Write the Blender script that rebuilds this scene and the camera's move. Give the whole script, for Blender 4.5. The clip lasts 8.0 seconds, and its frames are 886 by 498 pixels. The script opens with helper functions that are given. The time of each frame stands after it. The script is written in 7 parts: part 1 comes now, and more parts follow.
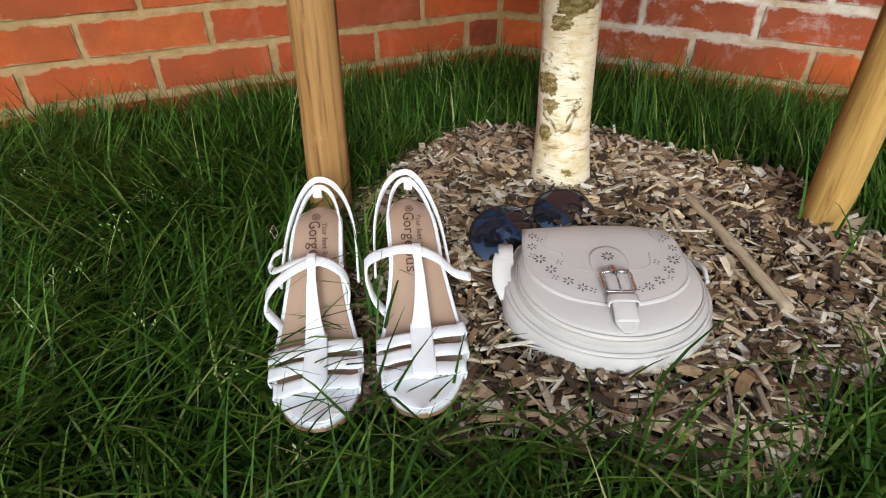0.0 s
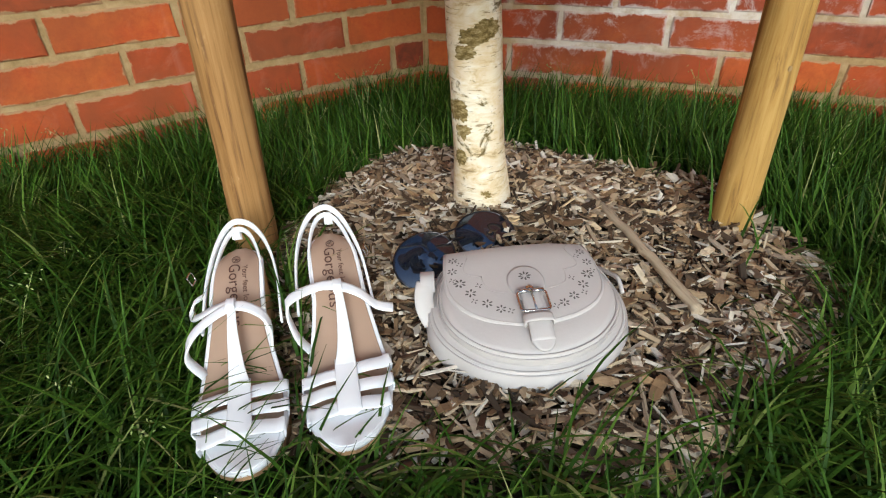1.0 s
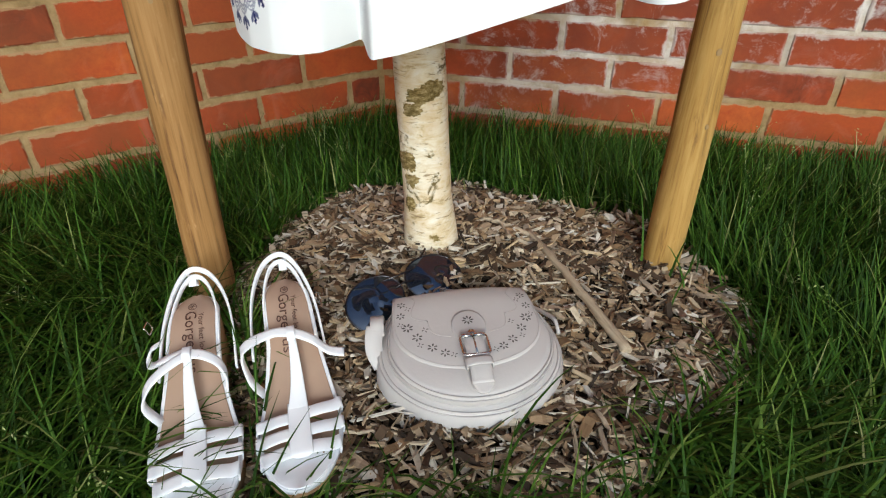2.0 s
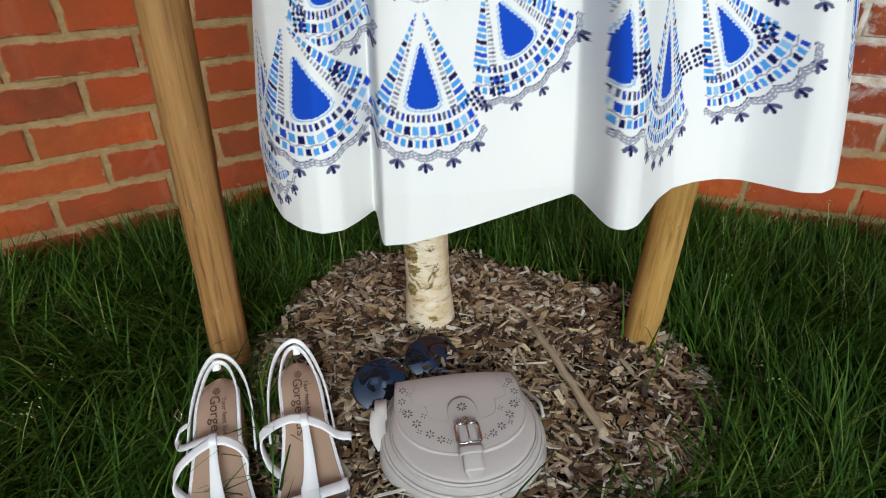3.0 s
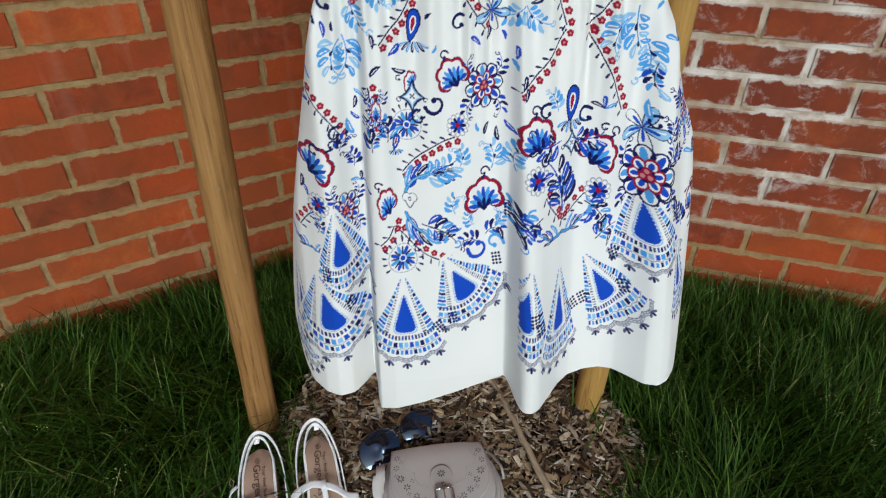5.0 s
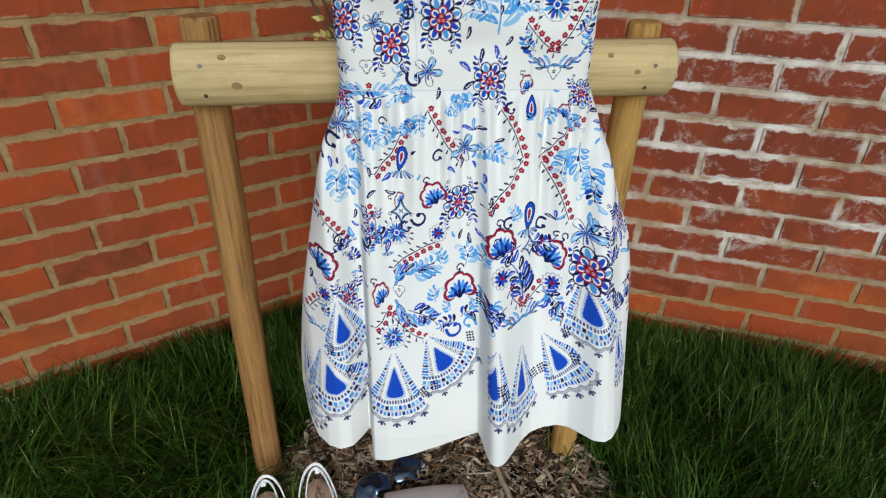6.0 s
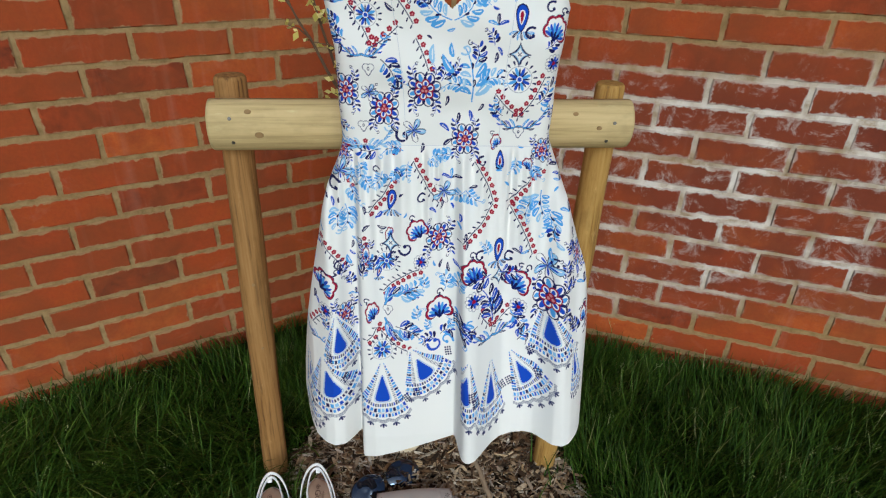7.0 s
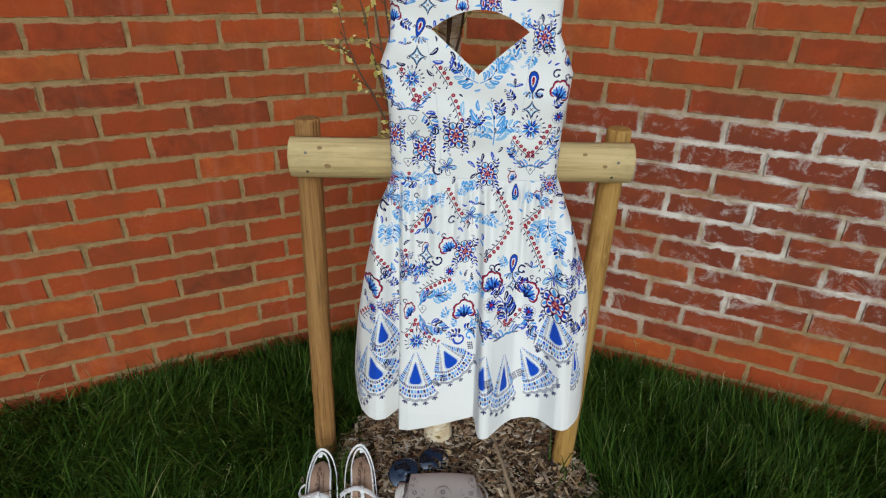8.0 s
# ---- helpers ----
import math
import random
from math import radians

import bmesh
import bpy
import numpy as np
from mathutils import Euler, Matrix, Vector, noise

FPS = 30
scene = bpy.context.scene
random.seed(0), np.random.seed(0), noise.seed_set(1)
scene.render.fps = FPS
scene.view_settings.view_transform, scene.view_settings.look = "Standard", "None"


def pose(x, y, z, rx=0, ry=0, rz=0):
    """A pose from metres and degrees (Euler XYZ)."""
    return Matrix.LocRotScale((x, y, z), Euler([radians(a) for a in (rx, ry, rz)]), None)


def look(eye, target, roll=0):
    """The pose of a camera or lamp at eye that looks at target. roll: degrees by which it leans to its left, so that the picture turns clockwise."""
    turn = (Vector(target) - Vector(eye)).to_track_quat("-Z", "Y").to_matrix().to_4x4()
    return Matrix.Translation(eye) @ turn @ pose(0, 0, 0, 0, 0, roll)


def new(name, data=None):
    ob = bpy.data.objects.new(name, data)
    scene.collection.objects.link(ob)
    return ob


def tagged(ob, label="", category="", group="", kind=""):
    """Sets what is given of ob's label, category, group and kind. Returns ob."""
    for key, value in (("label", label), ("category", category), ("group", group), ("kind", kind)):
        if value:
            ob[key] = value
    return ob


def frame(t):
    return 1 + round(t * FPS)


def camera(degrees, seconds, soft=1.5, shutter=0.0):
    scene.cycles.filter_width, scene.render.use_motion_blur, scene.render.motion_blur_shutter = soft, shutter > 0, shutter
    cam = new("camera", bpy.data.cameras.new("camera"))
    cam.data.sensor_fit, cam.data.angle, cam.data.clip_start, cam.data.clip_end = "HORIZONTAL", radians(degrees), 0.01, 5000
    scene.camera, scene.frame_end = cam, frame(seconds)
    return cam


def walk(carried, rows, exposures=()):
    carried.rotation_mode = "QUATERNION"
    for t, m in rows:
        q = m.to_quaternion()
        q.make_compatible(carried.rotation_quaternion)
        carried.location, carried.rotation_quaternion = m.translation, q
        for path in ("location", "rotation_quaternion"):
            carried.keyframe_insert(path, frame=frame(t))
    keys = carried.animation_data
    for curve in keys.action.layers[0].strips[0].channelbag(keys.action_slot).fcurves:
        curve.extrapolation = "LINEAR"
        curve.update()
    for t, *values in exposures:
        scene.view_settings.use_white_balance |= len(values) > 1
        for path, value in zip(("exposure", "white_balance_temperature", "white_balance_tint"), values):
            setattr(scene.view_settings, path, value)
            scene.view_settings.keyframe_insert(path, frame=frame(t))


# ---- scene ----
FOV = 74.62
cam = camera(FOV, 8.0, soft=1.15)
PATH = [
    (0, (0.5035, -1.3591, 0.4276), (0.1469, -0.6194, -0.1431), -0.14),
    (0.5, (0.5161, -1.3483, 0.4306), (0.1861, -0.5911, -0.1331), 0.01),
    (1, (0.5421, -1.3408, 0.4473), (0.2431, -0.564, -0.107), -2.18),
    (1.5, (0.5638, -1.3401, 0.4679), (0.3224, -0.5341, -0.0726), -0.6),
    (1.7, (0.5695, -1.3433, 0.4759), (0.3233, -0.5369, -0.0617), -0.32),
    (2.8, (0.5423, -1.3608, 0.6085), (0.3179, -0.5408, 0.0819), 0.85),
    (3, (0.5666, -1.3601, 0.6345), (0.3249, -0.5433, 0.1107), 0.88),
    (3.5, (0.5697, -1.378, 0.6945), (0.3216, -0.5646, 0.1684), 1.29),
    (4, (0.573, -1.3965, 0.7783), (0.3124, -0.5931, 0.2429), 1.41),
    (4.5, (0.5937, -1.4186, 0.8707), (0.3366, -0.6251, 0.3191), 1.37),
    (4.7, (0.6046, -1.4217, 0.8924), (0.3607, -0.6281, 0.3349), 1.2),
    (5.8, (0.643, -1.4965, 1.0491), (0.3998, -0.6756, 0.5325), 0.94),
    (6, (0.6539, -1.5064, 1.0667), (0.4116, -0.6821, 0.5551), 1.22),
    (6.5, (0.68, -1.5354, 1.106), (0.433, -0.7039, 0.6083), 1.22),
    (7, (0.7345, -1.5987, 1.1431), (0.4565, -0.7662, 0.6638), 1.75),
    (7.5, (0.7991, -1.6762, 1.1821), (0.4906, -0.8533, 0.7051), 0.73),
    (8, (0.8456, -1.7575, 1.2235), (0.4719, -0.9439, 0.7782), 1.19),
]
WARM, TINT = 5650, 3
EXPOSURES = [(t, stops, WARM, TINT) for t, stops in ((0.0, 0.55), (1.5, 0.48), (3.0, -0.10), (4.5, -0.3), (6.0, -0.24), (8.0, -0.37))]
walk(cam, [(t, look(eye, aim, roll)) for t, eye, aim, roll in PATH], EXPOSURES)

# ---- light: bright hazy sky with a veiled sun behind the camera ----
world = bpy.data.worlds.new("sky")
scene.world = world
world.use_nodes = True
wn = world.node_tree
sky = wn.nodes.new("ShaderNodeTexSky")
sky.sky_type = "NISHITA"
sky.sun_disc = False
SUN_UP, SUN_FROM = radians(24), Vector((0.42, -0.907, 0))
sky.sun_elevation = SUN_UP
sky.sun_rotation = math.atan2(SUN_FROM.x, SUN_FROM.y)
sky.dust_density = 4.0
wn.links.new(sky.outputs[0], wn.nodes["Background"].inputs[0])
wn.nodes["Background"].inputs[1].default_value = 0.10
sun_data = bpy.data.lights.new("sun", "SUN")
sun_data.energy, sun_data.angle, sun_data.color = 1.6, radians(22), (0.93, 0.98, 1.0)
sun = new("sun", sun_data)
flat = SUN_FROM.normalized() * math.cos(SUN_UP)
sun.matrix_world = look((flat.x * 8, flat.y * 8, 8 * math.sin(SUN_UP)), (0, 0, 0))

# ---- materials ----
COURSE, PITCH, JOINT, BED0 = 0.075, 0.225, 0.0120, 0.1   # brickwork: course, length with joint, joint, lowest bed


def material(name, rough=0.7, metal=0.0, spec=0.5):
    m = bpy.data.materials.new(name)
    m.use_nodes = True
    b = m.node_tree.nodes["Principled BSDF"]
    b.inputs["Roughness"].default_value = rough
    b.inputs["Metallic"].default_value = metal
    b.inputs["Specular IOR Level"].default_value = spec
    return m, m.node_tree, b


def put(nt, kind, **vals):
    n = nt.nodes.new(kind)
    for k, v in vals.items():
        n.inputs[k.replace("_", " ")].default_value = v
    return n


def place(nt, scale=(1, 1, 1), which="Object"):
    tc = nt.nodes.new("ShaderNodeTexCoord")
    mp = nt.nodes.new("ShaderNodeMapping")
    mp.inputs["Scale"].default_value = scale
    nt.links.new(tc.outputs[which], mp.inputs["Vector"])
    return mp.outputs[0]


def world_place(nt, scale=(1, 1, 1)):
    g = nt.nodes.new("ShaderNodeNewGeometry")
    mp = nt.nodes.new("ShaderNodeMapping")
    mp.inputs["Scale"].default_value = scale
    nt.links.new(g.outputs["Position"], mp.inputs["Vector"])
    return mp.outputs[0]


def grain(nt, vec, scale, detail=4, rough=0.6, dist=0.0):
    n = put(nt, "ShaderNodeTexNoise", Scale=scale, Detail=detail, Roughness=rough, Distortion=dist)
    nt.links.new(vec, n.inputs["Vector"])
    return n.outputs["Fac"]


def ramp(nt, fac, stops):
    n = nt.nodes.new("ShaderNodeValToRGB")
    e = n.color_ramp.elements
    while len(e) < len(stops):
        e.new(0.5)
    for q, (p, c) in zip(e, stops):
        q.position, q.color = p, (*c, 1) if len(c) == 3 else c
    nt.links.new(fac, n.inputs["Fac"])
    return n.outputs["Color"]


def steps(nt, fac, lo, hi):
    n = put(nt, "ShaderNodeMapRange", From_Min=lo, From_Max=hi)
    n.clamp = True
    nt.links.new(fac, n.inputs["Value"])
    return n.outputs["Result"]


def calc(nt, op, a, b):
    n = nt.nodes.new("ShaderNodeMath")
    n.operation = op
    for i, q in enumerate((a, b)):
        if isinstance(q, (int, float)):
            n.inputs[i].default_value = q
        else:
            nt.links.new(q, n.inputs[i])
    return n.outputs[0]


def mixed(nt, fac, a, b, how="MIX"):
    n = nt.nodes.new("ShaderNodeMix")
    n.data_type, n.blend_type = "RGBA", how
    for sock, q in ((n.inputs[0], fac), (n.inputs[6], a), (n.inputs[7], b)):
        if isinstance(q, (int, float)):
            sock.default_value = q
        elif isinstance(q, tuple):
            sock.default_value = (*q, 1)
        else:
            nt.links.new(q, sock)
    return n.outputs[2]


def bump(nt, b, height, strength=0.3, distance=0.002):
    n = put(nt, "ShaderNodeBump", Strength=strength, Distance=distance)
    nt.links.new(height, n.inputs["Height"])
    nt.links.new(n.outputs[0], b.inputs["Normal"])


def salt_mask(nt):
    """White salt bloom on the wall that faces the stakes: patchy, strongest low down away from the corner's other wall."""
    g = nt.nodes.new("ShaderNodeNewGeometry")
    sep = nt.nodes.new("ShaderNodeSeparateXYZ")
    nt.links.new(g.outputs["Position"], sep.inputs[0])
    x, z = sep.outputs[0], sep.outputs[2]
    side = steps(nt, x, 0.1, 0.32)
    slant = calc(nt, "SUBTRACT", z, calc(nt, "MULTIPLY", x, 0.12))
    top = steps(nt, slant, 0.84, 0.66)
    far = steps(nt, x, 1.75, 1.3)
    low = steps(nt, calc(nt, "ADD", z, calc(nt, "MULTIPLY", x, -0.22)), -0.09, 0.10)
    big = steps(nt, grain(nt, world_place(nt, (1, 0.2, 1)), 3.4, 4, 0.6), 0.32, 0.52)
    m = calc(nt, "MULTIPLY", calc(nt, "MULTIPLY", side, top), calc(nt, "MULTIPLY", far, low))
    return calc(nt, "MULTIPLY", m, big)


def brick_material():
    m, nt, b = material("red_brick", 0.85, spec=0.25)
    oi = nt.nodes.new("ShaderNodeObjectInfo")
    wp = world_place(nt)
    tone = ramp(nt, oi.outputs["Random"], [(0.0, (0.09, 0.024, 0.012)), (0.2, (0.22, 0.044, 0.012)), (0.6, (0.38, 0.075, 0.013)), (1.0, (0.52, 0.130, 0.022))])
    mid = steps(nt, grain(nt, wp, 17, 5, 0.65, 0.6), 0.32, 0.7)
    col = mixed(nt, mid, tone, (0.36, 0.060, 0.014))
    fine = steps(nt, grain(nt, wp, 120, 4, 0.7), 0.35, 0.75)
    col = mixed(nt, calc(nt, "MULTIPLY", fine, 0.35), col, (0.20, 0.036, 0.014))
    bloom = steps(nt, grain(nt, wp, 9, 6, 0.75, 0.8), 0.56, 0.80)
    col = mixed(nt, calc(nt, "MULTIPLY", bloom, 0.26), col, (0.45, 0.25, 0.18))
    streak = steps(nt, grain(nt, world_place(nt, (1, 1, 0.07)), 15, 4, 0.6), 0.60, 0.78)
    col = mixed(nt, calc(nt, "MULTIPLY", streak, 0.18), col, (0.50, 0.32, 0.25))
    brown = steps(nt, grain(nt, wp, 6, 3), 0.42, 0.65)
    col = mixed(nt, calc(nt, "MULTIPLY", brown, 0.62), col, (0.20, 0.055, 0.018))
    # mortar smeared over the brick's edges
    tc = nt.nodes.new("ShaderNodeTexCoord")
    so, sg = nt.nodes.new("ShaderNodeSeparateXYZ"), nt.nodes.new("ShaderNodeSeparateXYZ")
    nt.links.new(tc.outputs["Object"], so.inputs[0])
    nt.links.new(tc.outputs["Generated"], sg.inputs[0])
    zlow = calc(nt, "MINIMUM", so.outputs[2], calc(nt, "SUBTRACT", COURSE - JOINT, so.outputs[2]))
    xlow = calc(nt, "MULTIPLY", calc(nt, "MINIMUM", sg.outputs[0], calc(nt, "SUBTRACT", 1.0, sg.outputs[0])), 0.21)
    near = calc(nt, "MINIMUM", zlow, xlow)
    rag = calc(nt, "MULTIPLY", calc(nt, "SUBTRACT", grain(nt, wp, 26, 5, 0.65), 0.46), 0.027)
    smear = steps(nt, calc(nt, "ADD", near, calc(nt, "MULTIPLY", rag, -1.0)), 0.0022, -0.0004)
    col = mixed(nt, calc(nt, "MULTIPLY", smear, 0.85), col, (0.33, 0.215, 0.105))
    sm = salt_mask(nt)
    col = mixed(nt, calc(nt, "MULTIPLY", calc(nt, "MULTIPLY", sm, steps(nt, grain(nt, wp, 5, 3), 0.25, 0.5)), 0.72), col, (0.15, 0.036, 0.020))
    rim_salt = calc(nt, "MULTIPLY", sm, steps(nt, calc(nt, "ADD", near, calc(nt, "MULTIPLY", rag, -1.3)), 0.0050, 0.0012))
    col = mixed(nt, calc(nt, "MULTIPLY", rim_salt, calc(nt, "MULTIPLY", 0.9, steps(nt, grain(nt, wp, 4.5, 4, 0.65), 0.40, 0.60))), col, (0.68, 0.64, 0.59))
    blotch = steps(nt, grain(nt, wp, 13, 8, 0.80, 0.5), 0.535, 0.66)
    col = mixed(nt, calc(nt, "MULTIPLY", calc(nt, "MULTIPLY", sm, blotch), 0.75), col, (0.55, 0.50, 0.47))
    nt.links.new(col, b.inputs["Base Color"])
    bump(nt, b, grain(nt, wp, 160, 6, 0.75), 0.5, 0.0015)
    return m


def mortar_material():
    m, nt, b = material("lime_mortar", 0.95, spec=0.1)
    wp = world_place(nt)
    col = ramp(nt, grain(nt, wp, 30, 6, 0.7), [(0.25, (0.18, 0.118, 0.050)), (0.5, (0.31, 0.208, 0.095)), (0.8, (0.42, 0.305, 0.160))])
    sm = calc(nt, "MULTIPLY", salt_mask(nt), calc(nt, "MULTIPLY", steps(nt, grain(nt, wp, 14, 6, 0.7), 0.30, 0.52), steps(nt, grain(nt, wp, 4.5, 4, 0.65), 0.36, 0.56)))
    col = mixed(nt, calc(nt, "MULTIPLY", sm, 0.95), col, (0.74, 0.70, 0.65))
    nt.links.new(col, b.inputs["Base Color"])
    bump(nt, b, grain(nt, wp, 220, 5, 0.7), 0.7, 0.002)
    return m


def wood_material(name, lo, mid, hi, turn=None):
    """Long-grained wood; the grain runs up the piece, or along the ground at turn degrees for one that lies."""
    m, nt, b = material(name, 0.75, spec=0.3)

    def grained(squeeze):
        if turn is None:
            return place(nt, (1, 1, squeeze))
        tc, vr, mp = nt.nodes.new("ShaderNodeTexCoord"), nt.nodes.new("ShaderNodeVectorRotate"), nt.nodes.new("ShaderNodeMapping")
        vr.rotation_type = "Z_AXIS"
        vr.inputs["Angle"].default_value = radians(-turn)
        mp.inputs["Scale"].default_value = (squeeze, 1, 1)
        nt.links.new(tc.outputs["Object"], vr.inputs["Vector"])
        nt.links.new(vr.outputs[0], mp.inputs["Vector"])
        return mp.outputs[0]

    lines = grain(nt, grained(0.035), 130, 5, 0.65, 0.4)
    col = ramp(nt, lines, [(0.34, lo), (0.47, mid), (0.68, hi)])
    patch = steps(nt, grain(nt, grained(0.3), 14, 3), 0.35, 0.7)
    col = mixed(nt, calc(nt, "MULTIPLY", patch, 0.55), col, hi)
    worn = steps(nt, grain(nt, grained(0.25), 55, 6, 0.75), 0.60, 0.70)
    col = mixed(nt, calc(nt, "MULTIPLY", worn, 0.4), col, tuple(min(q * 1.5 + 0.06, 0.8) for q in hi))
    dirt = steps(nt, grain(nt, grained(0.5), 9, 5, 0.7), 0.55, 0.75)
    col = mixed(nt, calc(nt, "MULTIPLY", dirt, 0.5), col, tuple(q * 0.7 for q in lo))
    nt.links.new(col, b.inputs["Base Color"])
    bump(nt, b, lines, 0.5, 0.0015)
    return m


def island_material(name, stops, rough=0.8, spec=0.2, fine=None):
    m, nt, b = material(name, rough, spec=spec)
    g = nt.nodes.new("ShaderNodeNewGeometry")
    col = ramp(nt, g.outputs["Random Per Island"], stops)
    f = steps(nt, grain(nt, world_place(nt), 180, 3), 0.3, 0.75)
    col = mixed(nt, calc(nt, "MULTIPLY", f, 0.35), col, fine or stops[0][1])
    nt.links.new(col, b.inputs["Base Color"])
    return m


BRICK, MORTAR = brick_material(), mortar_material()
STAKE = wood_material("treated_stake_wood", (0.085, 0.036, 0.011), (0.28, 0.14, 0.04), (0.40, 0.225, 0.08))
STAKE_PALE = wood_material("yellow_stake_wood", (0.17, 0.085, 0.022), (0.37, 0.205, 0.048), (0.48, 0.30, 0.09))
RAIL_WOOD = wood_material("pale_rail_wood", (0.36, 0.265, 0.115), (0.53, 0.405, 0.19), (0.63, 0.495, 0.255), 25)
KNOT, _kt, _kb = material("knot_wood", 0.8)
_kb.inputs["Base Color"].default_value = (0.30, 0.19, 0.08, 1)
CHIP = island_material("wood_chip", [(0.0, (0.025, 0.017, 0.011)), (0.26, (0.085, 0.050, 0.027)), (0.45, (0.22, 0.135, 0.068)), (0.62, (0.34, 0.265, 0.185)), (0.78, (0.50, 0.36, 0.20)), (0.90, (0.58, 0.50, 0.38)), (1.0, (0.70, 0.64, 0.55))], fine=(0.07, 0.05, 0.033))
BLADE = island_material("grass_blade", [(0.0, (0.017, 0.040, 0.003)), (0.45, (0.030, 0.074, 0.005)), (0.8, (0.060, 0.128, 0.010)), (0.95, (0.13, 0.20, 0.028)), (1.0, (0.27, 0.27, 0.10))], rough=0.6, spec=0.14)


def soil_material():
    m, nt, b = material("dark_soil", 0.95, spec=0.1)
    f = grain(nt, world_place(nt), 45, 8, 0.75)
    col = ramp(nt, f, [(0.3, (0.012, 0.011, 0.007)), (0.7, (0.05, 0.036, 0.022))])
    g = nt.nodes.new("ShaderNodeNewGeometry")
    dist = nt.nodes.new("ShaderNodeVectorMath")
    dist.operation = "DISTANCE"
    dist.inputs[1].default_value = (0.4, -0.7, 0.0)
    nt.links.new(g.outputs["Position"], dist.inputs[0])
    green = ramp(nt, grain(nt, world_place(nt), 60, 6, 0.8), [(0.3, (0.010, 0.026, 0.004)), (0.7, (0.045, 0.095, 0.012))])
    col = mixed(nt, steps(nt, dist.outputs["Value"], 1.1, 2.0), col, green)
    nt.links.new(col, b.inputs["Base Color"])
    bump(nt, b, f, 0.8, 0.01)
    return m


SOIL = soil_material()

# ---- helpers for meshes ----
def mesh_of(name, verts, faces, mat, smooth=False):
    me = bpy.data.meshes.new(name)
    me.from_pydata(verts, [], faces)
    me.materials.append(mat)
    if smooth:
        me.polygons.foreach_set("use_smooth", [True] * len(me.polygons))
    me.update()
    return me


def part(name, data, mat, parent, label=""):
    """One mesh object under a thing or a part, from a bmesh or a mesh."""
    if isinstance(data, bmesh.types.BMesh):
        me = bpy.data.meshes.new(name)
        data.to_mesh(me)
        data.free()
        me.materials.append(mat)
    else:
        me = data
    ob = new(name, me)
    ob.parent = parent
    return tagged(ob, label)


def empty(name, loc=(0, 0, 0), turn=0.0):
    ob = new(name)
    ob.location = loc
    ob.rotation_euler = (0, 0, turn)
    return ob


def lathe(points, seg=24, wobble=0.0, seed=1):
    """Rings of (x, y, z, radius) joined into a closed round bar; a bmesh."""
    bm = bmesh.new()
    rings = []
    for i, (x, y, z, r) in enumerate(points):
        ring = []
        for k in range(seg):
            a = 2 * math.pi * k / seg
            q = r * (1 + wobble * (noise.noise((math.cos(a) * 1.5, math.sin(a) * 1.5, z * 9 + seed))))
            ring.append(bm.verts.new((x + q * math.cos(a), y + q * math.sin(a), z)))
        rings.append(ring)
    for a, b in zip(rings, rings[1:]):
        for k in range(seg):
            bm.faces.new((a[k], a[(k + 1) % seg], b[(k + 1) % seg], b[k]))
    bm.faces.new(rings[0][::-1])
    bm.faces.new(rings[-1])
    for f in bm.faces:
        f.smooth = len(f.verts) == 4
    return bm


def tube(path, radius, seg=8, flat_to=1.0, caps=True):
    """A bar along a path of points; radius a number or one per point; flat_to squeezes it across its second axis."""
    bm = bmesh.new()
    pts = [Vector(p) for p in path]
    rings, side = [], None
    for i, p in enumerate(pts):
        d = (pts[min(i + 1, len(pts) - 1)] - pts[max(i - 1, 0)]).normalized()
        if side is None:
            side = d.orthogonal().normalized()
        side = (side - d * side.dot(d)).normalized()
        up = d.cross(side)
        r = radius[i] if isinstance(radius, (list, tuple)) else radius
        rings.append([bm.verts.new(p + (side * math.cos(t) + up * math.sin(t) * flat_to) * r) for t in (2 * math.pi * k / seg for k in range(seg))])
    for a, b in zip(rings, rings[1:]):
        for k in range(seg):
            bm.faces.new((a[k], a[(k + 1) % seg], b[(k + 1) % seg], b[k])).smooth = True
    if caps:
        bm.faces.new(rings[0][::-1])
        bm.faces.new(rings[-1])
    return bm


# ---- the two brick walls that meet in an obtuse corner ----
DIR_L, DIR_R = Vector((-0.6364, -0.7714, 0)), Vector((1, 0, 0))
IN_L, IN_R = Vector((0.7714, -0.6364, 0)), Vector((0, -1, 0))
TOP = 2.65


def course_spans(length, shift, k):
    """Brick spans along the wall in course k, from the corner outwards."""
    s0 = (shift + (PITCH / 2 if k % 2 else 0)) % PITCH
    cuts = [0.0] + [s0 + PITCH * i for i in range(int(length / PITCH) + 2)]
    cuts = [c for c in cuts if c <= length]
    return [(a + JOINT / 2, b - JOINT / 2) for a, b in zip(cuts, cuts[1:]) if b - a > 0.03]


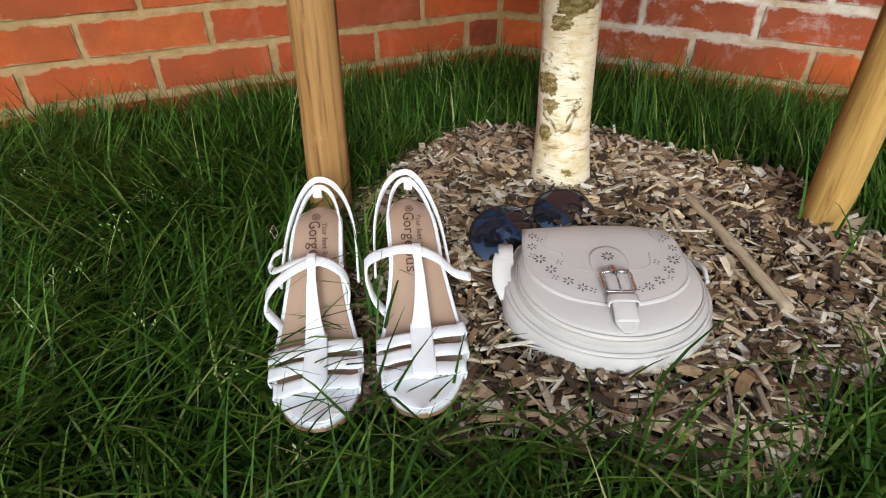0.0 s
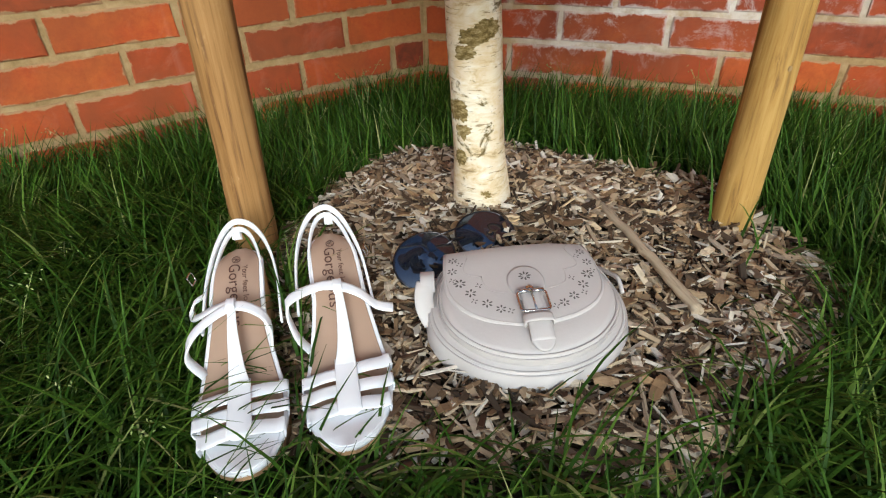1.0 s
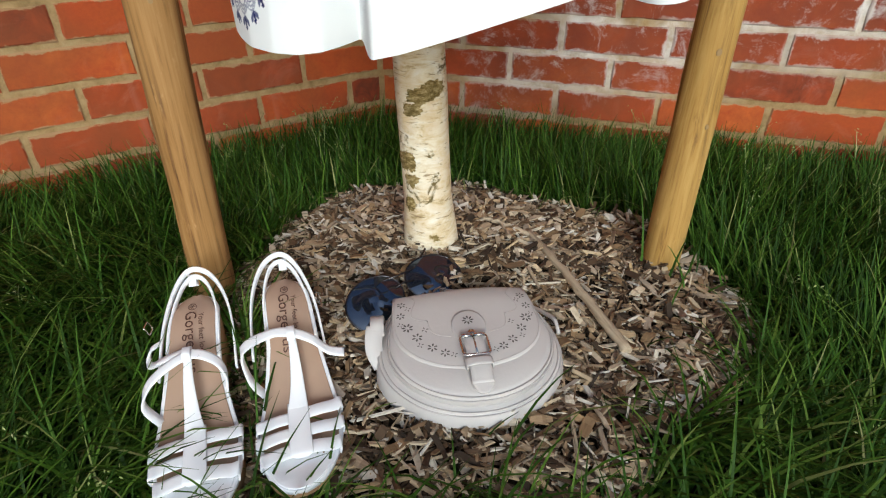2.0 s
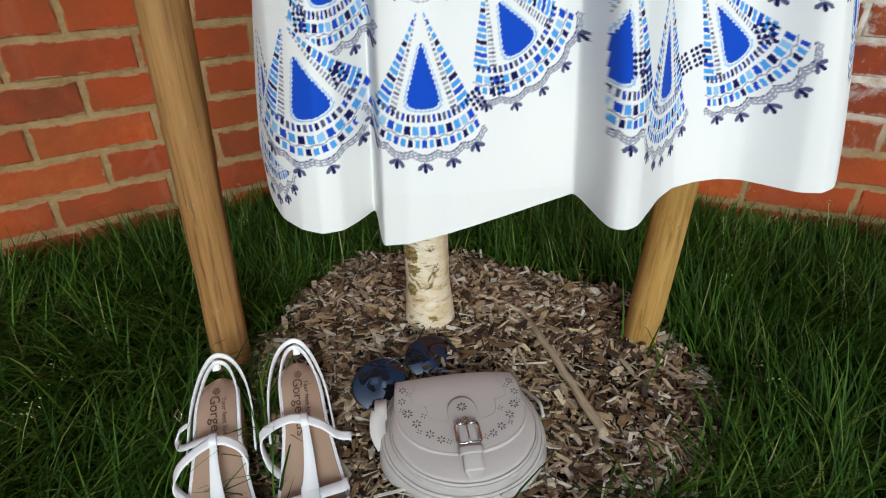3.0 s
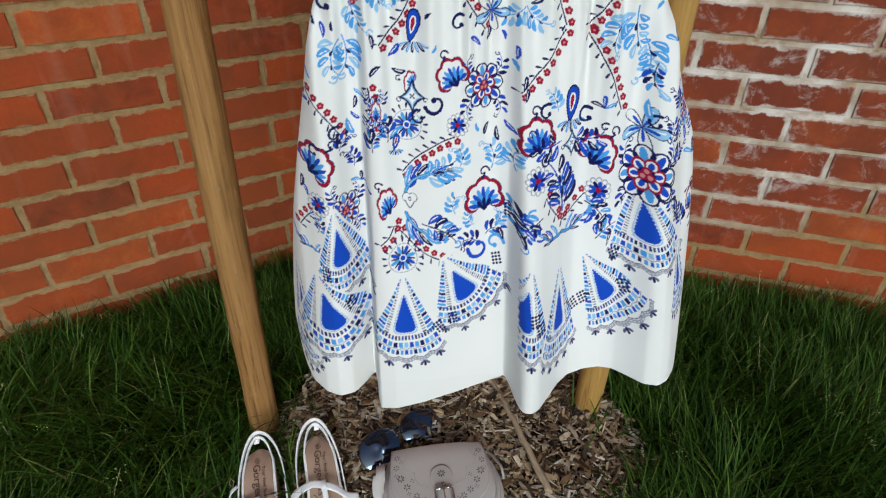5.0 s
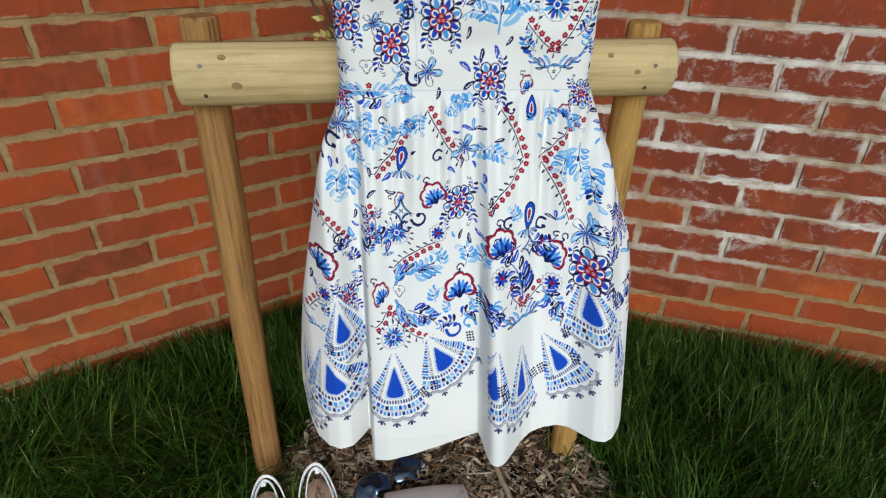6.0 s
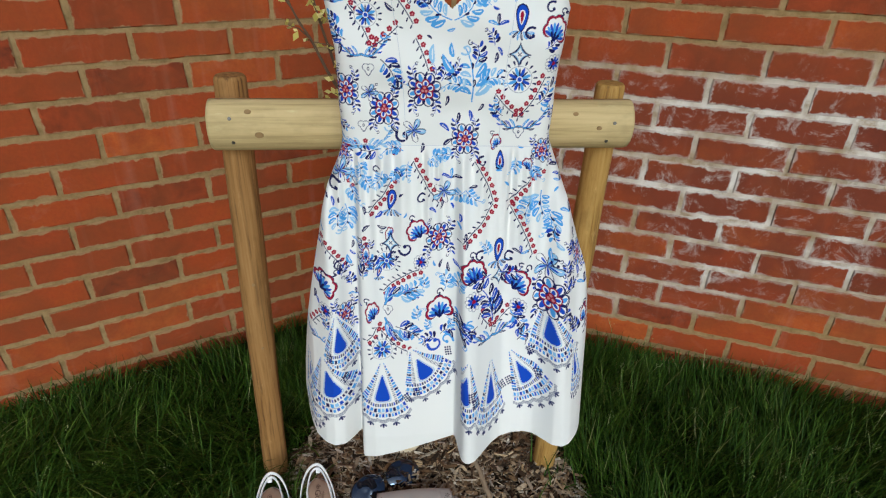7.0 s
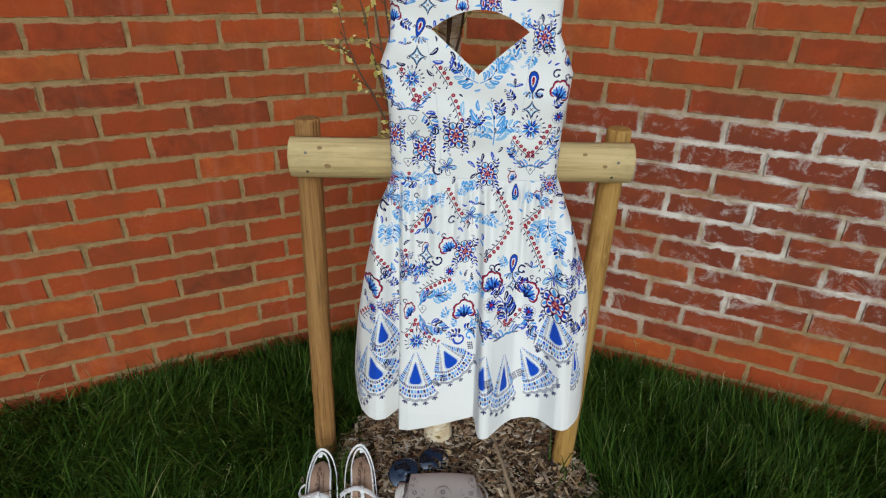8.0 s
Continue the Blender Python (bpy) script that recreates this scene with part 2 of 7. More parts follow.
def brick_mesh(w, seed):
    """A brick's face and returns, w long, with rounded and chipped arrises; its face lies at y = 0 and looks along -y."""
    h, rng = COURSE - JOINT, random.Random(seed)
    vs, fs = [], []
    nx, nz = 7, 3
    for lay, (inset, depth) in enumerate(((0.0, 0.05), (0.0, 0.0025), (0.0025, 0.0))):
        loop = []
        for i in range(nx):
            loop.append((i / (nx - 1), 0))
        for j in range(1, nz):
            loop.append((1, j / (nz - 1)))
        for i in range(nx - 2, -1, -1):
            loop.append((i / (nx - 1), 1))
        for j in range(nz - 2, 0, -1):
            loop.append((0, j / (nz - 1)))
        for u, v in loop:
            x = inset + u * (w - 2 * inset) + (rng.uniform(-0.0022, 0.0022) if lay else 0)
            z = inset + v * (h - 2 * inset) + (rng.uniform(-0.0016, 0.0016) if lay else 0)
            vs.append((x, depth + (rng.uniform(-0.0006, 0.0006) if lay else 0), z))
    n = len(vs) // 3
    for lay in (0, 1):
        for k in range(n):
            a, b = lay * n + k, lay * n + (k + 1) % n
            fs.append((a, b, b + n, a + n))
    fs.append(tuple(range(2 * n, 3 * n)))
    return mesh_of("brick", vs, fs, BRICK)


BRICK_MESHES = {}


def lay_bricks(wall, direction, inward, length, shift, flip, lo, hi):
    base = Matrix((direction.to_4d(), (-inward).to_4d(), (0, 0, 1, 0), (0, 0, 0, 1))).transposed()
    base[3][3] = 1
    rng = random.Random(7 if flip else 3)
    for k in range(lo, hi):
        z = BED0 + (k - 1) * COURSE + JOINT / 2
        for a, b in course_spans(length, shift, k):
            w = round(b - a, 3)
            key = (w, rng.randrange(5))
            if key not in BRICK_MESHES:
                BRICK_MESHES[key] = brick_mesh(w, hash(key) % 1000)
            ob = new("brick", BRICK_MESHES[key])
            ob.parent = wall
            m = Matrix.Translation(direction * (b if flip else a) + inward * rng.uniform(-0.0012, 0.0012) + Vector((0, 0, z + rng.uniform(-0.001, 0.001))))
            turn = math.atan2(-direction.y, -direction.x) if flip else math.atan2(direction.y, direction.x)
            ob.matrix_world = m @ pose(0, 0, 0, 0, rng.uniform(-0.35, 0.35), math.degrees(turn))


def wall_body(name, direction, inward, length, label):
    """The mortar and backing behind the bricks' faces."""
    bm = bmesh.new()
    back = 0.004
    c = [direction * -0.02 - inward * back, direction * length - inward * back, direction * length - inward * 0.12, direction * -0.02 - inward * 0.12]
    lo = [bm.verts.new((p.x, p.y, -0.25)) for p in c]
    hi = [bm.verts.new((p.x, p.y, TOP)) for p in c]
    for i in range(4):
        j = (i + 1) % 4
        bm.faces.new((lo[i], lo[j], hi[j], hi[i]))
    bm.faces.new(lo[::-1])
    bm.faces.new(hi)
    bmesh.ops.recalc_face_normals(bm, faces=bm.faces)
    me = bpy.data.meshes.new(name)
    bm.to_mesh(me)
    bm.free()
    me.materials.append(MORTAR)
    return tagged(new(name, me), label, "wall", kind="structure")


LEN_L, LEN_R = 2.6, 2.9
wall_west = wall_body("wall_west", DIR_L, IN_L, LEN_L, "orange-red brick garden wall with tan mortar in stretcher bond")
wall_east = wall_body("wall_east", DIR_R, IN_R, LEN_R, "red brick wall with white salt bloom on its mortar")

# ---- ground ----
MOUND, MOUND_R = Vector((0.41, -0.69)), 0.36


def ground_z(x, y):
    r = math.hypot(x - MOUND.x, y - MOUND.y)
    t = min(max((r - 0.30) / 0.14, 0), 1)
    rise = 0.045 * math.exp(-(math.hypot(x - 0.36, y + 0.66) / 0.17) ** 2)
    bumps = 0.006 * noise.noise((x * 9, y * 9, 0))
    return 0.022 * (1 - t) - 0.028 * t * t * (3 - 2 * t) + rise + bumps


def ground_sheet():
    xs = sorted(set([round(-1.6 + 0.05 * i, 3) for i in range(69)] + [-40, -12, -4, 4, 12, 40]))
    ys = sorted(set([round(-2.4 + 0.05 * i, 3) for i in range(54)] + [-40, -12, -5, 3, 12, 40]))
    vs = [(x, y, ground_z(x, y)) for y in ys for x in xs]
    n = len(xs)
    fs = [(j * n + i, j * n + i + 1, (j + 1) * n + i + 1, (j + 1) * n + i) for j in range(len(ys) - 1) for i in range(n - 1)]
    return tagged(new("ground", mesh_of("ground", vs, fs, SOIL, True)), "dark soil under the lawn and the bark mulch", "ground", kind="structure")


ground_sheet()


def inside_walls(x, y, gap):
    return (-y > gap if x > 0 else True) and (x * IN_L.x + y * IN_L.y > gap)


def mound_edge(a):
    back = (a - 1.8 + math.pi) % (2 * math.pi) - math.pi
    return MOUND_R * (1 - 0.34 * math.exp(-(back / 1.2) ** 2) - 0.16 * math.exp(-((a + 2.0) / 0.55) ** 2) + 0.07 * math.sin(3 * a + 0.6) + 0.05 * math.sin(7 * a + 2) + 0.04 * math.sin(11 * a))


def under_shoe(x, y):
    for px, py, g in ((0.351, -1.074, 31.5), (0.274, -1.126, 33.3)):
        dx, dy = -math.sin(radians(g)), math.cos(radians(g))
        u = min(max((x - px) * dx + (y - py) * dy, 0.035), 0.25)
        if math.hypot(x - px - dx * u, y - py - dy * u) < 0.036:
            return True
    return False


def grass(count, seed, x0, x1, y0, y1, tall, name, label):
    rng = random.Random(seed)
    vs, fs = [], []
    made = 0
    while made < count:
        x, y = rng.uniform(x0, x1), rng.uniform(y0, y1)
        if not inside_walls(x, y, 0.012):
            continue
        r, a = math.hypot(x - MOUND.x, y - MOUND.y), math.atan2(y - MOUND.y, x - MOUND.x)
        e = mound_edge(a)
        if under_shoe(x, y):
            continue
        if r < e + 0.01:
            if rng.random() > 0.012 or r < 0.24:
                continue
        made += 1
        near_wall = min(-y if x > 0 else 9, x * IN_L.x + y * IN_L.y)
        tuft = 0.5 + 0.5 * noise.noise((x * 5, y * 5, 3.3)) + 0.35 * noise.noise((x * 17, y * 17, 8))
        long = tall * rng.uniform(0.45, 1.15) * (0.65 + 0.6 * tuft) * (0.62 + 0.38 * min(near_wall / 0.25, 1))
        if r < e + 0.06:
            long *= 0.75
        lean_a = rng.gauss(0, 1.2) + 6.28 * noise.noise((x * 3, y * 3, 21)) 
        loose = min(max((-0.55 - y) / 0.4, 0), 1)
        bend = rng.uniform(0.2, 1.1) + 0.5 * loose if rng.random() < 0.78 - 0.3 * loose else rng.uniform(1.3, 2.5)
        wide = rng.uniform(0.0009, 0.0019) + 0.0007 * loose * rng.random()
        long *= 1 + 0.18 * loose * rng.random()
        dx, dy = math.cos(lean_a), math.sin(lean_a)
        px, py = -dy, dx
        z = ground_z(x, y) - 0.004
        seg = 4
        b0 = len(vs)
        cx, cy, cz, ang = x, y, z, rng.uniform(0.02, 0.3)
        for i in range(seg + 1):
            w = wide * (1 - (i / seg) ** 1.7) + 0.00015
            vs.append((cx + px * w, cy + py * w, cz))
            vs.append((cx - px * w, cy - py * w, cz))
            ang += bend / seg
            cx += dx * math.sin(ang) * long / seg
            cy += dy * math.sin(ang) * long / seg
            cz += math.cos(ang) * long / seg
        for i in range(seg):
            q = b0 + 2 * i
            fs.append((q, q + 1, q + 3, q + 2))
    return tagged(new(name, mesh_of(name, vs, fs, BLADE)), label, "grass", kind="stuff")


grass(62000, 11, -1.35, 1.75, -1.42, 0.0, 0.148, "lawn_grass", "dark green uncut lawn grass between wall and mulch")
grass(9000, 12, -2.2, 2.9, -2.6, -1.42, 0.12, "lawn_grass", "green lawn grass around the paved viewpoint")


def seed_stalks(count):
    """Tall flowering stalks with pale spikelets that stand above the lawn."""
    rng = random.Random(31)
    vs, fs = [], []
    made = 0
    while made < count:
        x, y = rng.uniform(-1.1, 1.5), rng.uniform(-1.3, -0.03)
        if not inside_walls(x, y, 0.03) or math.hypot(x - MOUND.x, y - MOUND.y) < 0.44 or abs(x - 0.5) < 0.12:
            continue
        made += 1
        g, tall = rng.uniform(0, 6.28), rng.uniform(0.09, 0.15)
        p = Vector((x, y, ground_z(x, y)))
        d = Vector((math.cos(g) * 0.25, math.sin(g) * 0.25, 1)).normalized()
        side = Vector((-math.sin(g), math.cos(g), 0)) * 0.0006
        for i in range(4):
            q = p + d * (tall / 4)
            n = len(vs)
            vs += [tuple(p - side), tuple(p + side), tuple(q + side), tuple(q - side)]
            fs.append((n, n + 1, n + 2, n + 3))
            p = q
            d = (d + Vector((math.cos(g), math.sin(g), -0.4)) * 0.14).normalized()
        for k in range(11):
            c = p - d * rng.uniform(-0.004, 0.032) + Vector((rng.gauss(0, 0.005), rng.gauss(0, 0.005), rng.gauss(0, 0.002)))
            u = Vector((rng.gauss(0, 1), rng.gauss(0, 1), rng.gauss(0, 1))).normalized() * 0.0024
            w = u.orthogonal().normalized() * 0.0009
            n = len(vs)
            vs += [tuple(c - u), tuple(c + w), tuple(c + u), tuple(c - w)]
            fs.append((n, n + 1, n + 2, n + 3))
    return tagged(new("grass_seed_heads", mesh_of("grass_seed_heads", vs, fs, SEED)), "pale green flowering grass stalks above the lawn", "grass", kind="stuff")


SEED = island_material("grass_seed", [(0.0, (0.14, 0.20, 0.05)), (0.6, (0.26, 0.30, 0.10)), (1.0, (0.45, 0.44, 0.22))], rough=0.6)
seed_stalks(130)


def chips(count, seed):
    rng = random.Random(seed)
    vs, fs = [], []
    box = [(0, 1, 2, 3), (7, 6, 5, 4), (0, 4, 5, 1), (1, 5, 6, 2), (2, 6, 7, 3), (3, 7, 4, 0)]
    for i in range(count):
        a = rng.uniform(0, 2 * math.pi)
        r = mound_edge(a) * math.sqrt(rng.random()) * 1.04
        x, y = MOUND.x + r * math.cos(a), MOUND.y + r * math.sin(a)
        big = rng.random() ** 2.2
        ln, wd, th = 0.006 + 0.042 * big * rng.uniform(0.6, 1.2), 0.0011 + 0.0056 * rng.random() ** 1.4 * (0.45 + big), rng.uniform(0.0006, 0.0022)
        m = pose(x, y, ground_z(x, y) + 0.003 + 0.010 * rng.random(), rng.gauss(0, 20), rng.gauss(0, 17), rng.uniform(0, 360))
        b0 = len(vs)
        sk = rng.uniform(-0.3, 0.3)
        for sz in (-1, 1):
            for sx, sy in ((-1, -1), (1, -1), (1, 1), (-1, 1)):
                t = rng.uniform(0.55, 1.1)
                vs.append(tuple(m @ Vector((sx * ln * rng.uniform(0.75, 1.0) / 1.6 + sy * sk * wd, sy * wd * t / 1.6, sz * th * rng.uniform(0.4, 1.2)))))
        fs += [tuple(b0 + q for q in f) for f in box]
    return tagged(new("bark_mulch", mesh_of("bark_mulch", vs, fs, CHIP)), "loose brown and tan wood chip mulch around the tree", "wood chips", kind="stuff")


chips(14500, 5)


def piece_material():
    m, nt, b = material("wood_chip_piece", 0.85, spec=0.2)
    oi = nt.nodes.new("ShaderNodeObjectInfo")
    col = ramp(nt, oi.outputs["Random"], [(0.0, (0.14, 0.085, 0.045)), (0.3, (0.34, 0.22, 0.11)), (0.5, (0.42, 0.34, 0.25)), (0.75, (0.55, 0.39, 0.20)), (1.0, (0.70, 0.60, 0.45))])
    f = grain(nt, place(nt, (0.12, 1, 1)), 420, 4, 0.6)
    col = mixed(nt, calc(nt, "MULTIPLY", steps(nt, f, 0.35, 0.7), 0.45), col, (0.12, 0.07, 0.035))
    nt.links.new(col, b.inputs["Base Color"])
    bump(nt, b, f, 0.5, 0.001)
    return m


PIECE = piece_material()


def top_chips(count):
    """The larger chips that lie loose on top, each its own piece."""
    rng = random.Random(77)
    mulch = bpy.data.objects["bark_mulch"]
    kinds = []
    for k in range(14):
        ln, wd, th = rng.uniform(0.009, 0.020), rng.uniform(0.0025, 0.0065), rng.uniform(0.0007, 0.0018)
        vs, fs, n = [], [], 5
        for i in range(n):
            t = i / (n - 1) * 2 - 1
            w = wd * (1 - 0.45 * abs(t) ** 3) * rng.uniform(0.8, 1.1)
            h = th * (1 - 0.5 * abs(t) ** 4)
            up = 0.0012 * (1 - t * t) * rng.choice((-1, 1))
            for sy, sz in ((-1, -1), (1, -1), (1, 1), (-1, 1)):
                vs.append((t * ln, sy * w * rng.uniform(0.9, 1.05), sz * h + up))
        for i in range(n - 1):
            for q in range(4):
                a, b = i * 4 + q, i * 4 + (q + 1) % 4
                fs.append((a, b, b + 4, a + 4))
        fs += [(3, 2, 1, 0), tuple(range(4 * n - 4, 4 * n))]
        kinds.append(mesh_of("wood_chip", vs, fs, PIECE))
    for i in range(count):
        a = rng.uniform(0, 2 * math.pi)
        q = mound_edge(a) * math.sqrt(rng.random()) * 0.97
        x, y = MOUND.x + q * math.cos(a), MOUND.y + q * math.sin(a)
        ob = new("wood_chip", rng.choice(kinds))
        ob.parent = mulch
        ob.matrix_world = pose(x, y, ground_z(x, y) + rng.uniform(0.012, 0.016), rng.gauss(0, 12), rng.gauss(0, 9), rng.uniform(0, 360))


top_chips(290)

# ---- stakes and rail ----
def stake(x, y, top, radius, mat, lean, label, seed):
    ob = empty("tree_stake", (x, y, -0.1))
    tagged(ob, label, "stake", "tree stakes")
    pts = []
    n = 26
    for i in range(n + 1):
        t = i / n
        z = t * (top + 0.1)
        pts.append((lean[0] * t, lean[1] * t, z, radius * (1 - 0.05 * t) * (1 + 0.012 * math.sin(9 * t + seed))))
    x1, y1, z1, r1 = pts[-1]
    pts += [(x1, y1, z1 + 0.004, r1 * 0.96), (x1, y1, z1 + 0.007, r1 * 0.86)]
    part("post", lathe(pts, 28, 0.05, seed), mat, ob)
    return ob


stake(0.076, -0.822, 0.925, 0.0275, STAKE, (0.024, 0.012), "weathered brown round softwood tree stake with a pale top", 2)
stake(0.664, -0.585, 0.912, 0.027, STAKE_PALE, (0.012, 0.058), "yellow-brown round softwood tree stake standing in mulch", 9)


def rail():
    a, b = Vector((0.104, -0.872, 0.868)), Vector((0.715, -0.588, 0.868))
    d = (b - a).normalized()
    ob = empty("tree_stake_rail", a)
    tagged(ob, "pale half-round timber rail nailed across two stakes", "rail")
    out = Vector((d.y, -d.x, 0))
    bm = bmesh.new()
    rings = []
    n, seg, r, L = 24, 18, 0.041, (b - a).length
    for i in range(n + 1):
        t = (0, 0.006, *[(k + 0.5) / (n - 2) for k in range(n - 3)], 0.994, 1)[i]
        e = 0.975 if i in (0, n) else 1.0
        ring = []
        for k in range(seg + 1):
            q = math.pi * (k / seg) - math.pi / 2
            rr = r * e * (1 + 0.02 * noise.noise((t * 4, q, 5)))
            ring.append(bm.verts.new(d * L * t + out * (math.cos(q) * rr * 0.85) + Vector((0, 0, math.sin(q) * rr))))
        rings.append(ring)
    for p, q in zip(rings, rings[1:]):
        for k in range(seg):
            bm.faces.new((p[k], p[k + 1], q[k + 1], q[k])).smooth = True
        bm.faces.new((p[seg], p[0], q[0], q[seg]))
    bm.faces.new(rings[0][::-1])
    bm.faces.new(rings[-1])
    part("half_round_bar", bm, RAIL_WOOD, ob)
    return ob


rail()

# ---- the birch ----
def birch_material():
    m, nt, b = material("birch_bark", 0.8, spec=0.2)
    band = grain(nt, place(nt, (1, 1, 2.6)), 26, 6, 0.72, 0.8)
    col = ramp(nt, band, [(0.24, (0.12, 0.085, 0.045)), (0.33, (0.36, 0.26, 0.13)), (0.42, (0.64, 0.52, 0.33)), (0.52, (0.74, 0.66, 0.50)), (0.66, (0.80, 0.76, 0.68))])
    warm = steps(nt, grain(nt, place(nt, (1, 1, 0.7)), 16, 4, 0.6), 0.42, 0.68)
    col = mixed(nt, calc(nt, "MULTIPLY", warm, 0.7), col, (0.55, 0.38, 0.18))
    flake = steps(nt, grain(nt, place(nt, (1, 1, 7)), 40, 4, 0.6, 0.4), 0.60, 0.66)
    col = mixed(nt, calc(nt, "MULTIPLY", flake, 0.9), col, (0.26, 0.18, 0.09))
    scar = steps(nt, grain(nt, place(nt, (1, 1, 1.4)), 17, 6, 0.72, 0.6), 0.585, 0.64)
    col = mixed(nt, scar, col, (0.14, 0.10, 0.035))
    nt.links.new(col, b.inputs["Base Color"])
    bump(nt, b, band, 0.5, 0.002)
    return m


BIRCH = birch_material()


def scar_material():
    m, nt, b = material("mossy_bark", 0.95, spec=0.1)
    f = grain(nt, place(nt, (1, 1, 2)), 120, 6, 0.75)
    nt.links.new(ramp(nt, f, [(0.3, (0.06, 0.042, 0.015)), (0.47, (0.20, 0.14, 0.045)), (0.62, (0.44, 0.34, 0.17)), (0.75, (0.62, 0.52, 0.34))]), b.inputs["Base Color"])
    bump(nt, b, f, 0.8, 0.003)
    return m


SCAR = scar_material()
TWIG, _tt, _tb = material("brown_twig", 0.8)
_tb.inputs["Base Color"].default_value = (0.11, 0.065, 0.035, 1)


def birch():
    ob = empty("birch_tree", (0.345, -0.675, -0.05))
    tagged(ob, "young birch with peeling white bark in wood chip mulch", "tree")
    pts = [(0.0, 0.0, 0.0, 0.047), (0.0, 0.0, 0.08, 0.043), (0.0, 0.0, 0.12, 0.039)]
    for i in range(1, 30):
        z = 0.12 + i * 0.07
        bow = math.sin(min((z - 0.12) / 0.85, 1.6) * math.pi)
        pts.append((-0.013 * bow, -0.007 * bow, z, 0.0365 - 0.013 * z))
    part("trunk", lathe(pts, 36, 0.10, 4), BIRCH, ob)
    rng = random.Random(3)
    for z, g, wd, ht in ((0.335, -1.35, 0.020, 0.010), (0.318, -1.60, 0.013, 0.009), (0.345, -0.70, 0.016, 0.009), (0.250, -1.95, 0.016, 0.016), (0.225, -1.85, 0.010, 0.012), (0.190, -2.0, 0.009, 0.014), (0.140, -1.2, 0.010, 0.008), (0.120, -1.75, 0.022, 0.010), (0.43, -1.2, 0.012, 0.007)):
        rr = 0.0372 - 0.013 * z
        bm = bmesh.new()
        rows = []
        for q, lift in ((1.0, -0.0006), (0.8, 0.0012), (0.4, 0.0018), (0.08, 0.0014)):
            row = []
            for k in range(40):
                t = 6.2832 * k / 40
                w = q * (1 + 0.5 * noise.noise((math.cos(t) * 1.2 + z * 50, math.sin(t) * 1.2, g)) + 0.22 * noise.noise((math.cos(t) * 5 + z * 50, math.sin(t) * 5, g)) + 0.16 * rng.uniform(-1, 1))
                a, zz = g + wd * w * math.cos(t) / rr, z + ht * w * math.sin(t)
                bow = math.sin(min(max(zz - 0.12, 0) / 0.85, 1.6) * math.pi)
                rad = rr + lift + 0.0006 * rng.random()
                row.append(bm.verts.new((-0.013 * bow + math.cos(a) * rad, -0.007 * bow + math.sin(a) * rad, zz)))
            rows.append(row)
        for a, b in zip(rows, rows[1:]):
            for k in range(40):
                bm.faces.new((a[k], a[(k + 1) % 40], b[(k + 1) % 40], b[k])).smooth = True
        bm.faces.new(rows[-1])
        part("bark_scar", bm, SCAR, ob, "rough dark olive bark scar")
    return ob


birch()

# ---- the printed dress ----
AX, NX = Vector((0.925, 0.380, 0)), Vector((0.380, -0.925, 0))   # across the dress, and out of its front


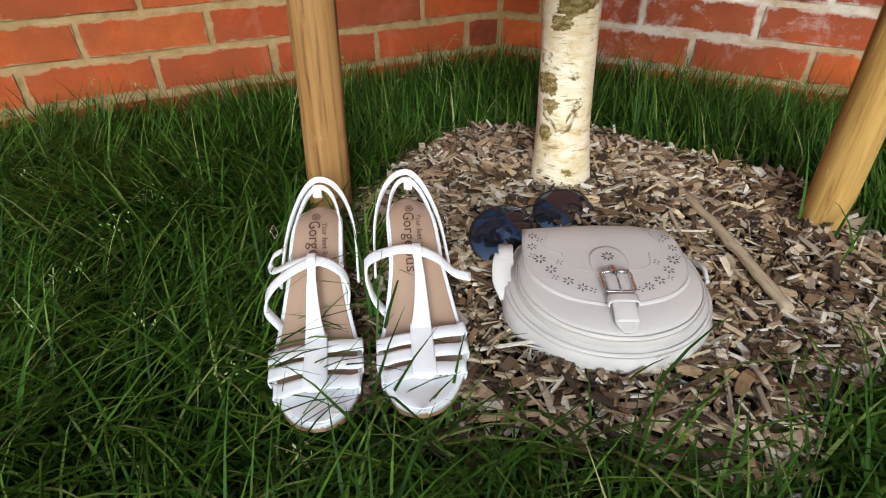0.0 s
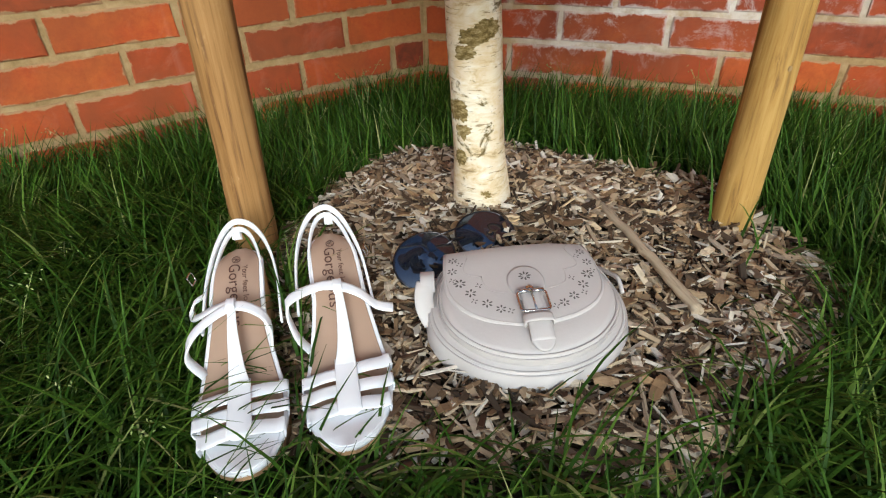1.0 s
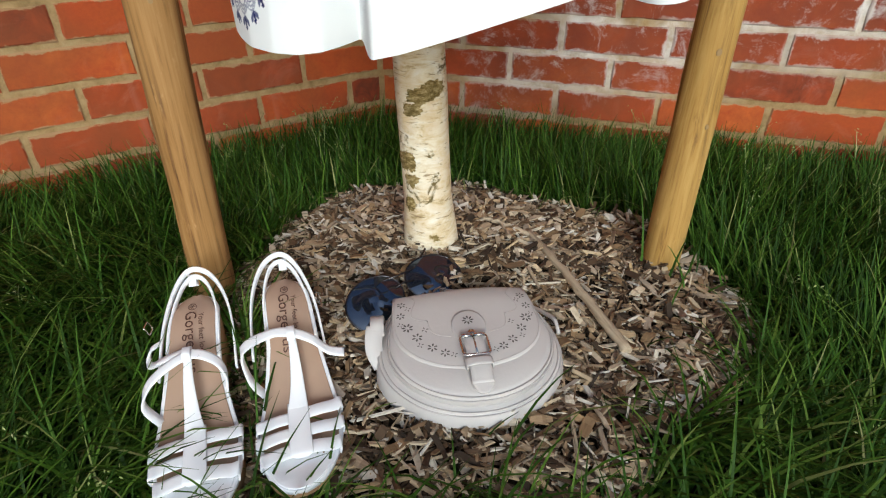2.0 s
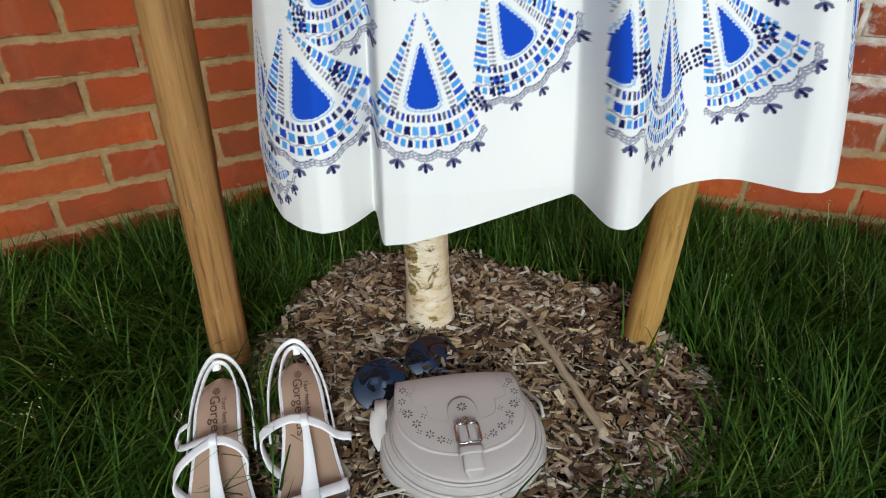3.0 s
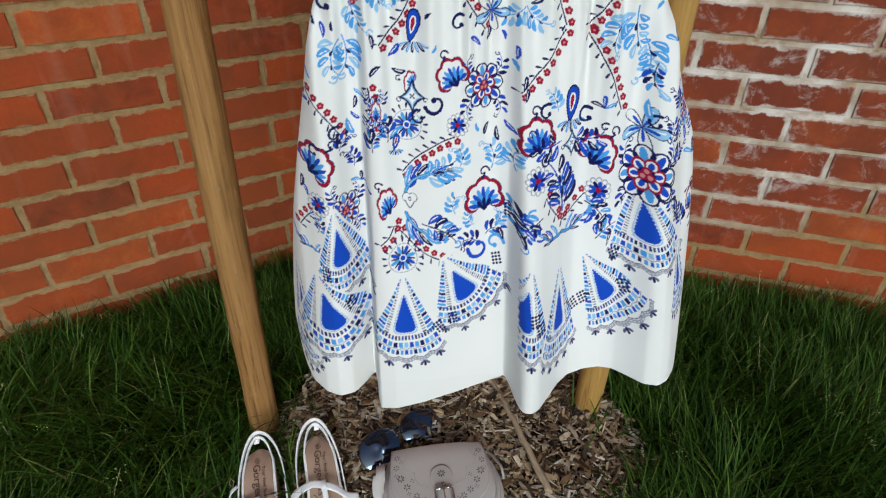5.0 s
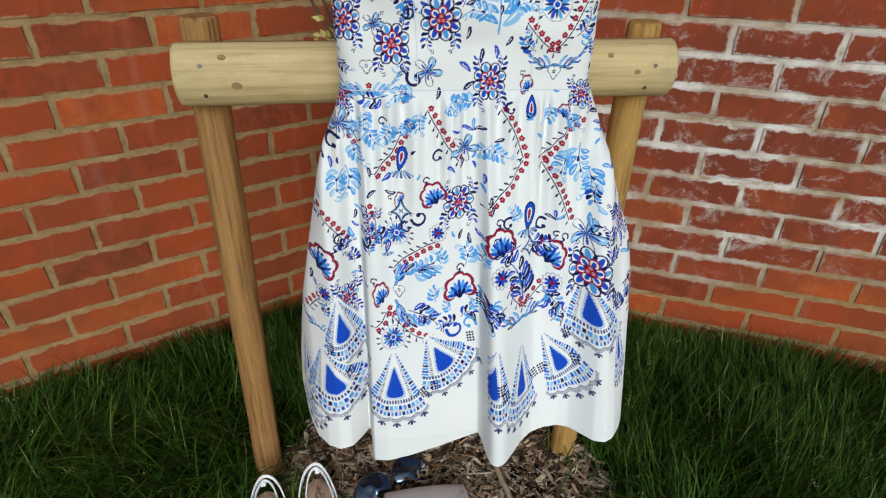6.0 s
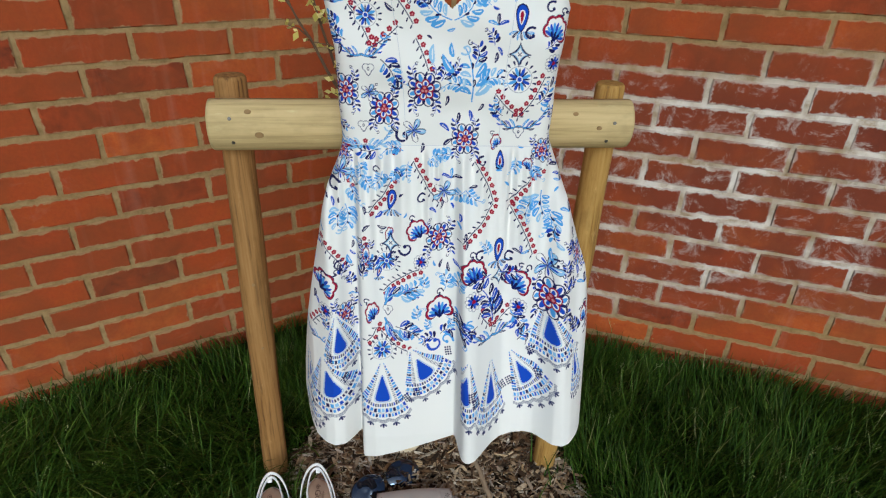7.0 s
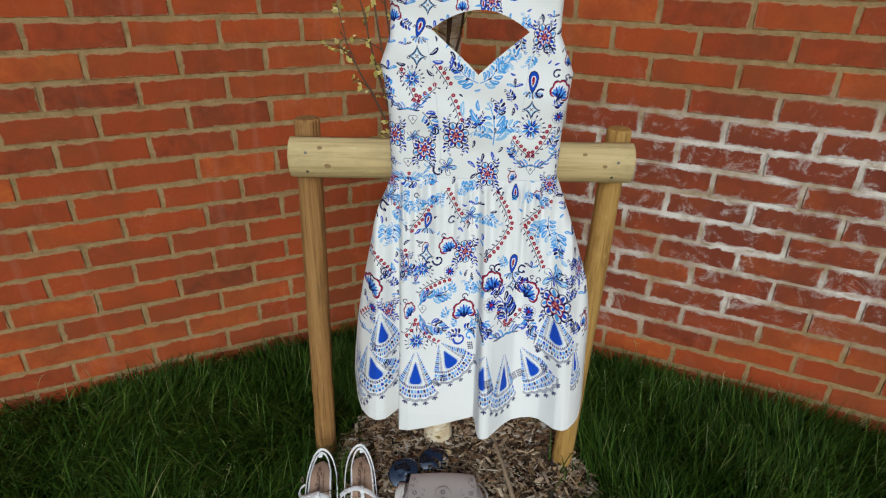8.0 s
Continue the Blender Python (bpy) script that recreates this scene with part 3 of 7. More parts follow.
class Print:
    """The fabric's print, drawn on a sheet whose axes are metres across the dress and metres above the ground."""
    def __init__(self, a0, a1, z0, z1, step):
        self.a0, self.z0, self.step = a0, z0, step
        self.w, self.h = int((a1 - a0) / step), int((z1 - z0) / step)
        self.c = np.empty((self.h, self.w, 3), np.float32)
        self.c[:] = (0.82, 0.82, 0.81)
        self.ink = np.zeros((self.h, self.w), np.float32)

    def window(self, a, z, r):
        i0, i1 = max(int((a - r - self.a0) / self.step), 0), min(int((a + r - self.a0) / self.step) + 2, self.w)
        j0, j1 = max(int((z - r - self.z0) / self.step), 0), min(int((z + r - self.z0) / self.step) + 2, self.h)
        if i1 <= i0 or j1 <= j0:
            return None
        aa = self.a0 + (np.arange(i0, i1) + 0.5) * self.step
        zz = self.z0 + (np.arange(j0, j1) + 0.5) * self.step
        return np.s_[j0:j1, i0:i1], *np.meshgrid(aa, zz)

    def lay(self, sl, dist, col):
        """dist: metres inside the shape, positive inside."""
        k = np.clip(dist / self.step + 0.5, 0, 1)
        self.c[sl] = self.c[sl] * (1 - k[..., None]) + np.array(col, np.float32) * k[..., None]
        self.ink[sl] = np.maximum(self.ink[sl], k)

    def disc(self, a, z, r, col, sx=1.0):
        q = self.window(a, z, r)
        if q:
            self.lay(q[0], r * (1 if sx == 1 else sx) - np.hypot((q[1] - a) / sx, q[2] - z) * (1 if sx == 1 else sx), col)

    def petal(self, a, z, ln, wd, ang, col, sx=1.0):
        """A drop from (a, z), ln long, along ang (degrees, 0 across, 90 up)."""
        q = self.window(a, z, ln * 1.1)
        if not q:
            return
        c, s = math.cos(radians(ang)), math.sin(radians(ang))
        da, dz = (q[1] - a) / sx, q[2] - z
        u, v = (da * c + dz * s) / ln, (-da * s + dz * c)
        uu = np.clip(u, 0, 1)
        half = wd * 0.5 * np.sqrt(np.clip(uu * (1 - uu) * 4, 0, 1)) * (0.55 + 0.75 * uu)
        d = half - np.abs(v)
        self.lay(q[0], np.where((u > 0) & (u < 1), d, -1), col)

    def stroke(self, pts, wd, col, taper=0.0):
        n = len(pts)
        for i, ((a, z), (b, y)) in enumerate(zip(pts, pts[1:])):
            w = wd * (1 - taper * i / max(n - 1, 1)) / 2
            ma, mz, r = (a + b) / 2, (z + y) / 2, math.hypot(b - a, y - z) / 2 + w + self.step
            q = self.window(ma, mz, r)
            if not q:
                continue
            L2 = (b - a) ** 2 + (y - z) ** 2 + 1e-12
            t = np.clip(((q[1] - a) * (b - a) + (q[2] - z) * (y - z)) / L2, 0, 1)
            self.lay(q[0], w - np.hypot(q[1] - a - t * (b - a), q[2] - z - t * (y - z)), col)

    def leaf(self, a, z, ln, wd, ang, bend, col, edge=None, sx=1.0):
        """A comma-shaped leaf that bends to one side, with a darker edge and a pale streak."""
        q = self.window(a, z, ln * 1.35)
        if not q:
            return
        c, s = math.cos(radians(ang)), math.sin(radians(ang))
        da, dz = (q[1] - a) / sx, q[2] - z
        u, v = (da * c + dz * s) / ln, (-da * s + dz * c)
        uu = np.clip(u, 0, 1)
        v = v - bend * ln * uu * uu
        half = wd * 0.5 * np.sqrt(np.clip(uu * (1 - uu) * 4, 0, 1)) * (0.5 + 0.8 * uu)
        d = np.where((u > 0) & (u < 1), half - np.abs(v), -1)
        if edge:
            self.lay(q[0], d + 0.0005, edge)
            self.lay(q[0], d - 0.0005, col)
        else:
            self.lay(q[0], d, col)
        self.lay(q[0], np.where((u > 0.25) & (u < 0.8) & (ln > 0.010), half * 0.16 - np.abs(v - half * 0.25), -1), WHITE)

    def fan(self, a, z, R, half, turn, sx=1.0):
        """The border's fan: an apex at (a, z) and a round foot R below it, with a blue heart and rows of dashes."""
        q = self.window(a, z, R * 1.25)
        if not q:
            return
        t = radians(turn)
        da, dz = (q[1] - a) / sx, q[2] - z
        down = -dz * math.cos(t) + da * math.sin(t)
        side = da * math.cos(t) + dz * math.sin(t)
        hf = radians(half)
        th = np.arctan2(side, down)
        r = np.hypot(down, side) * (1 + 0.05 * np.clip(np.abs(th) / hf, 0, 1.3) ** 3)
        sl, on, f = q[0], down > 0, np.abs(th) / hf
        inside = np.minimum((hf - np.abs(th)) * r, R - r)
        self.lay(sl, np.where(on, np.minimum(inside + 0.004, 1), -1), WHITE)
        # the heart, with rounded corners and a crimped edge
        e1, e2 = ((down - 0.22 * R) * math.tan(hf * 0.66) - np.abs(side)) * math.cos(hf * 0.6), R * 0.64 - r
        k = 0.007
        core = -np.logaddexp(-e1 / k * 2, -e2 / k * 2) * k / 2 + 0.0004 * np.sin(r * 1900) * (e1 < e2)
        self.lay(sl, np.where(on & (down > R * 0.2), core, -1), ROYAL)
        self.lay(sl, np.where(on & (down > R * 0.24), 0.0005 - np.abs(core + 0.0012), -1), PALE)
        # flanks: a row of fine dashes, then a row of broad ones
        for lo, hi, m, fill, cols in ((0.58, 0.73, 21, 0.28, (GREY, SLATE, GREY)), (0.77, 1.05, 14, 0.35, (SKY, ROYAL, SKY, SKY, NAVY))):
            x = (r / R - 0.05) / 0.66 * m
            ph, n = x % 1.0, np.floor(x).astype(int)
            d = np.minimum(np.minimum((f - lo), (hi - f)) * hf * r, (fill - np.abs(ph - 0.5)) * R * 0.66 / m)
            for c in range(len(cols)):
                self.lay(sl, np.where((r > R * 0.06) & (r < R * 0.70) & on & (n % len(cols) == c), d, -1), cols[c])
        # foot: fine dashes, blocks, a wavy line, dashes, lace and tufts
        for lo, hi, n, gap, cols in ((0.672, 0.722, 19, 0.40, (NAVY, SLATE, ROYAL)), (0.748, 0.806, 13, 0.26, (SKY, PALE, ROYAL, SKY, NAVY)), (0.835, 0.885, 17, 0.34, (ROYAL, SKY, NAVY, SKY))):
            x = (th / hf + 1) * n / 2
            ph, m = x % 1.0, np.floor(x).astype(int)
            d = np.minimum(np.minimum(r - lo * R, hi * R - r), (0.5 - gap / 2 - np.abs(ph - 0.5)) * (2 * hf * r / n))
            for c in range(len(cols)):
                self.lay(sl, np.where((f < 1) & on & (m % len(cols) == c), d, -1), cols[c])
        wav = 0.0005 - np.abs(r - R * (0.820 + 0.006 * np.cos(th / hf * math.pi * 9)))
        self.lay(sl, np.where((f < 1.02) & on, wav, -1), GREY)
        sc = np.abs(np.cos(th / hf * math.pi * 2.5))
        for off, w, col in ((0.905, 0.0006, SLATE), (0.925, 0.0007, GREY), (0.945, 0.0006, GREY)):
            self.lay(sl, np.where((f < 1.05) & on, w - np.abs(r - R * (off + 0.030 * sc)), -1), col)
        stitch = np.abs((th / hf * 14) % 1.0 - 0.5)
        self.lay(sl, np.where((f < 1.05) & on & (stitch < 0.22), np.minimum(r - R * (0.90 + 0.030 * sc), R * (0.95 + 0.030 * sc) - r), -1), GREY)
        for k in range(-4, 5, 2):
            g = hf * k / 5
            rr = R * 0.985 / (1 + 0.10 * abs(g / hf) ** 2.5)
            x, y = a + (math.sin(g + t) * rr) * sx, z - math.cos(g + t) * rr
            for o in (-48, 0, 48):
                self.petal(x, y, R * 0.07, R * 0.030, math.degrees(g + t) - 90 + o, SLATE if o else NAVY, sx)

    def checks(self, a, z, turn=15, s=0.0028):
        c, q = math.cos(radians(turn)), math.sin(radians(turn))
        for i in (-1, 0, 1):
            for j in (-1.5, -0.5, 0.5, 1.5):
                x, y = i * s * 1.25, j * s * 1.25
                self.disc(a + x * c - y * q, z + x * q + y * c, s * 0.5, NAVY if (i + j) % 2 else SLATE)

    def bloom(self, a, z, r, sx=1.0, turn=0):
        """A layered flower: lobes edged navy and red, blue petals inside and a trefoil heart."""
        for col, ro, rs in ((NAVY, 0.74, 0.34), (WHITE, 0.76, 0.255)):
            for k in range(8):
                g = radians(45 * k + turn)
                self.disc(a + math.cos(g) * r * ro * sx, z + math.sin(g) * r * ro, r * rs, col, sx)
        for k in range(8):
            self.petal(a, z, r * 0.98, r * 0.27, 45 * k + turn, ROYAL if k % 2 else SKY, sx)
            self.petal(a, z, r * 0.88, r * 0.20, 45 * k + turn + 22, NAVY, sx)
        for col, ro, rs in ((RED, 0.42, 0.24), (WHITE, 0.40, 0.17)):
            for k in range(6):
                g = radians(60 * k + turn)
                self.disc(a + math.cos(g) * r * ro * sx, z + math.sin(g) * r * ro, r * rs, col, sx)
        for k in range(6):
            self.petal(a, z, r * 0.52, r * 0.18, 60 * k + turn, ROYAL, sx)
        self.disc(a, z, r * 0.27, NAVY, sx)
        for k in range(3):
            g = radians(120 * k + 90)
            self.disc(a + math.cos(g) * r * 0.13 * sx, z + math.sin(g) * r * 0.13, r * 0.15, RED, sx)
            self.disc(a + math.cos(g) * r * 0.13 * sx, z + math.sin(g) * r * 0.13, r * 0.08, ROSE, sx)

    def poppy(self, a, z, r, turn=90, sx=1.0):
        """A fan-shaped flower with a thick red scalloped edge, a white ring and a blue throat."""
        ca, sa = math.cos(radians(turn)), math.sin(radians(turn))
        for ro, rs, col, n in ((0.60, 0.41, NAVY, 5), (0.60, 0.375, RED, 5), (0.48, 0.335, WHITE, 5)):
            for k in range(n):
                g = radians(turn + (k - 2) * 52)
                self.disc(a + math.cos(g) * r * ro * sx, z + math.sin(g) * r * ro, r * rs, col, sx)
        for k in range(-4, 5):
            self.petal(a - ca * r * 0.42 * sx, z - sa * r * 0.42, r * (0.92 - 0.03 * abs(k)), r * 0.20, turn + k * 19, (ROYAL, SKY)[k % 2], sx)
        for k in (-1, 0, 1):
            self.petal(a - ca * r * 0.62 * sx, z - sa * r * 0.62, r * 0.60, r * 0.18, turn + k * 34, NAVY, sx)
        self.hook(a + ca * r * 1.15 + r * 0.1, z + sa * r * 1.2, r * 0.26, turn - 90, NAVY)
        self.stroke([(a + ca * r * 0.9, z + sa * r * 0.9), (a + ca * r * 1.15 + r * 0.12, z + sa * r * 1.0)], r * 0.10, NAVY)

    def daisy(self, a, z, r, sx=1.0):
        for k in range(12):
            self.disc(a + math.cos(k * 0.5236) * r * 0.82 * sx, z + math.sin(k * 0.5236) * r * 0.82, r * 0.21, GREY, sx)
            self.disc(a + math.cos(k * 0.5236) * r * 0.80 * sx, z + math.sin(k * 0.5236) * r * 0.80, r * 0.15, WHITE, sx)
        for k in range(9):
            self.petal(a, z, r * 0.72, r * 0.3, 40 * k, ROYAL if k % 3 else NAVY, sx)
        self.disc(a, z, r * 0.2, RED, sx)

    def hook(self, a, z, r, turn, col):
        pts = []
        for i in range(14):
            t = i / 13
            g = radians(turn + 270 * t)
            q = r * (1 - 0.62 * t)
            pts.append((a + math.cos(g) * q, z + math.sin(g) * q))
        self.stroke(pts, r * 0.36, col, 0.5)
        self.disc(*pts[-1], r * 0.26, col)

    def spray(self, a, z, ln, turn, curl, cols, edge=None, n=4):
        """A curling stem with comma leaves in graded sizes on both sides and a curled tip."""
        pts, g = [], radians(turn)
        x, y = a, z
        m = 18
        for i in range(m + 1):
            pts.append((x, y, math.degrees(g)))
            g += radians(curl) / m * (0.3 + 1.4 * i / m)
            x += math.cos(g) * ln / m
            y += math.sin(g) * ln / m
        self.stroke([p[:2] for p in pts], ln * 0.030, edge or cols[-1], 0.3)
        hand = 1 if curl > 0 else -1
        for k in range(n):
            x, y, g = pts[int(2 + (m - 5) * k / n)]
            s = ln * (0.36 - 0.12 * k / n)
            for out, lean, size in ((-hand, 62, 1.0), (hand, 48, 0.72)):
                c, q = math.cos(radians(g + out * lean)), math.sin(radians(g + out * lean))
                self.leaf(x + c * ln * 0.05, y + q * ln * 0.05, s * size, s * size * 0.52, g + out * lean, 0.30 * hand, cols[(k + (out > 0)) % len(cols)], edge)
            if k % 2:
                self.leaf(x - math.cos(radians(g)) * ln * 0.02, y, s * 0.45, s * 0.20, g - hand * 20, 0.2, NAVY)
        self.hook(pts[-1][0], pts[-1][1], ln * 0.11, math.degrees(g) - 90, cols[0])

    def wings(self, a, z, s, cols, edge=None):
        """A pair of leafy scrolls that sweep out and up from one point."""
        for hand in (-1, 1):
            base = 0 if hand > 0 else 180
            pts = [(a + hand * s * 1.6 * t, z + s * (0.95 * t * t - 0.25 * math.sin(t * 3.14))) for t in (0, 0.15, 0.3, 0.45, 0.6, 0.75, 0.9, 1.0)]
            self.stroke(pts, s * 0.15, NAVY, 0.75)
            self.stroke(pts, s * 0.10, cols[0], 0.75)
            for k, (x, y) in enumerate(pts[1:]):
                ln = s * (0.66 - 0.05 * k)
                self.leaf(x, y, ln, ln * 0.27, base + hand * (78 - 6 * k), -0.40 * hand, cols[k % len(cols)], edge)
                if k % 2:
                    self.leaf(x, y, ln * 0.8, ln * 0.24, base - hand * (38 - 8 * k), 0.45 * hand, cols[(k + 1) % len(cols)], edge)
            self.hook(a + hand * s * 1.55, z + s * 1.15, s * 0.26, 180 if hand > 0 else 60, cols[0])

    def arch(self, a, z, r, start, end, cols):
        """A broad leaf that runs round an arc, with comma leaves on its outside and a curled end."""
        pts = []
        for i in range(15):
            g = radians(start + (end - start) * i / 14)
            pts.append((a + math.cos(g) * r, z + math.sin(g) * r))
        hand = 1 if end > start else -1
        for i in range(1, 14, 2):
            g = start + (end - start) * i / 14
            ln = r * (0.74 - 0.02 * i)
            self.leaf(*pts[i], ln, ln * 0.26, g + 52 * hand, 0.45 * hand, cols[(i // 2) % len(cols)])
            if i % 4 == 1:
                self.leaf(*pts[i], ln * 0.7, ln * 0.28, g + 180 - 60 * hand, -0.4 * hand, cols[(i // 2 + 1) % len(cols)])
        self.stroke(pts, r * 0.12, NAVY, 0.8)
        self.stroke(pts, r * 0.085, cols[0], 0.8)
        self.stroke(pts[2:11], r * 0.03, PALE, 0.5)
        g = radians(end)
        self.hook(a + math.cos(g) * r * 0.86, z + math.sin(g) * r * 0.86, r * 0.20, end, NAVY)

    def heart(self, a, z, s):
        for k, col in ((1.0, SLATE), (0.82, WHITE)):
            self.disc(a - s * 0.34, z + s * 0.25, s * 0.52 * k, col)
            self.disc(a + s * 0.34, z + s * 0.25, s * 0.52 * k, col)
            self.petal(a, z - s * 1.0 * k, s * 1.6 * k, s * 1.15 * k, 90, col)
        self.disc(a, z + s * 0.05, s * 0.26, NAVY, 0.7)
        self.disc(a, z + s * 0.05, s * 0.12, WHITE, 0.7)

    def eye(self, a, z, h, turn=90, sx=1.0):
        """A tall drop: navy edge, scalloped blue body, white ring and red pip."""
        c, s = math.cos(radians(turn)), math.sin(radians(turn))
        for k, w, col in ((1.0, 0.56, NAVY), (0.88, 0.46, ROYAL), (0.52, 0.26, WHITE), (0.42, 0.15, RED)):
            self.petal(a - c * h * k * 0.55 * sx, z - s * h * k * 0.55, h * k, h * w, turn, col, sx)
        for k in range(-3, 4):
            self.leaf(a + k * h * 0.05, z - h * 0.5, h * 0.34, h * 0.10, turn + 180 + k * 24, 0.2, SKY if k % 2 else NAVY)

    def kite(self, a, z, s):
        """A four-pointed figure with hollow sides, edged navy, with a small flower inside."""
        q = self.window(a, z, s * 1.3)
        if not q:
            return
        d = (1 - (np.abs((q[1] - a) / s) ** 0.62 + np.abs((q[2] - z) / (1.15 * s)) ** 0.62)) * s * 0.45
        self.lay(q[0], d + s * 0.05, NAVY)
        self.lay(q[0], d - s * 0.04, PALE)
        self.lay(q[0], d - s * 0.10, WHITE)
        for k in range(4):
            self.petal(a, z, s * 0.26, s * 0.12, 90 * k + 45, SLATE)
        for hand in (-1, 1):
            self.hook(a + hand * s * 0.95, z - s * 0.16, s * 0.20, 90 - 60 * hand, NAVY)

    def lily(self, a, z, r):
        """A five-petalled flower with pointed, navy-edged petals."""
        for k in range(5):
            self.leaf(a, z, r, r * 0.46, 72 * k + 60, 0.1, WHITE if k % 2 else PALE, NAVY)
            self.petal(a, z, r * 0.6, r * 0.13, 72 * k + 60, ROYAL)

    def vine(self, a, z, b, y, sag, step=0.0088):
        """A navy line with little red flowers on one side and dashes on the other."""
        n = max(int(math.hypot(b - a, y - z) / step), 2)
        nx, nz = -(y - z), (b - a)
        L = math.hypot(nx, nz)
        nx, nz = nx / L, nz / L
        pts = [(a + (b - a) * i / n + nx * sag * math.sin(math.pi * i / n), z + (y - z) * i / n + nz * sag * math.sin(math.pi * i / n)) for i in range(n + 1)]
        self.stroke(pts, 0.0013, NAVY)
        for i, (x, w) in enumerate(pts):
            fx, fz = x + nx * 0.0050, w + nz * 0.0050
            for k in range(5):
                g = radians(72 * k + 18)
                self.disc(fx + math.cos(g) * 0.0020, fz + math.sin(g) * 0.0020, 0.0016, RED)
            self.disc(fx, fz, 0.0010, ROSE)
            self.petal(x - nx * 0.001, w - nz * 0.001, 0.0065, 0.0020, math.degrees(math.atan2(-nz, -nx)) + 35, NAVY)

    def wheel(self, a, z, r):
        for k in range(-6, 7):
            g = radians(90 + k * 21)
            self.petal(a + math.cos(g) * r * 0.86, z + math.sin(g) * r * 0.86, r * 0.30, r * 0.12, 90 + k * 21, NAVY)
        self.disc(a, z, r * 0.80, GREY)
        self.disc(a, z, r * 0.76, WHITE)
        for k in range(8):
            self.petal(a, z, r * 0.72, r * 0.20, 45 * k + 22, ROYAL if k % 2 else SKY)
            self.petal(a, z, r * 0.66, r * 0.10, 45 * k, NAVY)
        self.disc(a, z, r * 0.20, WHITE)
        self.disc(a, z, r * 0.14, ROYAL)


WHITE, NAVY, ROYAL, SKY = (0.82, 0.82, 0.81), (0.007, 0.009, 0.085), (0.016, 0.070, 0.50), (0.095, 0.34, 0.74)
PALE, RED, ROSE, GREY, SLATE = (0.30, 0.53, 0.78), (0.30, 0.005, 0.032), (0.60, 0.24, 0.24), (0.34, 0.35, 0.42), (0.09, 0.10, 0.19)


def draw_print():
    p = Print(-0.14, 0.42, 0.38, 1.30, 0.0005)
    bright, dark, pale = (SKY, ROYAL, NAVY), (NAVY, ROYAL), (PALE, SKY, SKY)
    # skirt: chains of red flowers
    p.vine(-0.059, 0.748, -0.025, 0.704, 0.002)
    p.vine(0.049, 0.837, 0.016, 0.793, 0.002)
    p.vine(0.079, 0.863, 0.115, 0.806, -0.002)
    p.vine(0.165, 0.862, 0.192, 0.809, 0.003)
    p.vine(0.192, 0.805, 0.149, 0.752, 0.003)
    p.vine(0.258, 0.855, 0.217, 0.808, -0.002)
    p.vine(0.217, 0.800, 0.253, 0.732, 0.003)
    p.vine(0.087, 0.708, 0.035, 0.674, -0.006)
    p.vine(0.026, 0.621, 0.080, 0.582, -0.006)
    p.vine(0.024, 0.621, 0.010, 0.603, 0.002)
    p.vine(0.176, 0.656, 0.196, 0.630, -0.002)
    p.vine(0.196, 0.630, 0.223, 0.648, -0.003)
    p.vine(-0.078, 0.602, -0.053, 0.630, 0.002)
    p.vine(0.333, 0.654, 0.341, 0.618, 0.001)
    p.vine(0.004, 0.756, 0.007, 0.719, 0.001)
    p.vine(-0.002, 0.829, -0.014, 0.856, 0.001)
    # half wheels inside the chains
    p.wheel(0.032, 0.587, 0.019)
    p.wheel(0.040, 0.719, 0.018)
    p.wheel(0.196, 0.665, 0.013)
    # leafy scrolls round the hearts
    p.arch(0.066, 0.643, 0.031, 160, 60, bright)
    p.arch(0.066, 0.643, 0.031, 200, 300, bright)
    p.wings(0.196, 0.618, 0.023, bright)
    p.wings(-0.066, 0.582, 0.016, bright)
    p.heart(0.041, 0.646, 0.009)
    p.heart(0.196, 0.647, 0.007)
    p.spray(0.054, 0.671, 0.047, 12, 40, pale, None, 4)
    p.spray(0.053, 0.623, 0.043, -15, -40, bright, None, 4)
    p.spray(0.260, 0.825, 0.052, -95, 70, pale, None, 4)
    p.spray(0.254, 0.814, 0.041, -150, 110, pale, None, 4)
    p.spray(0.273, 0.796, 0.045, -60, -100, pale, None, 4)
    p.spray(0.285, 0.775, 0.030, -110, 80, bright, None, 4)
    p.spray(-0.018, 0.799, 0.044, -70, -90, pale, None, 4)
    p.spray(-0.021, 0.796, 0.040, -130, 110, pale, None, 4)
    p.spray(-0.009, 0.829, 0.032, -80, 60, pale, None, 4)
    p.spray(0.151, 0.826, 0.030, -130, -80, pale, None, 4)
    p.spray(0.152, 0.826, 0.032, -60, 80, pale, None, 4)
    p.spray(0.126, 0.673, 0.034, 70, 120, pale, None, 4)
    p.spray(0.147, 0.679, 0.030, 110, -120, pale, None, 4)
    p.spray(0.087, 0.632, 0.025, 120, -150, pale, None, 4)
    p.spray(0.092, 0.679, 0.026, 60, 150, pale, None, 4)
    p.spray(0.112, 0.599, 0.027, 130, 170, dark, None, 4)
    p.spray(0.120, 0.606, 0.027, 50, -170, bright, None, 4)
    p.spray(0.107, 0.619, 0.020, 150, -150, pale, None, 4)
    p.spray(0.130, 0.617, 0.020, 30, 150, pale, None, 4)
    p.spray(0.159, 0.629, 0.030, 130, 60, bright, None, 4)
    p.spray(0.236, 0.603, 0.032, 55, -60, bright, None, 4)
    p.spray(0.021, 0.705, 0.030, 80, 110, bright, None, 4)
    p.spray(0.006, 0.696, 0.027, 100, -110, bright, None, 4)
    p.spray(0.072, 0.863, 0.028, -110, 60, pale, None, 4)
    p.spray(0.065, 0.853, 0.021, -150, 90, bright, None, 4)
    p.spray(0.003, 0.864, 0.028, -60, -110, pale, None, 4)
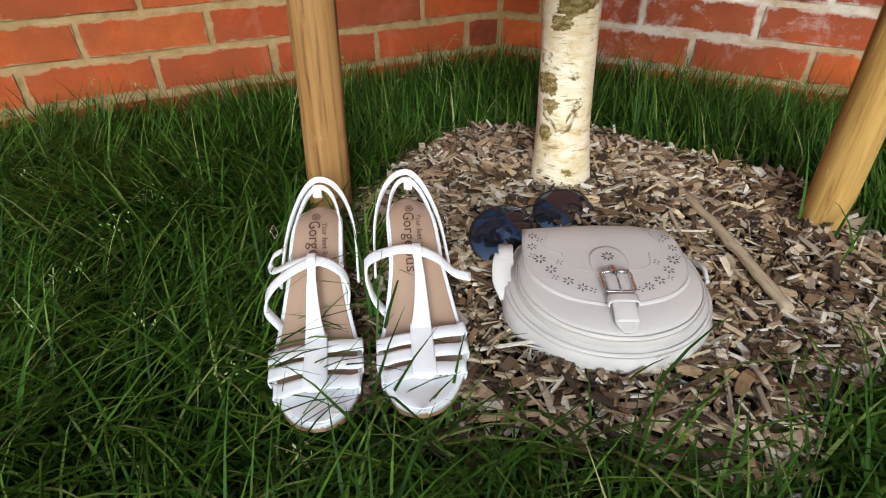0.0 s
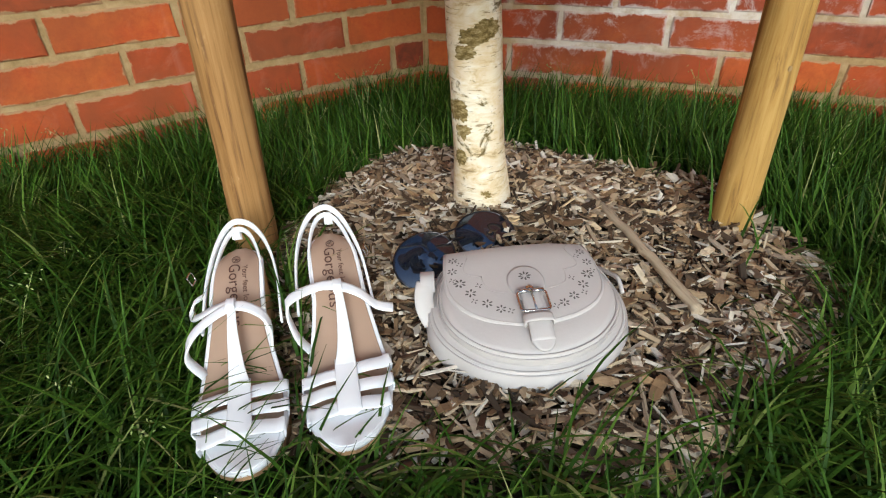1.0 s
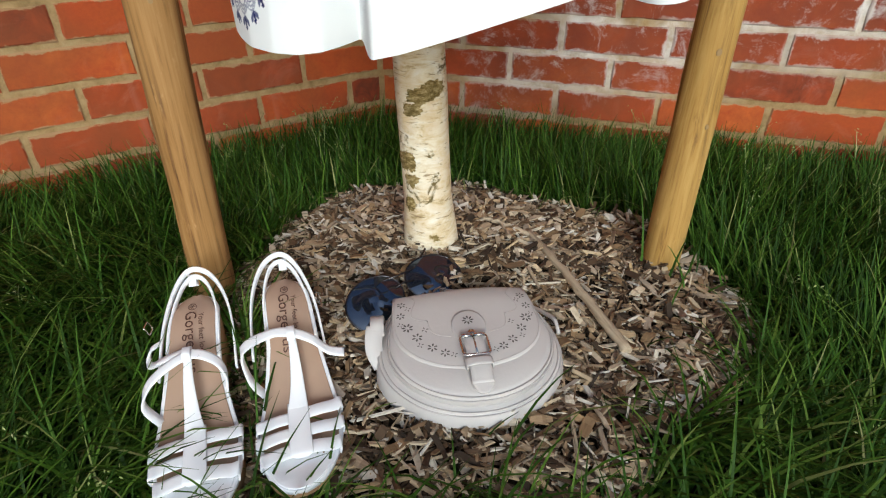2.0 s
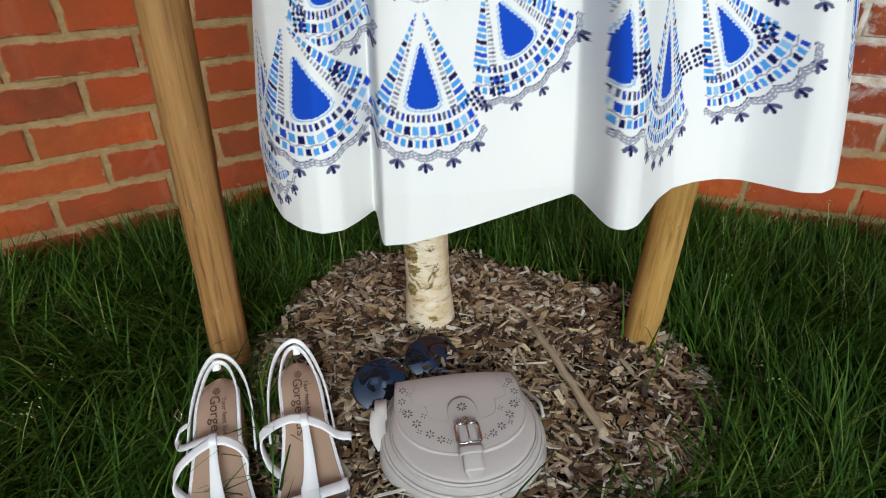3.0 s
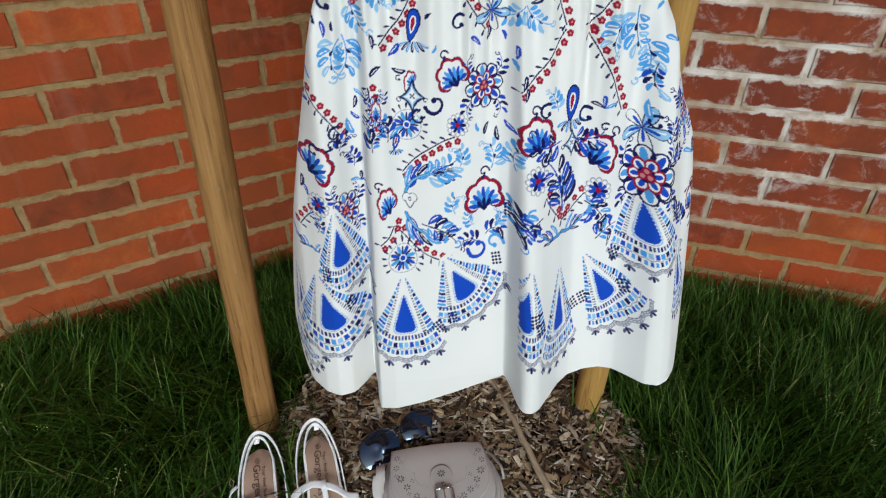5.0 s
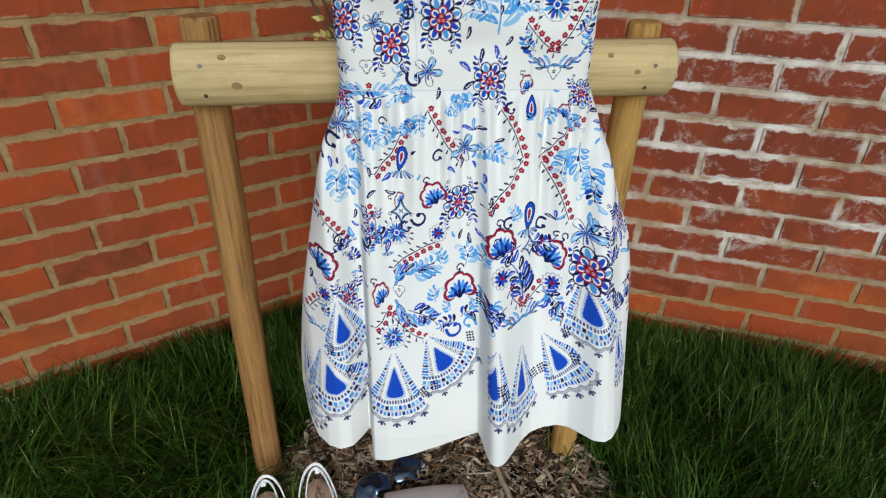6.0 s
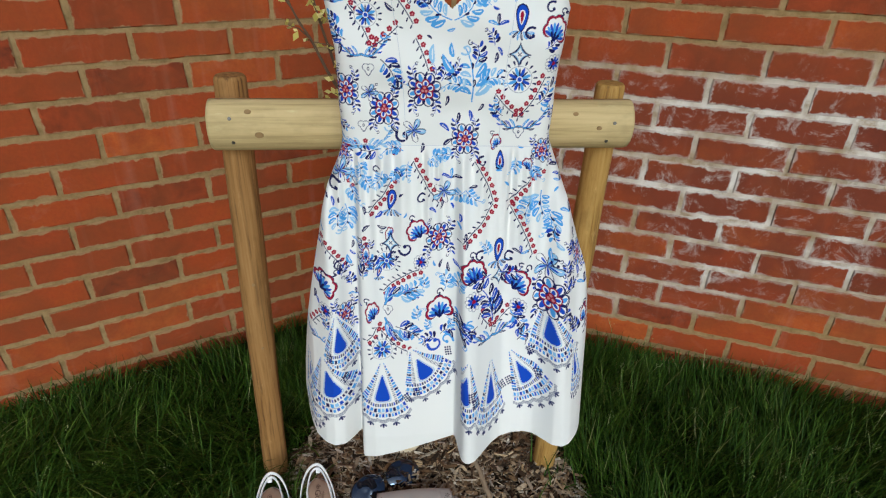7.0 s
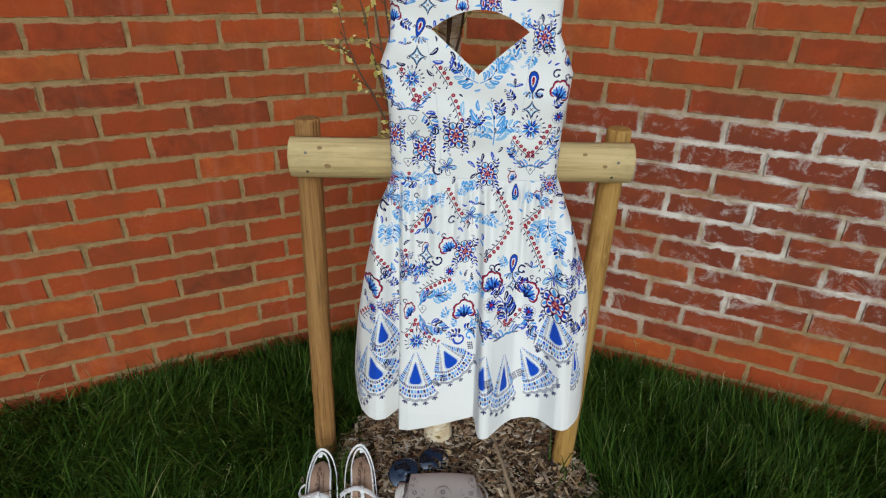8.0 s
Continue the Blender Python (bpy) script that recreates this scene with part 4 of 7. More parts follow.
    p.spray(-0.007, 0.856, 0.026, -110, 120, pale, None, 4)
    p.spray(0.221, 0.868, 0.025, -70, -120, pale, None, 4)
    p.spray(0.299, 0.704, 0.028, 60, 110, dark, None, 4)
    p.spray(0.312, 0.732, 0.026, 100, 60, dark, None, 4)
    p.spray(0.310, 0.682, 0.023, 80, -80, dark, None, 4)
    p.spray(0.324, 0.620, 0.027, 100, 60, dark, None, 4)
    p.spray(0.188, 0.733, 0.025, 100, 60, pale, None, 4)
    p.spray(0.055, 0.850, 0.021, -110, -70, pale, None, 4)
    p.spray(0.100, 0.869, 0.018, -60, 100, pale, None, 4)
    p.spray(-0.028, 0.690, 0.023, 80, -120, dark, None, 4)
    p.spray(-0.015, 0.668, 0.025, 80, 110, dark, None, 4)
    p.spray(-0.057, 0.603, 0.023, 60, 120, bright, None, 4)
    # flowers of the skirt
    p.spray(0.127, 0.764, 0.022, 40, 110, dark, None, 3)
    p.spray(0.105, 0.764, 0.022, 140, -110, dark, None, 3)
    p.spray(0.105, 0.743, 0.022, 220, 110, dark, None, 3)
    p.spray(0.127, 0.743, 0.022, 320, -110, dark, None, 3)
    p.bloom(0.116, 0.754, 0.020, 0.9, 10)
    p.spray(0.296, 0.684, 0.028, 40, 110, dark, None, 3)
    p.spray(0.271, 0.678, 0.028, 140, -110, dark, None, 3)
    p.spray(0.272, 0.653, 0.029, 220, 110, dark, None, 3)
    p.spray(0.297, 0.659, 0.028, 320, -110, dark, None, 3)
    p.bloom(0.284, 0.669, 0.026, 0.9, 10)
    p.spray(-0.018, 0.632, 0.021, 40, 110, dark, None, 3)
    p.spray(-0.033, 0.638, 0.021, 140, -110, dark, None, 3)
    p.spray(-0.034, 0.618, 0.021, 220, 110, dark, None, 3)
    p.spray(-0.019, 0.611, 0.021, 320, -110, dark, None, 3)
    p.bloom(-0.026, 0.625, 0.019, 0.7, 10)
    p.spray(-0.012, 0.882, 0.014, 40, 110, dark, None, 3)
    p.spray(-0.024, 0.882, 0.014, 140, -110, dark, None, 3)
    p.spray(-0.025, 0.870, 0.014, 220, 110, dark, None, 3)
    p.spray(-0.013, 0.870, 0.014, 320, -110, dark, None, 3)
    p.bloom(-0.018, 0.876, 0.013, 0.8, 10)
    p.spray(0.264, 0.887, 0.016, 40, 110, dark, None, 3)
    p.spray(0.248, 0.887, 0.016, 140, -110, dark, None, 3)
    p.spray(0.249, 0.873, 0.016, 220, 110, dark, None, 3)
    p.spray(0.265, 0.873, 0.016, 320, -110, dark, None, 3)
    p.bloom(0.257, 0.880, 0.015, 0.9, 10)
    p.spray(0.014, 0.741, 0.015, 40, 110, dark, None, 3)
    p.spray(0.006, 0.741, 0.015, 140, -110, dark, None, 3)
    p.spray(0.005, 0.727, 0.015, 220, 110, dark, None, 3)
    p.spray(0.013, 0.727, 0.015, 320, -110, dark, None, 3)
    p.bloom(0.009, 0.734, 0.013, 0.5, 10)
    p.spray(0.326, 0.738, 0.019, 40, 110, dark, None, 3)
    p.spray(0.316, 0.739, 0.019, 140, -110, dark, None, 3)
    p.spray(0.317, 0.723, 0.019, 220, 110, dark, None, 3)
    p.spray(0.327, 0.721, 0.019, 320, -110, dark, None, 3)
    p.bloom(0.322, 0.731, 0.017, 0.45, 10)
    p.poppy(0.085, 0.764, 0.018, 120, 0.95)
    p.poppy(0.166, 0.711, 0.021, 100, 0.95)
    p.poppy(0.233, 0.689, 0.022, 60, 0.95)
    p.poppy(0.118, 0.644, 0.022, 95, 1)
    p.poppy(-0.054, 0.677, 0.023, 50, 0.9)
    p.poppy(0.018, 0.644, 0.018, 120, 0.6)
    p.poppy(0.045, 0.757, 0.012, 160, 0.6)
    p.poppy(0.336, 0.640, 0.015, 90, 0.4)
    p.poppy(0.055, 0.878, 0.010, 120, 0.7)
    p.poppy(0.238, 0.861, 0.010, 60, 0.8)
    p.poppy(0.011, 0.733, 0.012, 90, 0.4)
    p.daisy(0.166, 0.675, 0.013)
    p.daisy(0.236, 0.653, 0.013)
    p.daisy(-0.054, 0.634, 0.012)
    p.daisy(0.090, 0.719, 0.011)
    p.eye(0.048, 0.809, 0.030, 75, 0.8)
    p.eye(0.199, 0.865, 0.027, 270, 0.8)
    p.eye(0.203, 0.740, 0.034, 82, 0.8)
    p.eye(0.029, 0.704, 0.016, 70, 0.8)
    p.kite(0.046, 0.745, 0.013)
    p.kite(0.205, 0.701, 0.011)
    p.lily(0.122, 0.820, 0.017)
    p.lily(0.277, 0.714, 0.022)
    p.lily(-0.023, 0.849, 0.017)
    p.hook(-0.032, 0.827, 0.0108, 40, NAVY)
    p.hook(0.091, 0.810, 0.0079, 60, NAVY)
    p.hook(0.175, 0.734, 0.0081, 60, NAVY)
    p.hook(0.220, 0.724, 0.0091, 60, NAVY)
    p.hook(-0.031, 0.708, 0.0076, 60, NAVY)
    p.hook(-0.054, 0.691, 0.0069, 30, NAVY)
    p.hook(0.112, 0.594, 0.0118, 180, ROYAL)
    p.hook(0.130, 0.597, 0.0095, 0, SKY)
    p.hook(0.287, 0.721, 0.0077, 60, NAVY)
    p.hook(0.269, 0.645, 0.0071, 200, NAVY)
    p.hook(0.068, 0.740, 0.0103, 200, NAVY)
    p.hook(0.052, 0.726, 0.0074, 100, NAVY)
    p.hook(0.175, 0.865, 0.0072, 90, NAVY)
    p.hook(0.027, 0.851, 0.0057, 30, NAVY)
    # stems that join the pair of red-edged flowers
    p.spray(0.196, 0.638, 0.058, 92, 50, dark, None, 5)
    p.spray(0.192, 0.706, 0.040, 205, -110, dark, None, 4)
    p.spray(0.205, 0.706, 0.040, -25, 110, dark, None, 4)
    p.spray(0.172, 0.640, 0.036, 200, 90, bright, None, 4)
    p.spray(0.224, 0.640, 0.036, -20, -90, bright, None, 4)
    # loose leaves and drops of the skirt
    p.leaf(0.130, 0.715, 0.014, 0.0054, -100, 0.3, NAVY)
    p.leaf(0.137, 0.722, 0.013, 0.0054, -60, 0.3, ROYAL)
    p.leaf(0.122, 0.719, 0.012, 0.0048, -130, 0.3, NAVY)
    p.leaf(0.145, 0.780, 0.012, 0.0047, 70, 0.3, ROYAL)
    p.leaf(0.147, 0.770, 0.010, 0.0041, 100, 0.3, SKY)
    p.leaf(-0.012, 0.729, 0.012, 0.0049, 60, 0.3, NAVY)
    p.leaf(-0.015, 0.726, 0.011, 0.0042, -60, 0.3, ROYAL)
    p.leaf(-0.019, 0.720, 0.017, 0.0067, -90, 0.3, SKY)
    p.leaf(0.280, 0.741, 0.017, 0.0067, -100, 0.3, SKY)
    p.leaf(0.286, 0.753, 0.015, 0.0061, -60, 0.3, PALE)
    p.leaf(0.151, 0.754, 0.013, 0.0053, 60, 0.3, NAVY)
    p.leaf(0.157, 0.827, 0.012, 0.0046, 0, 0.3, NAVY)
    p.leaf(-0.042, 0.851, 0.013, 0.0052, 60, 0.3, NAVY)
    p.leaf(-0.042, 0.808, 0.016, 0.0064, 120, 0.3, NAVY)
    p.leaf(-0.035, 0.797, 0.013, 0.0053, 80, 0.3, ROYAL)
    p.leaf(0.024, 0.782, 0.015, 0.0058, 30, 0.3, ROYAL)
    p.leaf(0.027, 0.771, 0.013, 0.0053, -30, 0.3, NAVY)
    p.leaf(0.017, 0.775, 0.013, 0.0053, 200, 0.3, NAVY)
    p.leaf(0.003, 0.704, 0.015, 0.0060, 60, 0.3, NAVY)
    p.leaf(0.138, 0.600, 0.013, 0.0051, 90, 0.3, NAVY)
    p.leaf(0.154, 0.614, 0.014, 0.0055, 100, 0.3, NAVY)
    p.leaf(0.163, 0.622, 0.014, 0.0054, 120, 0.3, ROYAL)
    p.leaf(0.171, 0.630, 0.014, 0.0054, 140, 0.3, NAVY)
    p.leaf(0.224, 0.617, 0.014, 0.0057, 40, 0.3, ROYAL)
    p.leaf(0.236, 0.619, 0.014, 0.0057, 30, 0.3, NAVY)
    p.leaf(0.248, 0.595, 0.015, 0.0058, 60, 0.3, NAVY)
    p.leaf(0.312, 0.757, 0.012, 0.0049, 80, 0.3, NAVY)
    p.leaf(0.323, 0.701, 0.013, 0.0050, 80, 0.3, ROYAL)
    p.leaf(0.316, 0.638, 0.013, 0.0051, 100, 0.3, NAVY)
    p.leaf(-0.074, 0.644, 0.014, 0.0058, 60, 0.3, NAVY)
    p.leaf(-0.066, 0.638, 0.011, 0.0045, 90, 0.3, ROYAL)
    p.leaf(0.010, 0.790, 0.012, 0.0046, 80, 0.3, NAVY)
    p.leaf(0.118, 0.795, 0.012, 0.0047, 60, 0.3, NAVY)
    p.leaf(0.111, 0.791, 0.012, 0.0047, 120, 0.3, ROYAL)
    p.leaf(0.153, 0.744, 0.012, 0.0047, 60, 0.3, NAVY)
    # bodice: chains, wheels and scrolls
    p.vine(-0.003, 1.061, 0.026, 1.014, 0.002)
    p.vine(0.026, 1.014, 0.059, 1.038, -0.002)
    p.vine(0.082, 1.023, 0.098, 0.986, 0.001)
    p.vine(0.187, 0.957, 0.220, 0.927, -0.002)
    p.vine(0.220, 0.927, 0.252, 0.978, -0.003)
    p.vine(0.055, 1.074, 0.078, 1.041, 0.001)
    p.vine(0.261, 1.102, 0.271, 1.081, 0.001)
    p.vine(-0.009, 0.880, 0.015, 0.886, 0.001)
    p.wheel(0.019, 1.050, 0.018)
    p.wheel(0.217, 0.976, 0.021)
    p.wings(0.013, 1.005, 0.019, bright)
    p.wings(0.222, 0.913, 0.022, bright)
    p.wings(0.012, 0.884, 0.022, pale)
    p.heart(0.021, 0.987, 0.009)
    p.heart(0.012, 0.912, 0.009)
    p.heart(0.222, 0.905, 0.009)
    p.spray(0.156, 0.946, 0.068, 85, 35, pale, None, 4)
    p.spray(0.167, 0.966, 0.039, 50, -110, pale, None, 4)
    p.spray(0.146, 0.960, 0.035, 130, 110, pale, None, 4)
    p.spray(0.159, 0.994, 0.033, 60, 120, dark, None, 4)
    p.spray(0.126, 1.047, 0.052, 165, -90, pale, None, 4)
    p.spray(0.130, 1.047, 0.048, 20, 100, pale, None, 4)
    p.spray(0.098, 1.059, 0.030, 120, 110, dark, None, 4)
    p.spray(0.157, 1.069, 0.032, 60, -150, pale, None, 4)
    p.spray(0.187, 1.079, 0.029, 100, 160, pale, None, 4)
    p.spray(0.175, 1.065, 0.023, 150, -160, pale, None, 4)
    p.spray(-0.007, 1.021, 0.033, 160, -80, bright, None, 4)
    p.spray(0.037, 0.999, 0.042, -40, -70, bright, None, 4)
    p.spray(-0.017, 1.034, 0.027, 120, 60, bright, None, 4)
    p.spray(0.054, 0.981, 0.025, -70, 80, bright, None, 4)
    p.spray(0.244, 0.944, 0.033, 30, 90, bright, None, 4)
    p.spray(0.198, 0.928, 0.027, 150, -90, bright, None, 4)
    p.spray(0.065, 0.878, 0.034, 160, 80, pale, None, 4)
    p.spray(0.030, 0.879, 0.034, 200, -90, bright, None, 4)
    p.spray(0.115, 0.974, 0.029, 60, 70, dark, None, 4)
    p.spray(0.124, 0.984, 0.023, 20, 80, dark, None, 4)
    p.spray(0.183, 1.017, 0.025, 100, 60, dark, None, 4)
    p.spray(0.247, 1.015, 0.027, 20, 70, dark, None, 4)
    p.spray(0.193, 1.121, 0.031, -110, 90, bright, None, 4)
    p.spray(0.213, 1.092, 0.027, -100, -80, pale, None, 4)
    p.spray(0.193, 1.129, 0.025, 60, 100, pale, None, 4)
    p.spray(0.002, 1.141, 0.025, -60, 80, dark, None, 4)
    p.spray(0.134, 0.871, 0.030, 160, 120, pale, None, 4)
    p.spray(0.104, 0.870, 0.024, 30, -120, pale, None, 4)
    p.spray(0.266, 0.920, 0.022, 80, 60, dark, None, 4)
    p.spray(-0.019, 0.920, 0.022, -70, 80, bright, None, 4)
    p.spray(0.011, 0.847, 0.030, -80, 60, pale, None, 4)
    p.spray(0.036, 0.852, 0.030, -100, -60, pale, None, 4)
    p.spray(0.247, 0.860, 0.026, -80, 70, pale, None, 4)
    p.spray(0.103, 0.975, 0.023, 50, 110, dark, None, 3)
    p.spray(0.082, 0.974, 0.023, 130, -110, dark, None, 3)
    p.spray(0.083, 0.947, 0.023, 230, 110, dark, None, 3)
    p.spray(0.104, 0.947, 0.023, 310, -110, dark, None, 3)
    p.bloom(0.093, 0.961, 0.022, 0.95, 20)
    p.spray(-0.001, 0.971, 0.020, 50, 110, dark, None, 3)
    p.spray(-0.019, 0.971, 0.020, 130, -110, dark, None, 3)
    p.spray(-0.019, 0.947, 0.021, 230, 110, dark, None, 3)
    p.spray(-0.001, 0.947, 0.021, 310, -110, dark, None, 3)
    p.bloom(-0.010, 0.959, 0.019, 0.9, 20)
    p.spray(0.049, 0.948, 0.021, 50, 110, dark, None, 3)
    p.spray(0.030, 0.948, 0.021, 130, -110, dark, None, 3)
    p.spray(0.030, 0.922, 0.022, 230, 110, dark, None, 3)
    p.spray(0.049, 0.923, 0.022, 310, -110, dark, None, 3)
    p.bloom(0.040, 0.935, 0.021, 0.9, 20)
    p.spray(0.158, 0.907, 0.021, 50, 110, dark, None, 3)
    p.spray(0.140, 0.907, 0.021, 130, -110, dark, None, 3)
    p.spray(0.141, 0.882, 0.021, 230, 110, dark, None, 3)
    p.spray(0.159, 0.883, 0.021, 310, -110, dark, None, 3)
    p.bloom(0.149, 0.895, 0.020, 0.9, 20)
    p.spray(0.235, 1.129, 0.020, 50, 110, dark, None, 3)
    p.spray(0.218, 1.128, 0.020, 130, -110, dark, None, 3)
    p.spray(0.220, 1.108, 0.020, 230, 110, dark, None, 3)
    p.spray(0.236, 1.108, 0.020, 310, -110, dark, None, 3)
    p.bloom(0.227, 1.118, 0.019, 0.9, 20)
    p.spray(0.149, 1.177, 0.018, 50, 110, dark, None, 3)
    p.spray(0.135, 1.177, 0.018, 130, -110, dark, None, 3)
    p.spray(0.135, 1.159, 0.018, 230, 110, dark, None, 3)
    p.spray(0.150, 1.160, 0.018, 310, -110, dark, None, 3)
    p.bloom(0.142, 1.168, 0.017, 0.9, 20)
    p.poppy(0.259, 1.036, 0.020, 70, 0.9)
    p.poppy(-0.012, 1.145, 0.017, 100, 0.8)
    p.poppy(0.192, 0.890, 0.013, 120, 0.6)
    p.poppy(0.270, 1.083, 0.013, 80, 0.6)
    p.poppy(0.097, 1.161, 0.013, 90, 0.8)
    p.daisy(0.261, 0.996, 0.012)
    p.eye(0.215, 1.052, 0.033, 85, 0.9)
    p.eye(0.031, 1.129, 0.030, 70, 0.9)
    p.eye(0.129, 1.164, 0.021, 90, 0.9)
    p.kite(0.027, 1.085, 0.014)
    p.kite(0.215, 1.007, 0.013)
    p.kite(0.043, 1.160, 0.012)
    p.lily(0.079, 0.906, 0.017)
    p.lily(0.021, 0.956, 0.012)
    p.hook(0.065, 0.898, 0.0099, 150, NAVY)
    p.hook(0.227, 1.032, 0.0086, 60, NAVY)
    p.hook(0.233, 1.098, 0.0086, 0, NAVY)
    p.hook(0.165, 1.071, 0.0095, 90, SKY)
    p.hook(0.252, 1.063, 0.0077, 60, NAVY)
    p.hook(0.059, 0.967, 0.0077, 200, NAVY)
    p.leaf(0.116, 1.006, 0.025, 0.0100, -75, 0.3, SKY)
    p.leaf(0.104, 1.017, 0.021, 0.0084, -110, 0.3, PALE)
    p.leaf(0.127, 1.020, 0.017, 0.0069, -100, 0.3, SKY)
    p.leaf(0.137, 0.916, 0.014, 0.0055, 60, 0.3, NAVY)
    p.leaf(0.127, 0.905, 0.016, 0.0063, 120, 0.3, ROYAL)
    p.leaf(0.133, 0.895, 0.016, 0.0063, 200, 0.3, NAVY)
    p.leaf(0.121, 0.940, 0.014, 0.0054, 60, 0.3, NAVY)
    p.leaf(0.156, 0.919, 0.014, 0.0055, 80, 0.3, ROYAL)
    p.leaf(0.165, 0.933, 0.012, 0.0047, 40, 0.3, NAVY)
    p.leaf(0.089, 0.874, 0.014, 0.0055, 60, 0.3, NAVY)
    p.leaf(0.047, 1.088, 0.017, 0.0069, 20, 0.3, NAVY)
    p.leaf(0.052, 1.079, 0.017, 0.0069, -20, 0.3, ROYAL)
    p.leaf(0.043, 1.066, 0.015, 0.0061, -60, 0.3, NAVY)
    p.leaf(0.088, 1.080, 0.015, 0.0061, 100, 0.3, NAVY)
    p.leaf(0.080, 1.069, 0.017, 0.0069, 60, 0.3, ROYAL)
    p.leaf(-0.007, 1.074, 0.015, 0.0061, -30, 0.3, NAVY)
    p.leaf(0.246, 1.122, 0.013, 0.0054, 20, 0.3, NAVY)
    p.leaf(0.223, 1.138, 0.013, 0.0054, 80, 0.3, NAVY)
    p.leaf(0.210, 1.129, 0.013, 0.0054, 130, 0.3, ROYAL)
    p.leaf(0.184, 0.995, 0.013, 0.0054, 60, 0.3, NAVY)
    p.leaf(0.193, 1.004, 0.012, 0.0046, 100, 0.3, ROYAL)
    p.leaf(-0.017, 1.002, 0.014, 0.0054, 60, 0.3, NAVY)
    p.leaf(0.049, 0.912, 0.012, 0.0047, -60, 0.3, NAVY)
    p.leaf(0.261, 0.964, 0.014, 0.0055, 60, 0.3, NAVY)
    # small leaves in what is left
    rng = random.Random(42)
    for size, tries, room in ((0.016, 700, 0.06), (0.009, 900, 0.03)):
        for i in range(tries):
            a, z = rng.uniform(-0.10, 0.36), rng.uniform(0.64, 1.24)
            s = size * rng.uniform(0.8, 1.2)
            q = p.window(a, z, s * 0.75)
            if q is None or p.ink[q[0]].mean() > room or rng.random() < 0.45:
                continue
            g, hand = rng.uniform(0, 360), rng.choice((-1, 1))
            if size > 0.012:
                for k in range(3):
                    p.leaf(a, z - s * 0.3, s * 0.8, s * 0.28, 90 + (k - 1) * 52, 0.3 * (k - 1), (NAVY, SKY, ROYAL)[(k + i) % 3])
            else:
                p.leaf(a, z, s, s * 0.42, g, 0.35 * hand, rng.choice((NAVY, ROYAL, SKY)))
    p.c[: int((0.470 - p.z0) / p.step)] = WHITE
    # the border's fans and checks above the white hem
    p.fan(-0.092, 0.548, 0.127, 20, 9, 0.5)
    p.fan(-0.039, 0.633, 0.104, 28, 7, 0.75)
    p.fan(-0.065, 0.555, 0.102, 38, 18, 0.95)
    p.fan(0.278, 0.665, 0.090, 30, 9, 0.95)
    p.fan(0.319, 0.611, 0.082, 24, 15, 0.35)
    p.fan(0.074, 0.589, 0.085, 38, 32, 0.95)
    kept = p.c.copy()
    p.fan(0.160, 0.598, 0.101, 25, -10, 0.9)
    hidden = int((0.149 - p.a0) / p.step)
    p.c[:, :hidden] = kept[:, :hidden]
    p.fan(0.195, 0.587, 0.109, 27, 1, 0.55)
    p.fan(0.224, 0.588, 0.098, 28, 37, 0.85)
    p.fan(0.031, 0.571, 0.101, 28, 1, 1.0)
    p.checks(-0.051, 0.556, 5)
    p.checks(-0.027, 0.521, 20)
    p.checks(0.069, 0.513, 35)
    p.checks(0.084, 0.521, 10)
    p.checks(0.132, 0.580, 10)
    p.checks(0.164, 0.546, 5)
    p.checks(0.171, 0.535, 15)
    p.checks(0.215, 0.534, 30)
    p.checks(0.226, 0.539, 25)
    p.checks(0.257, 0.587, 20)
    p.checks(0.269, 0.554, 20)
    p.checks(0.144, 0.633, 0)
    p.checks(0.315, 0.635, 0)
    p.bloom(0.282, 0.671, 0.026, 0.9, 10)
    return p


PRINT = draw_print()


def wave(x, knots):
    xs, ys = [k[0] for k in knots], [k[1] for k in knots]
    return np.interp(x, xs, ys)


EDGE_L = ((0.40, -0.104), (0.44, -0.109), (0.488, -0.107), (0.537, -0.101), (0.60, -0.091), (0.656, -0.080), (0.702, -0.071), (0.745, -0.062), (0.785, -0.054), (0.822, -0.044), (0.858, -0.028), (0.875, -0.022), (0.89, -0.020), (0.94, -0.022), (1.007, -0.024), (1.034, -0.029), (1.070, -0.036), (1.085, -0.030), (1.114, -0.019), (1.164, -0.019), (1.30, -0.010))
EDGE_R = ((0.40, 0.352), (0.44, 0.355), (0.50, 0.356), (0.611, 0.356), (0.654, 0.350), (0.703, 0.341), (0.743, 0.327), (0.781, 0.314), (0.818, 0.300), (0.854, 0.286), (0.889, 0.272), (0.90, 0.271), (0.997, 0.274), (1.061, 0.282), (1.08, 0.274), (1.12, 0.256), (1.17, 0.257), (1.30, 0.245))
HEM_Z = ((-0.11, 0.405), (0.0, 0.408), (0.147, 0.445), (0.33, 0.463), (0.36, 0.466))
FRONT = ((0.4, 1.095), (0.45, 1.088), (0.52, 1.068), (0.64, 1.035), (0.75, 1.012), (0.86, 0.996), (0.885, 0.99), (0.93, 0.99), (0.98, 0.992), (1.06, 0.985), (1.3, 0.955))
